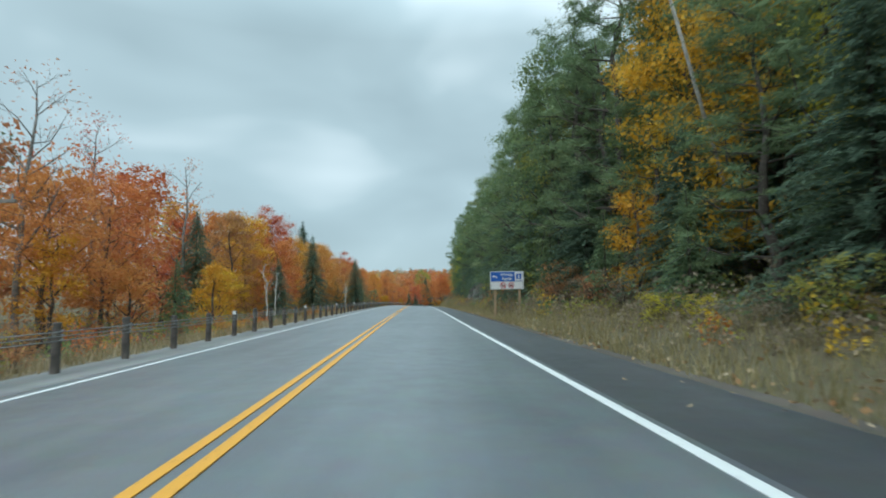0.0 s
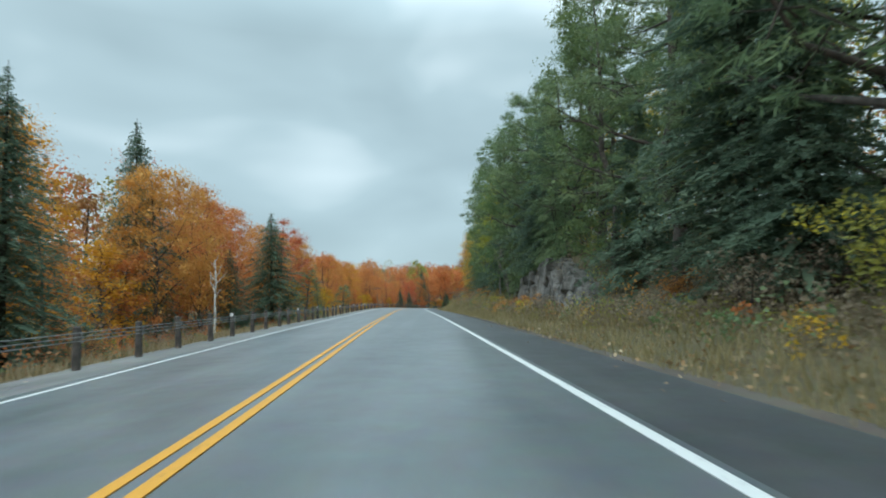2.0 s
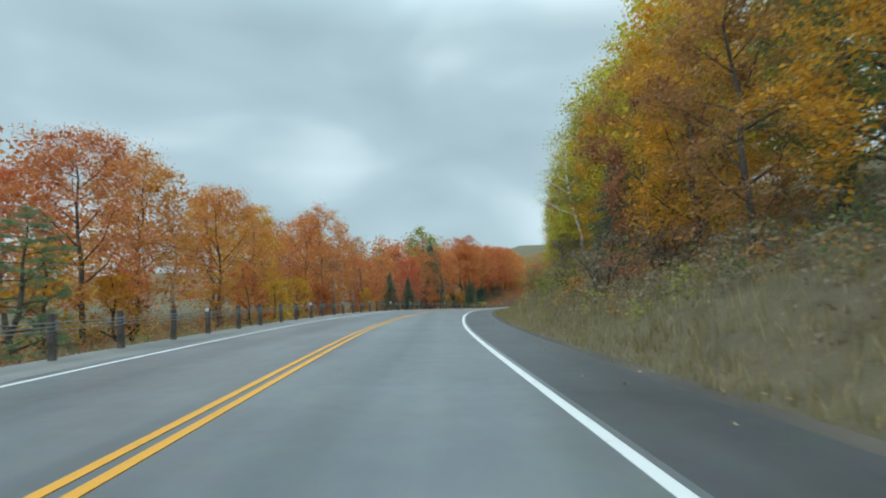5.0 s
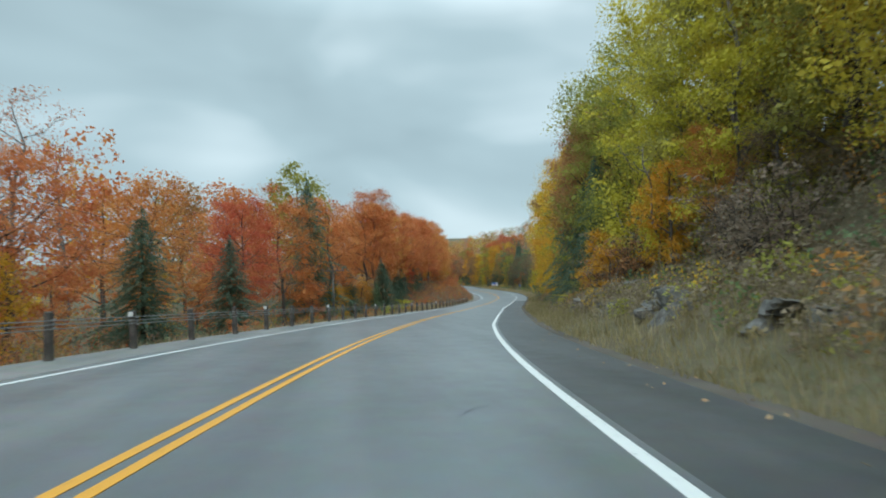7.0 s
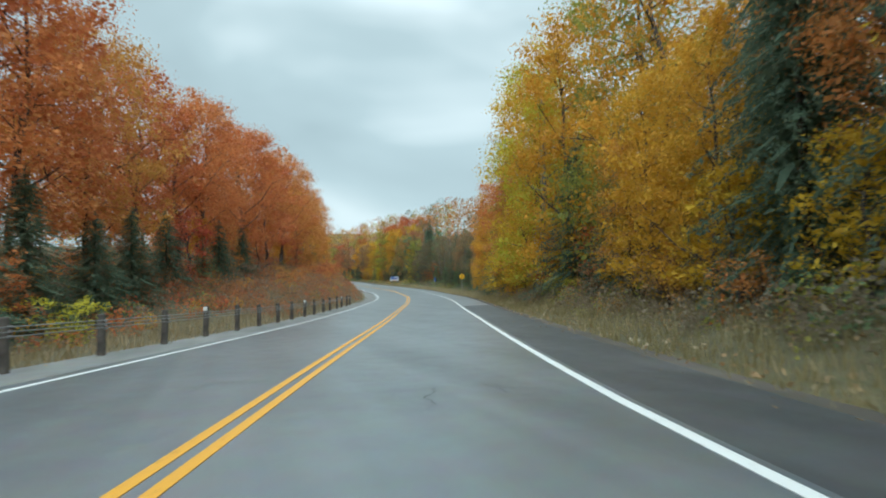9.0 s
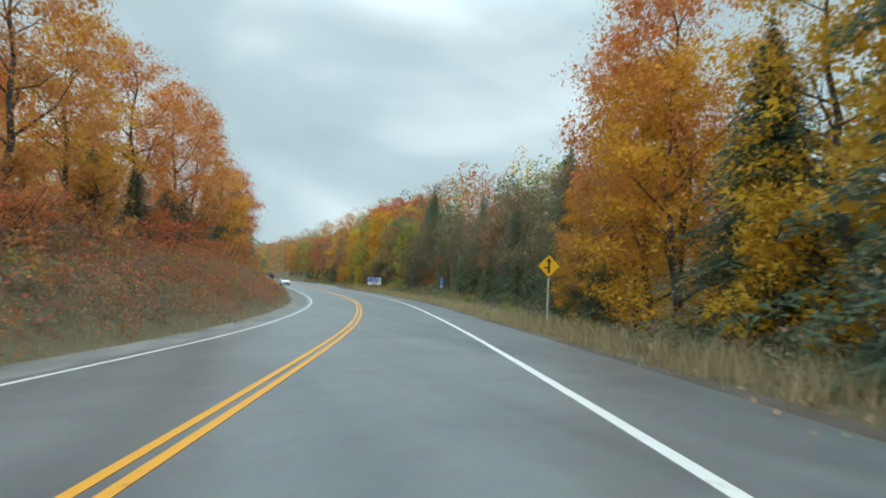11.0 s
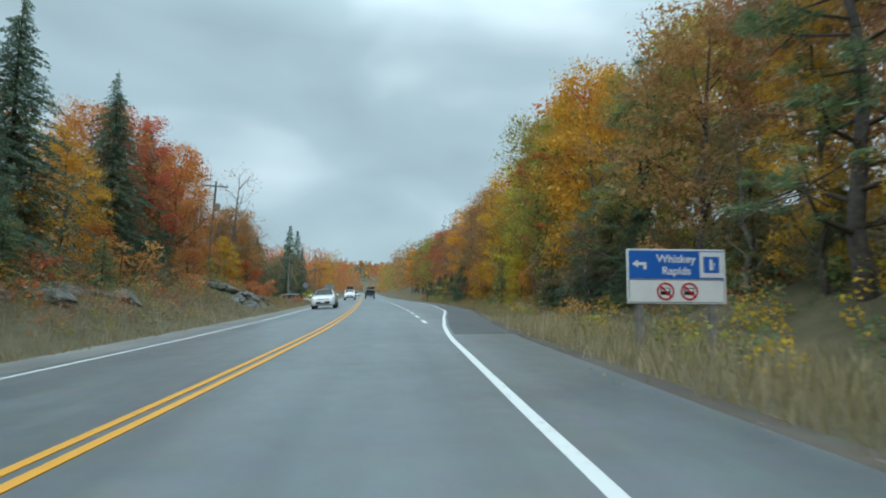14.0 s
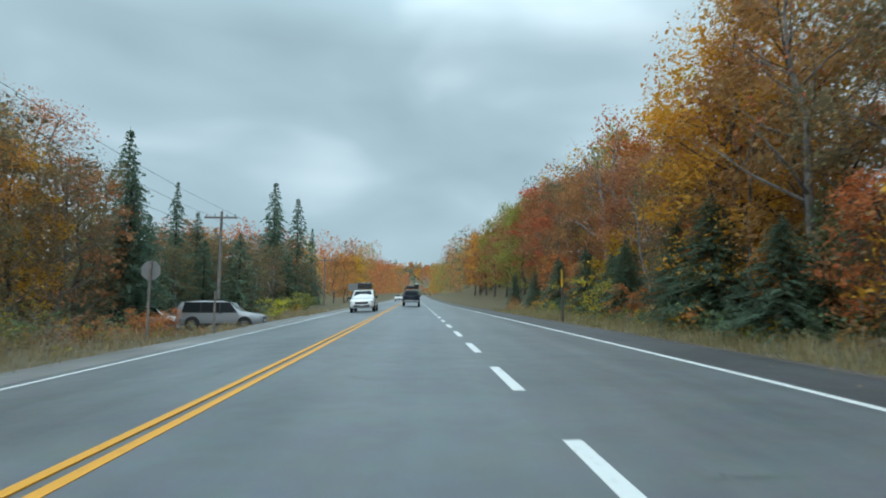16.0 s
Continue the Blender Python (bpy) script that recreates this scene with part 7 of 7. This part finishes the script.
def sedan(mat, label):
    hw, rw = 0.89, 0.58
    st = rounded([(-2.30, 0.66, 0.44, 0.84, 0.92, 0.52), (-2.24, 0.80, 0.33, 0.95, 1.04, 0.64), (-2.0, 0.86, 0.27, 1.0, 1.11, 0.66), (-1.6, 0.88, 0.24, 1.0, 1.19, 0.63), (-1.2, hw, 0.22, 0.985, 1.335, 0.60), (-0.7, hw, 0.22, 0.965, 1.43, 0.585),
                  (-0.15, hw, 0.22, 0.95, 1.465, rw), (0.3, hw, 0.22, 0.94, 1.43, 0.59), (0.7, hw, 0.22, 0.93, 1.235, 0.64), (1.1, hw, 0.22, 0.93, 1.03, 0.70), (1.6, 0.885, 0.22, 0.90, 0.98, 0.74), (2.0, 0.86, 0.22, 0.82, 0.90, 0.72), (2.2, 0.80, 0.24, 0.74, 0.82, 0.66), (2.32, 0.64, 0.30, 0.62, 0.68, 0.50)])
    g = side_windows(hw, rw, 0.965, 1.46, [(-1.18, -0.36, -0.93, -0.36), (-0.30, 0.86, -0.30, 0.30)])
    g += side_windows(hw, rw, 0.985, 1.34, [(-1.52, -1.24, -1.30, -1.10)])
    g += [("windscreen", [(-0.68, 1.13, 1.045), (0.68, 1.13, 1.045), (0.54, 0.36, 1.455), (-0.54, 0.36, 1.455)]), ("rear_window", [(-0.60, -1.68, 1.22), (0.60, -1.68, 1.22), (0.52, -0.98, 1.425), (-0.52, -0.98, 1.425)])]
    ex = [e for e in common(hw, 2.3, -2.28, 0.67, 0.9, 0.42, 0.66, (0.72, 1.0), mat) if e[0] not in ("tail_light", "grille", "bumper_intake", "headlight", "grille_bar")]
    ex += [("headlight", (0.34, 0.26, 0.11), (sx * 0.60, 2.12, 0.72), LAMP_CLEAR, 0.04, "swept clear headlight") for sx in (-1, 1)]
    ex += [("grille", (0.95, 0.1, 0.06), (0, 2.26, 0.70), TRIM, 0.02, "thin black grille"), ("bumper_intake", (1.05, 0.14, 0.24), (0, 2.26, 0.44), TRIM, 0.05, "wide black lower grille"), ("bumper_lip", (1.3, 0.1, 0.05), (0, 2.22, 0.27), TRIM, 0.02, "")]
    ex += [("tail_light", (0.16, 0.34, 0.16), (sx * 0.765, -2.08, 0.92), LAMP_RED, 0.03, "red tail light") for sx in (-1, 1)]
    ex += [("sill_trim", (0.03, 2.0, 0.05), (sx * 0.855, 0, 0.27), TRIM, 0.01, "") for sx in (-1, 1)] + [("door_handle", (0.03, 0.18, 0.03), (sx * 0.885, -0.95, 0.9), mat, 0.008, "") for sx in (-1, 1)]
    ex += [("mirror_stalk", (0.12, 0.06, 0.04), (sx * 0.9, 0.74, 0.95), TRIM, 0.008, "") for sx in (-1, 1)]
    return vehicle("sedan", mat, label, "car", 4.62, 1.78, st, g, 0.325, (-1.36, 1.34), ex)


def loaded_pickup():
    """A dark pickup with a cap, racks and a load on the roof."""
    hw, rw = 0.96, 0.74
    st = [(-2.75, 0.9, 0.52, 1.1, 1.2, 0.82), (-2.68, 0.95, 0.46, 1.12, 1.78, 0.74), (-1.2, hw, 0.44, 1.1, 1.84, rw), (0.2, hw, 0.44, 1.1, 1.84, rw), (0.75, hw, 0.44, 1.1, 1.74, 0.7), (1.35, hw, 0.46, 1.1, 1.18, 0.8), (2.5, 0.93, 0.48, 1.02, 1.08, 0.8), (2.75, 0.86, 0.5, 0.88, 0.95, 0.7)]
    g = side_windows(hw, rw, 1.1, 1.82, [(-2.4, -1.0, -2.4, -1.0), (-0.8, 0.1, -0.8, 0.1), (0.2, 1.15, 0.2, 0.7)])
    g += [("windscreen", [(-0.74, 1.36, 1.16), (0.74, 1.36, 1.16), (0.64, 0.78, 1.735), (-0.64, 0.78, 1.735)]), ("rear_window", [(-0.72, -2.745, 1.24), (0.72, -2.745, 1.24), (0.66, -2.70, 1.70), (-0.66, -2.70, 1.70)])]
    ex = common(hw, 2.75, -2.75, 0.86, 0.95, 0.58, 0.62, (1.1, 1.2))
    ex += [("chrome_bumper", (1.7, 0.14, 0.2), (0, -2.83, 0.6), CHROME, 0.04, "bright rear bumper"), ("rack_bar", (1.6, 0.06, 0.06), (0, -2.2, 2.02), TRIM, 0.015, ""), ("rack_bar", (1.6, 0.06, 0.06), (0, 0.2, 2.02), TRIM, 0.015, "")]
    ex += [("rack_leg", (0.06, 0.06, 0.2), (sx * 0.74, y, 1.92), TRIM, 0.012, "") for sx in (-1, 1) for y in (-2.2, 0.2)]
    ex += [("roof_box", (0.95, 2.0, 0.3), (-0.15, -0.9, 2.2), CAR_GREY, 0.1, "dark load on the rack"), ("gear_bundle", (0.55, 1.0, 0.45), (0.55, -1.6, 2.28), TRIM, 0.12, "dark bundle"), ("load_cover", (0.3, 0.5, 0.16), (0.55, -1.7, 2.56), SIGN_WHITE, 0.06, "pale top of the load"), ("strap", (1.1, 0.05, 0.34), (-0.1, -1.3, 2.2), RACK_RED, 0.01, "red strap")]
    return vehicle("pickup_truck", CAR_BLUE, "dark blue pickup truck with a loaded roof rack on the road", "pickup truck", 5.5, 1.92, st, g, 0.38, (-1.65, 1.75), ex)


def on_road(ob, s, d, turn):
    bank = math.degrees(math.atan(slope_r(s) if d > 0 else slope_l(s)))
    z0, z1 = at(s - 1, d).z, at(s + 1, d).z
    pitch = math.degrees(math.atan2(z1 - z0, 2))
    ob.matrix_basis = Matrix.Translation(at(s, d, 0.01)) @ pose(0, 0, 0, pitch, -bank, heading(s)) @ pose(0, 0, 0, 0, 0, turn)
    return ob


on_road(loaded_pickup(), 484, 1.75, 0)
on_road(sedan(CAR_WHITE, "white sedan coming the other way on the road"), 410.3, -2.35, 180)
on_road(suv(CAR_WHITE, "white suv coming the other way with a box on its roof"), 462, -1.8, 180)
box_bm = bmesh.new()
box(box_bm, (1.1, 1.3, 0.5), bevel=0.08)
roof_box = part("cargo_box", box_bm, CAR_GREY)
roof_box.matrix_basis = Matrix.Translation(at(462.4, -1.8, 2.0)) @ pose(0, 0, 0, 0, 0, heading(462))
tagged(roof_box, "grey cargo box on the roof of the white suv", "cargo box")
on_road(sedan(CAR_GREY, "dark sedan far ahead on the road"), 540, 1.75, 0)
on_road(sedan(CAR_WHITE, "small white sedan far off on the road"), 556, -1.8, 180)

# the side road with two waiting cars
_v, _f = [], []
_ds = np.arange(-60, -3.9, 2.0)
for _d in _ds:
    _w = 4.0 + max(0, (_d + 9)) * 0.9
    for _e in (-_w, -_w / 2, 0, _w / 2, _w):
        _v.append(at(451.2 + _e, _d, 0.03, _d < -5) if _d < -4.5 else at(451.2 + _e, _d, -0.008))
for _k in range(len(_ds) - 1):
    for _c in range(4):
        _a = _k * 5 + _c
        _f.append((_a, _a + 5, _a + 6, _a + 1))
tagged(part("side_road", mesh_of("side_road", _v, _f, ASPHALT)), "grey asphalt side road joining the highway", "road", "", "structure")


def on_side_road(ob, s, d, turn):
    ob.matrix_basis = Matrix.Translation(at(s, d, 0.05, True)) @ pose(0, 0, 0, 0, 0, heading(s) + turn)


on_side_road(suv(CAR_SILVER, "silver suv waiting at the end of the side road"), 451.2, -9.2, -86)
on_side_road(suv(CAR_WHITE, "white suv waiting behind the silver one"), 453.6, -14.6, -80)
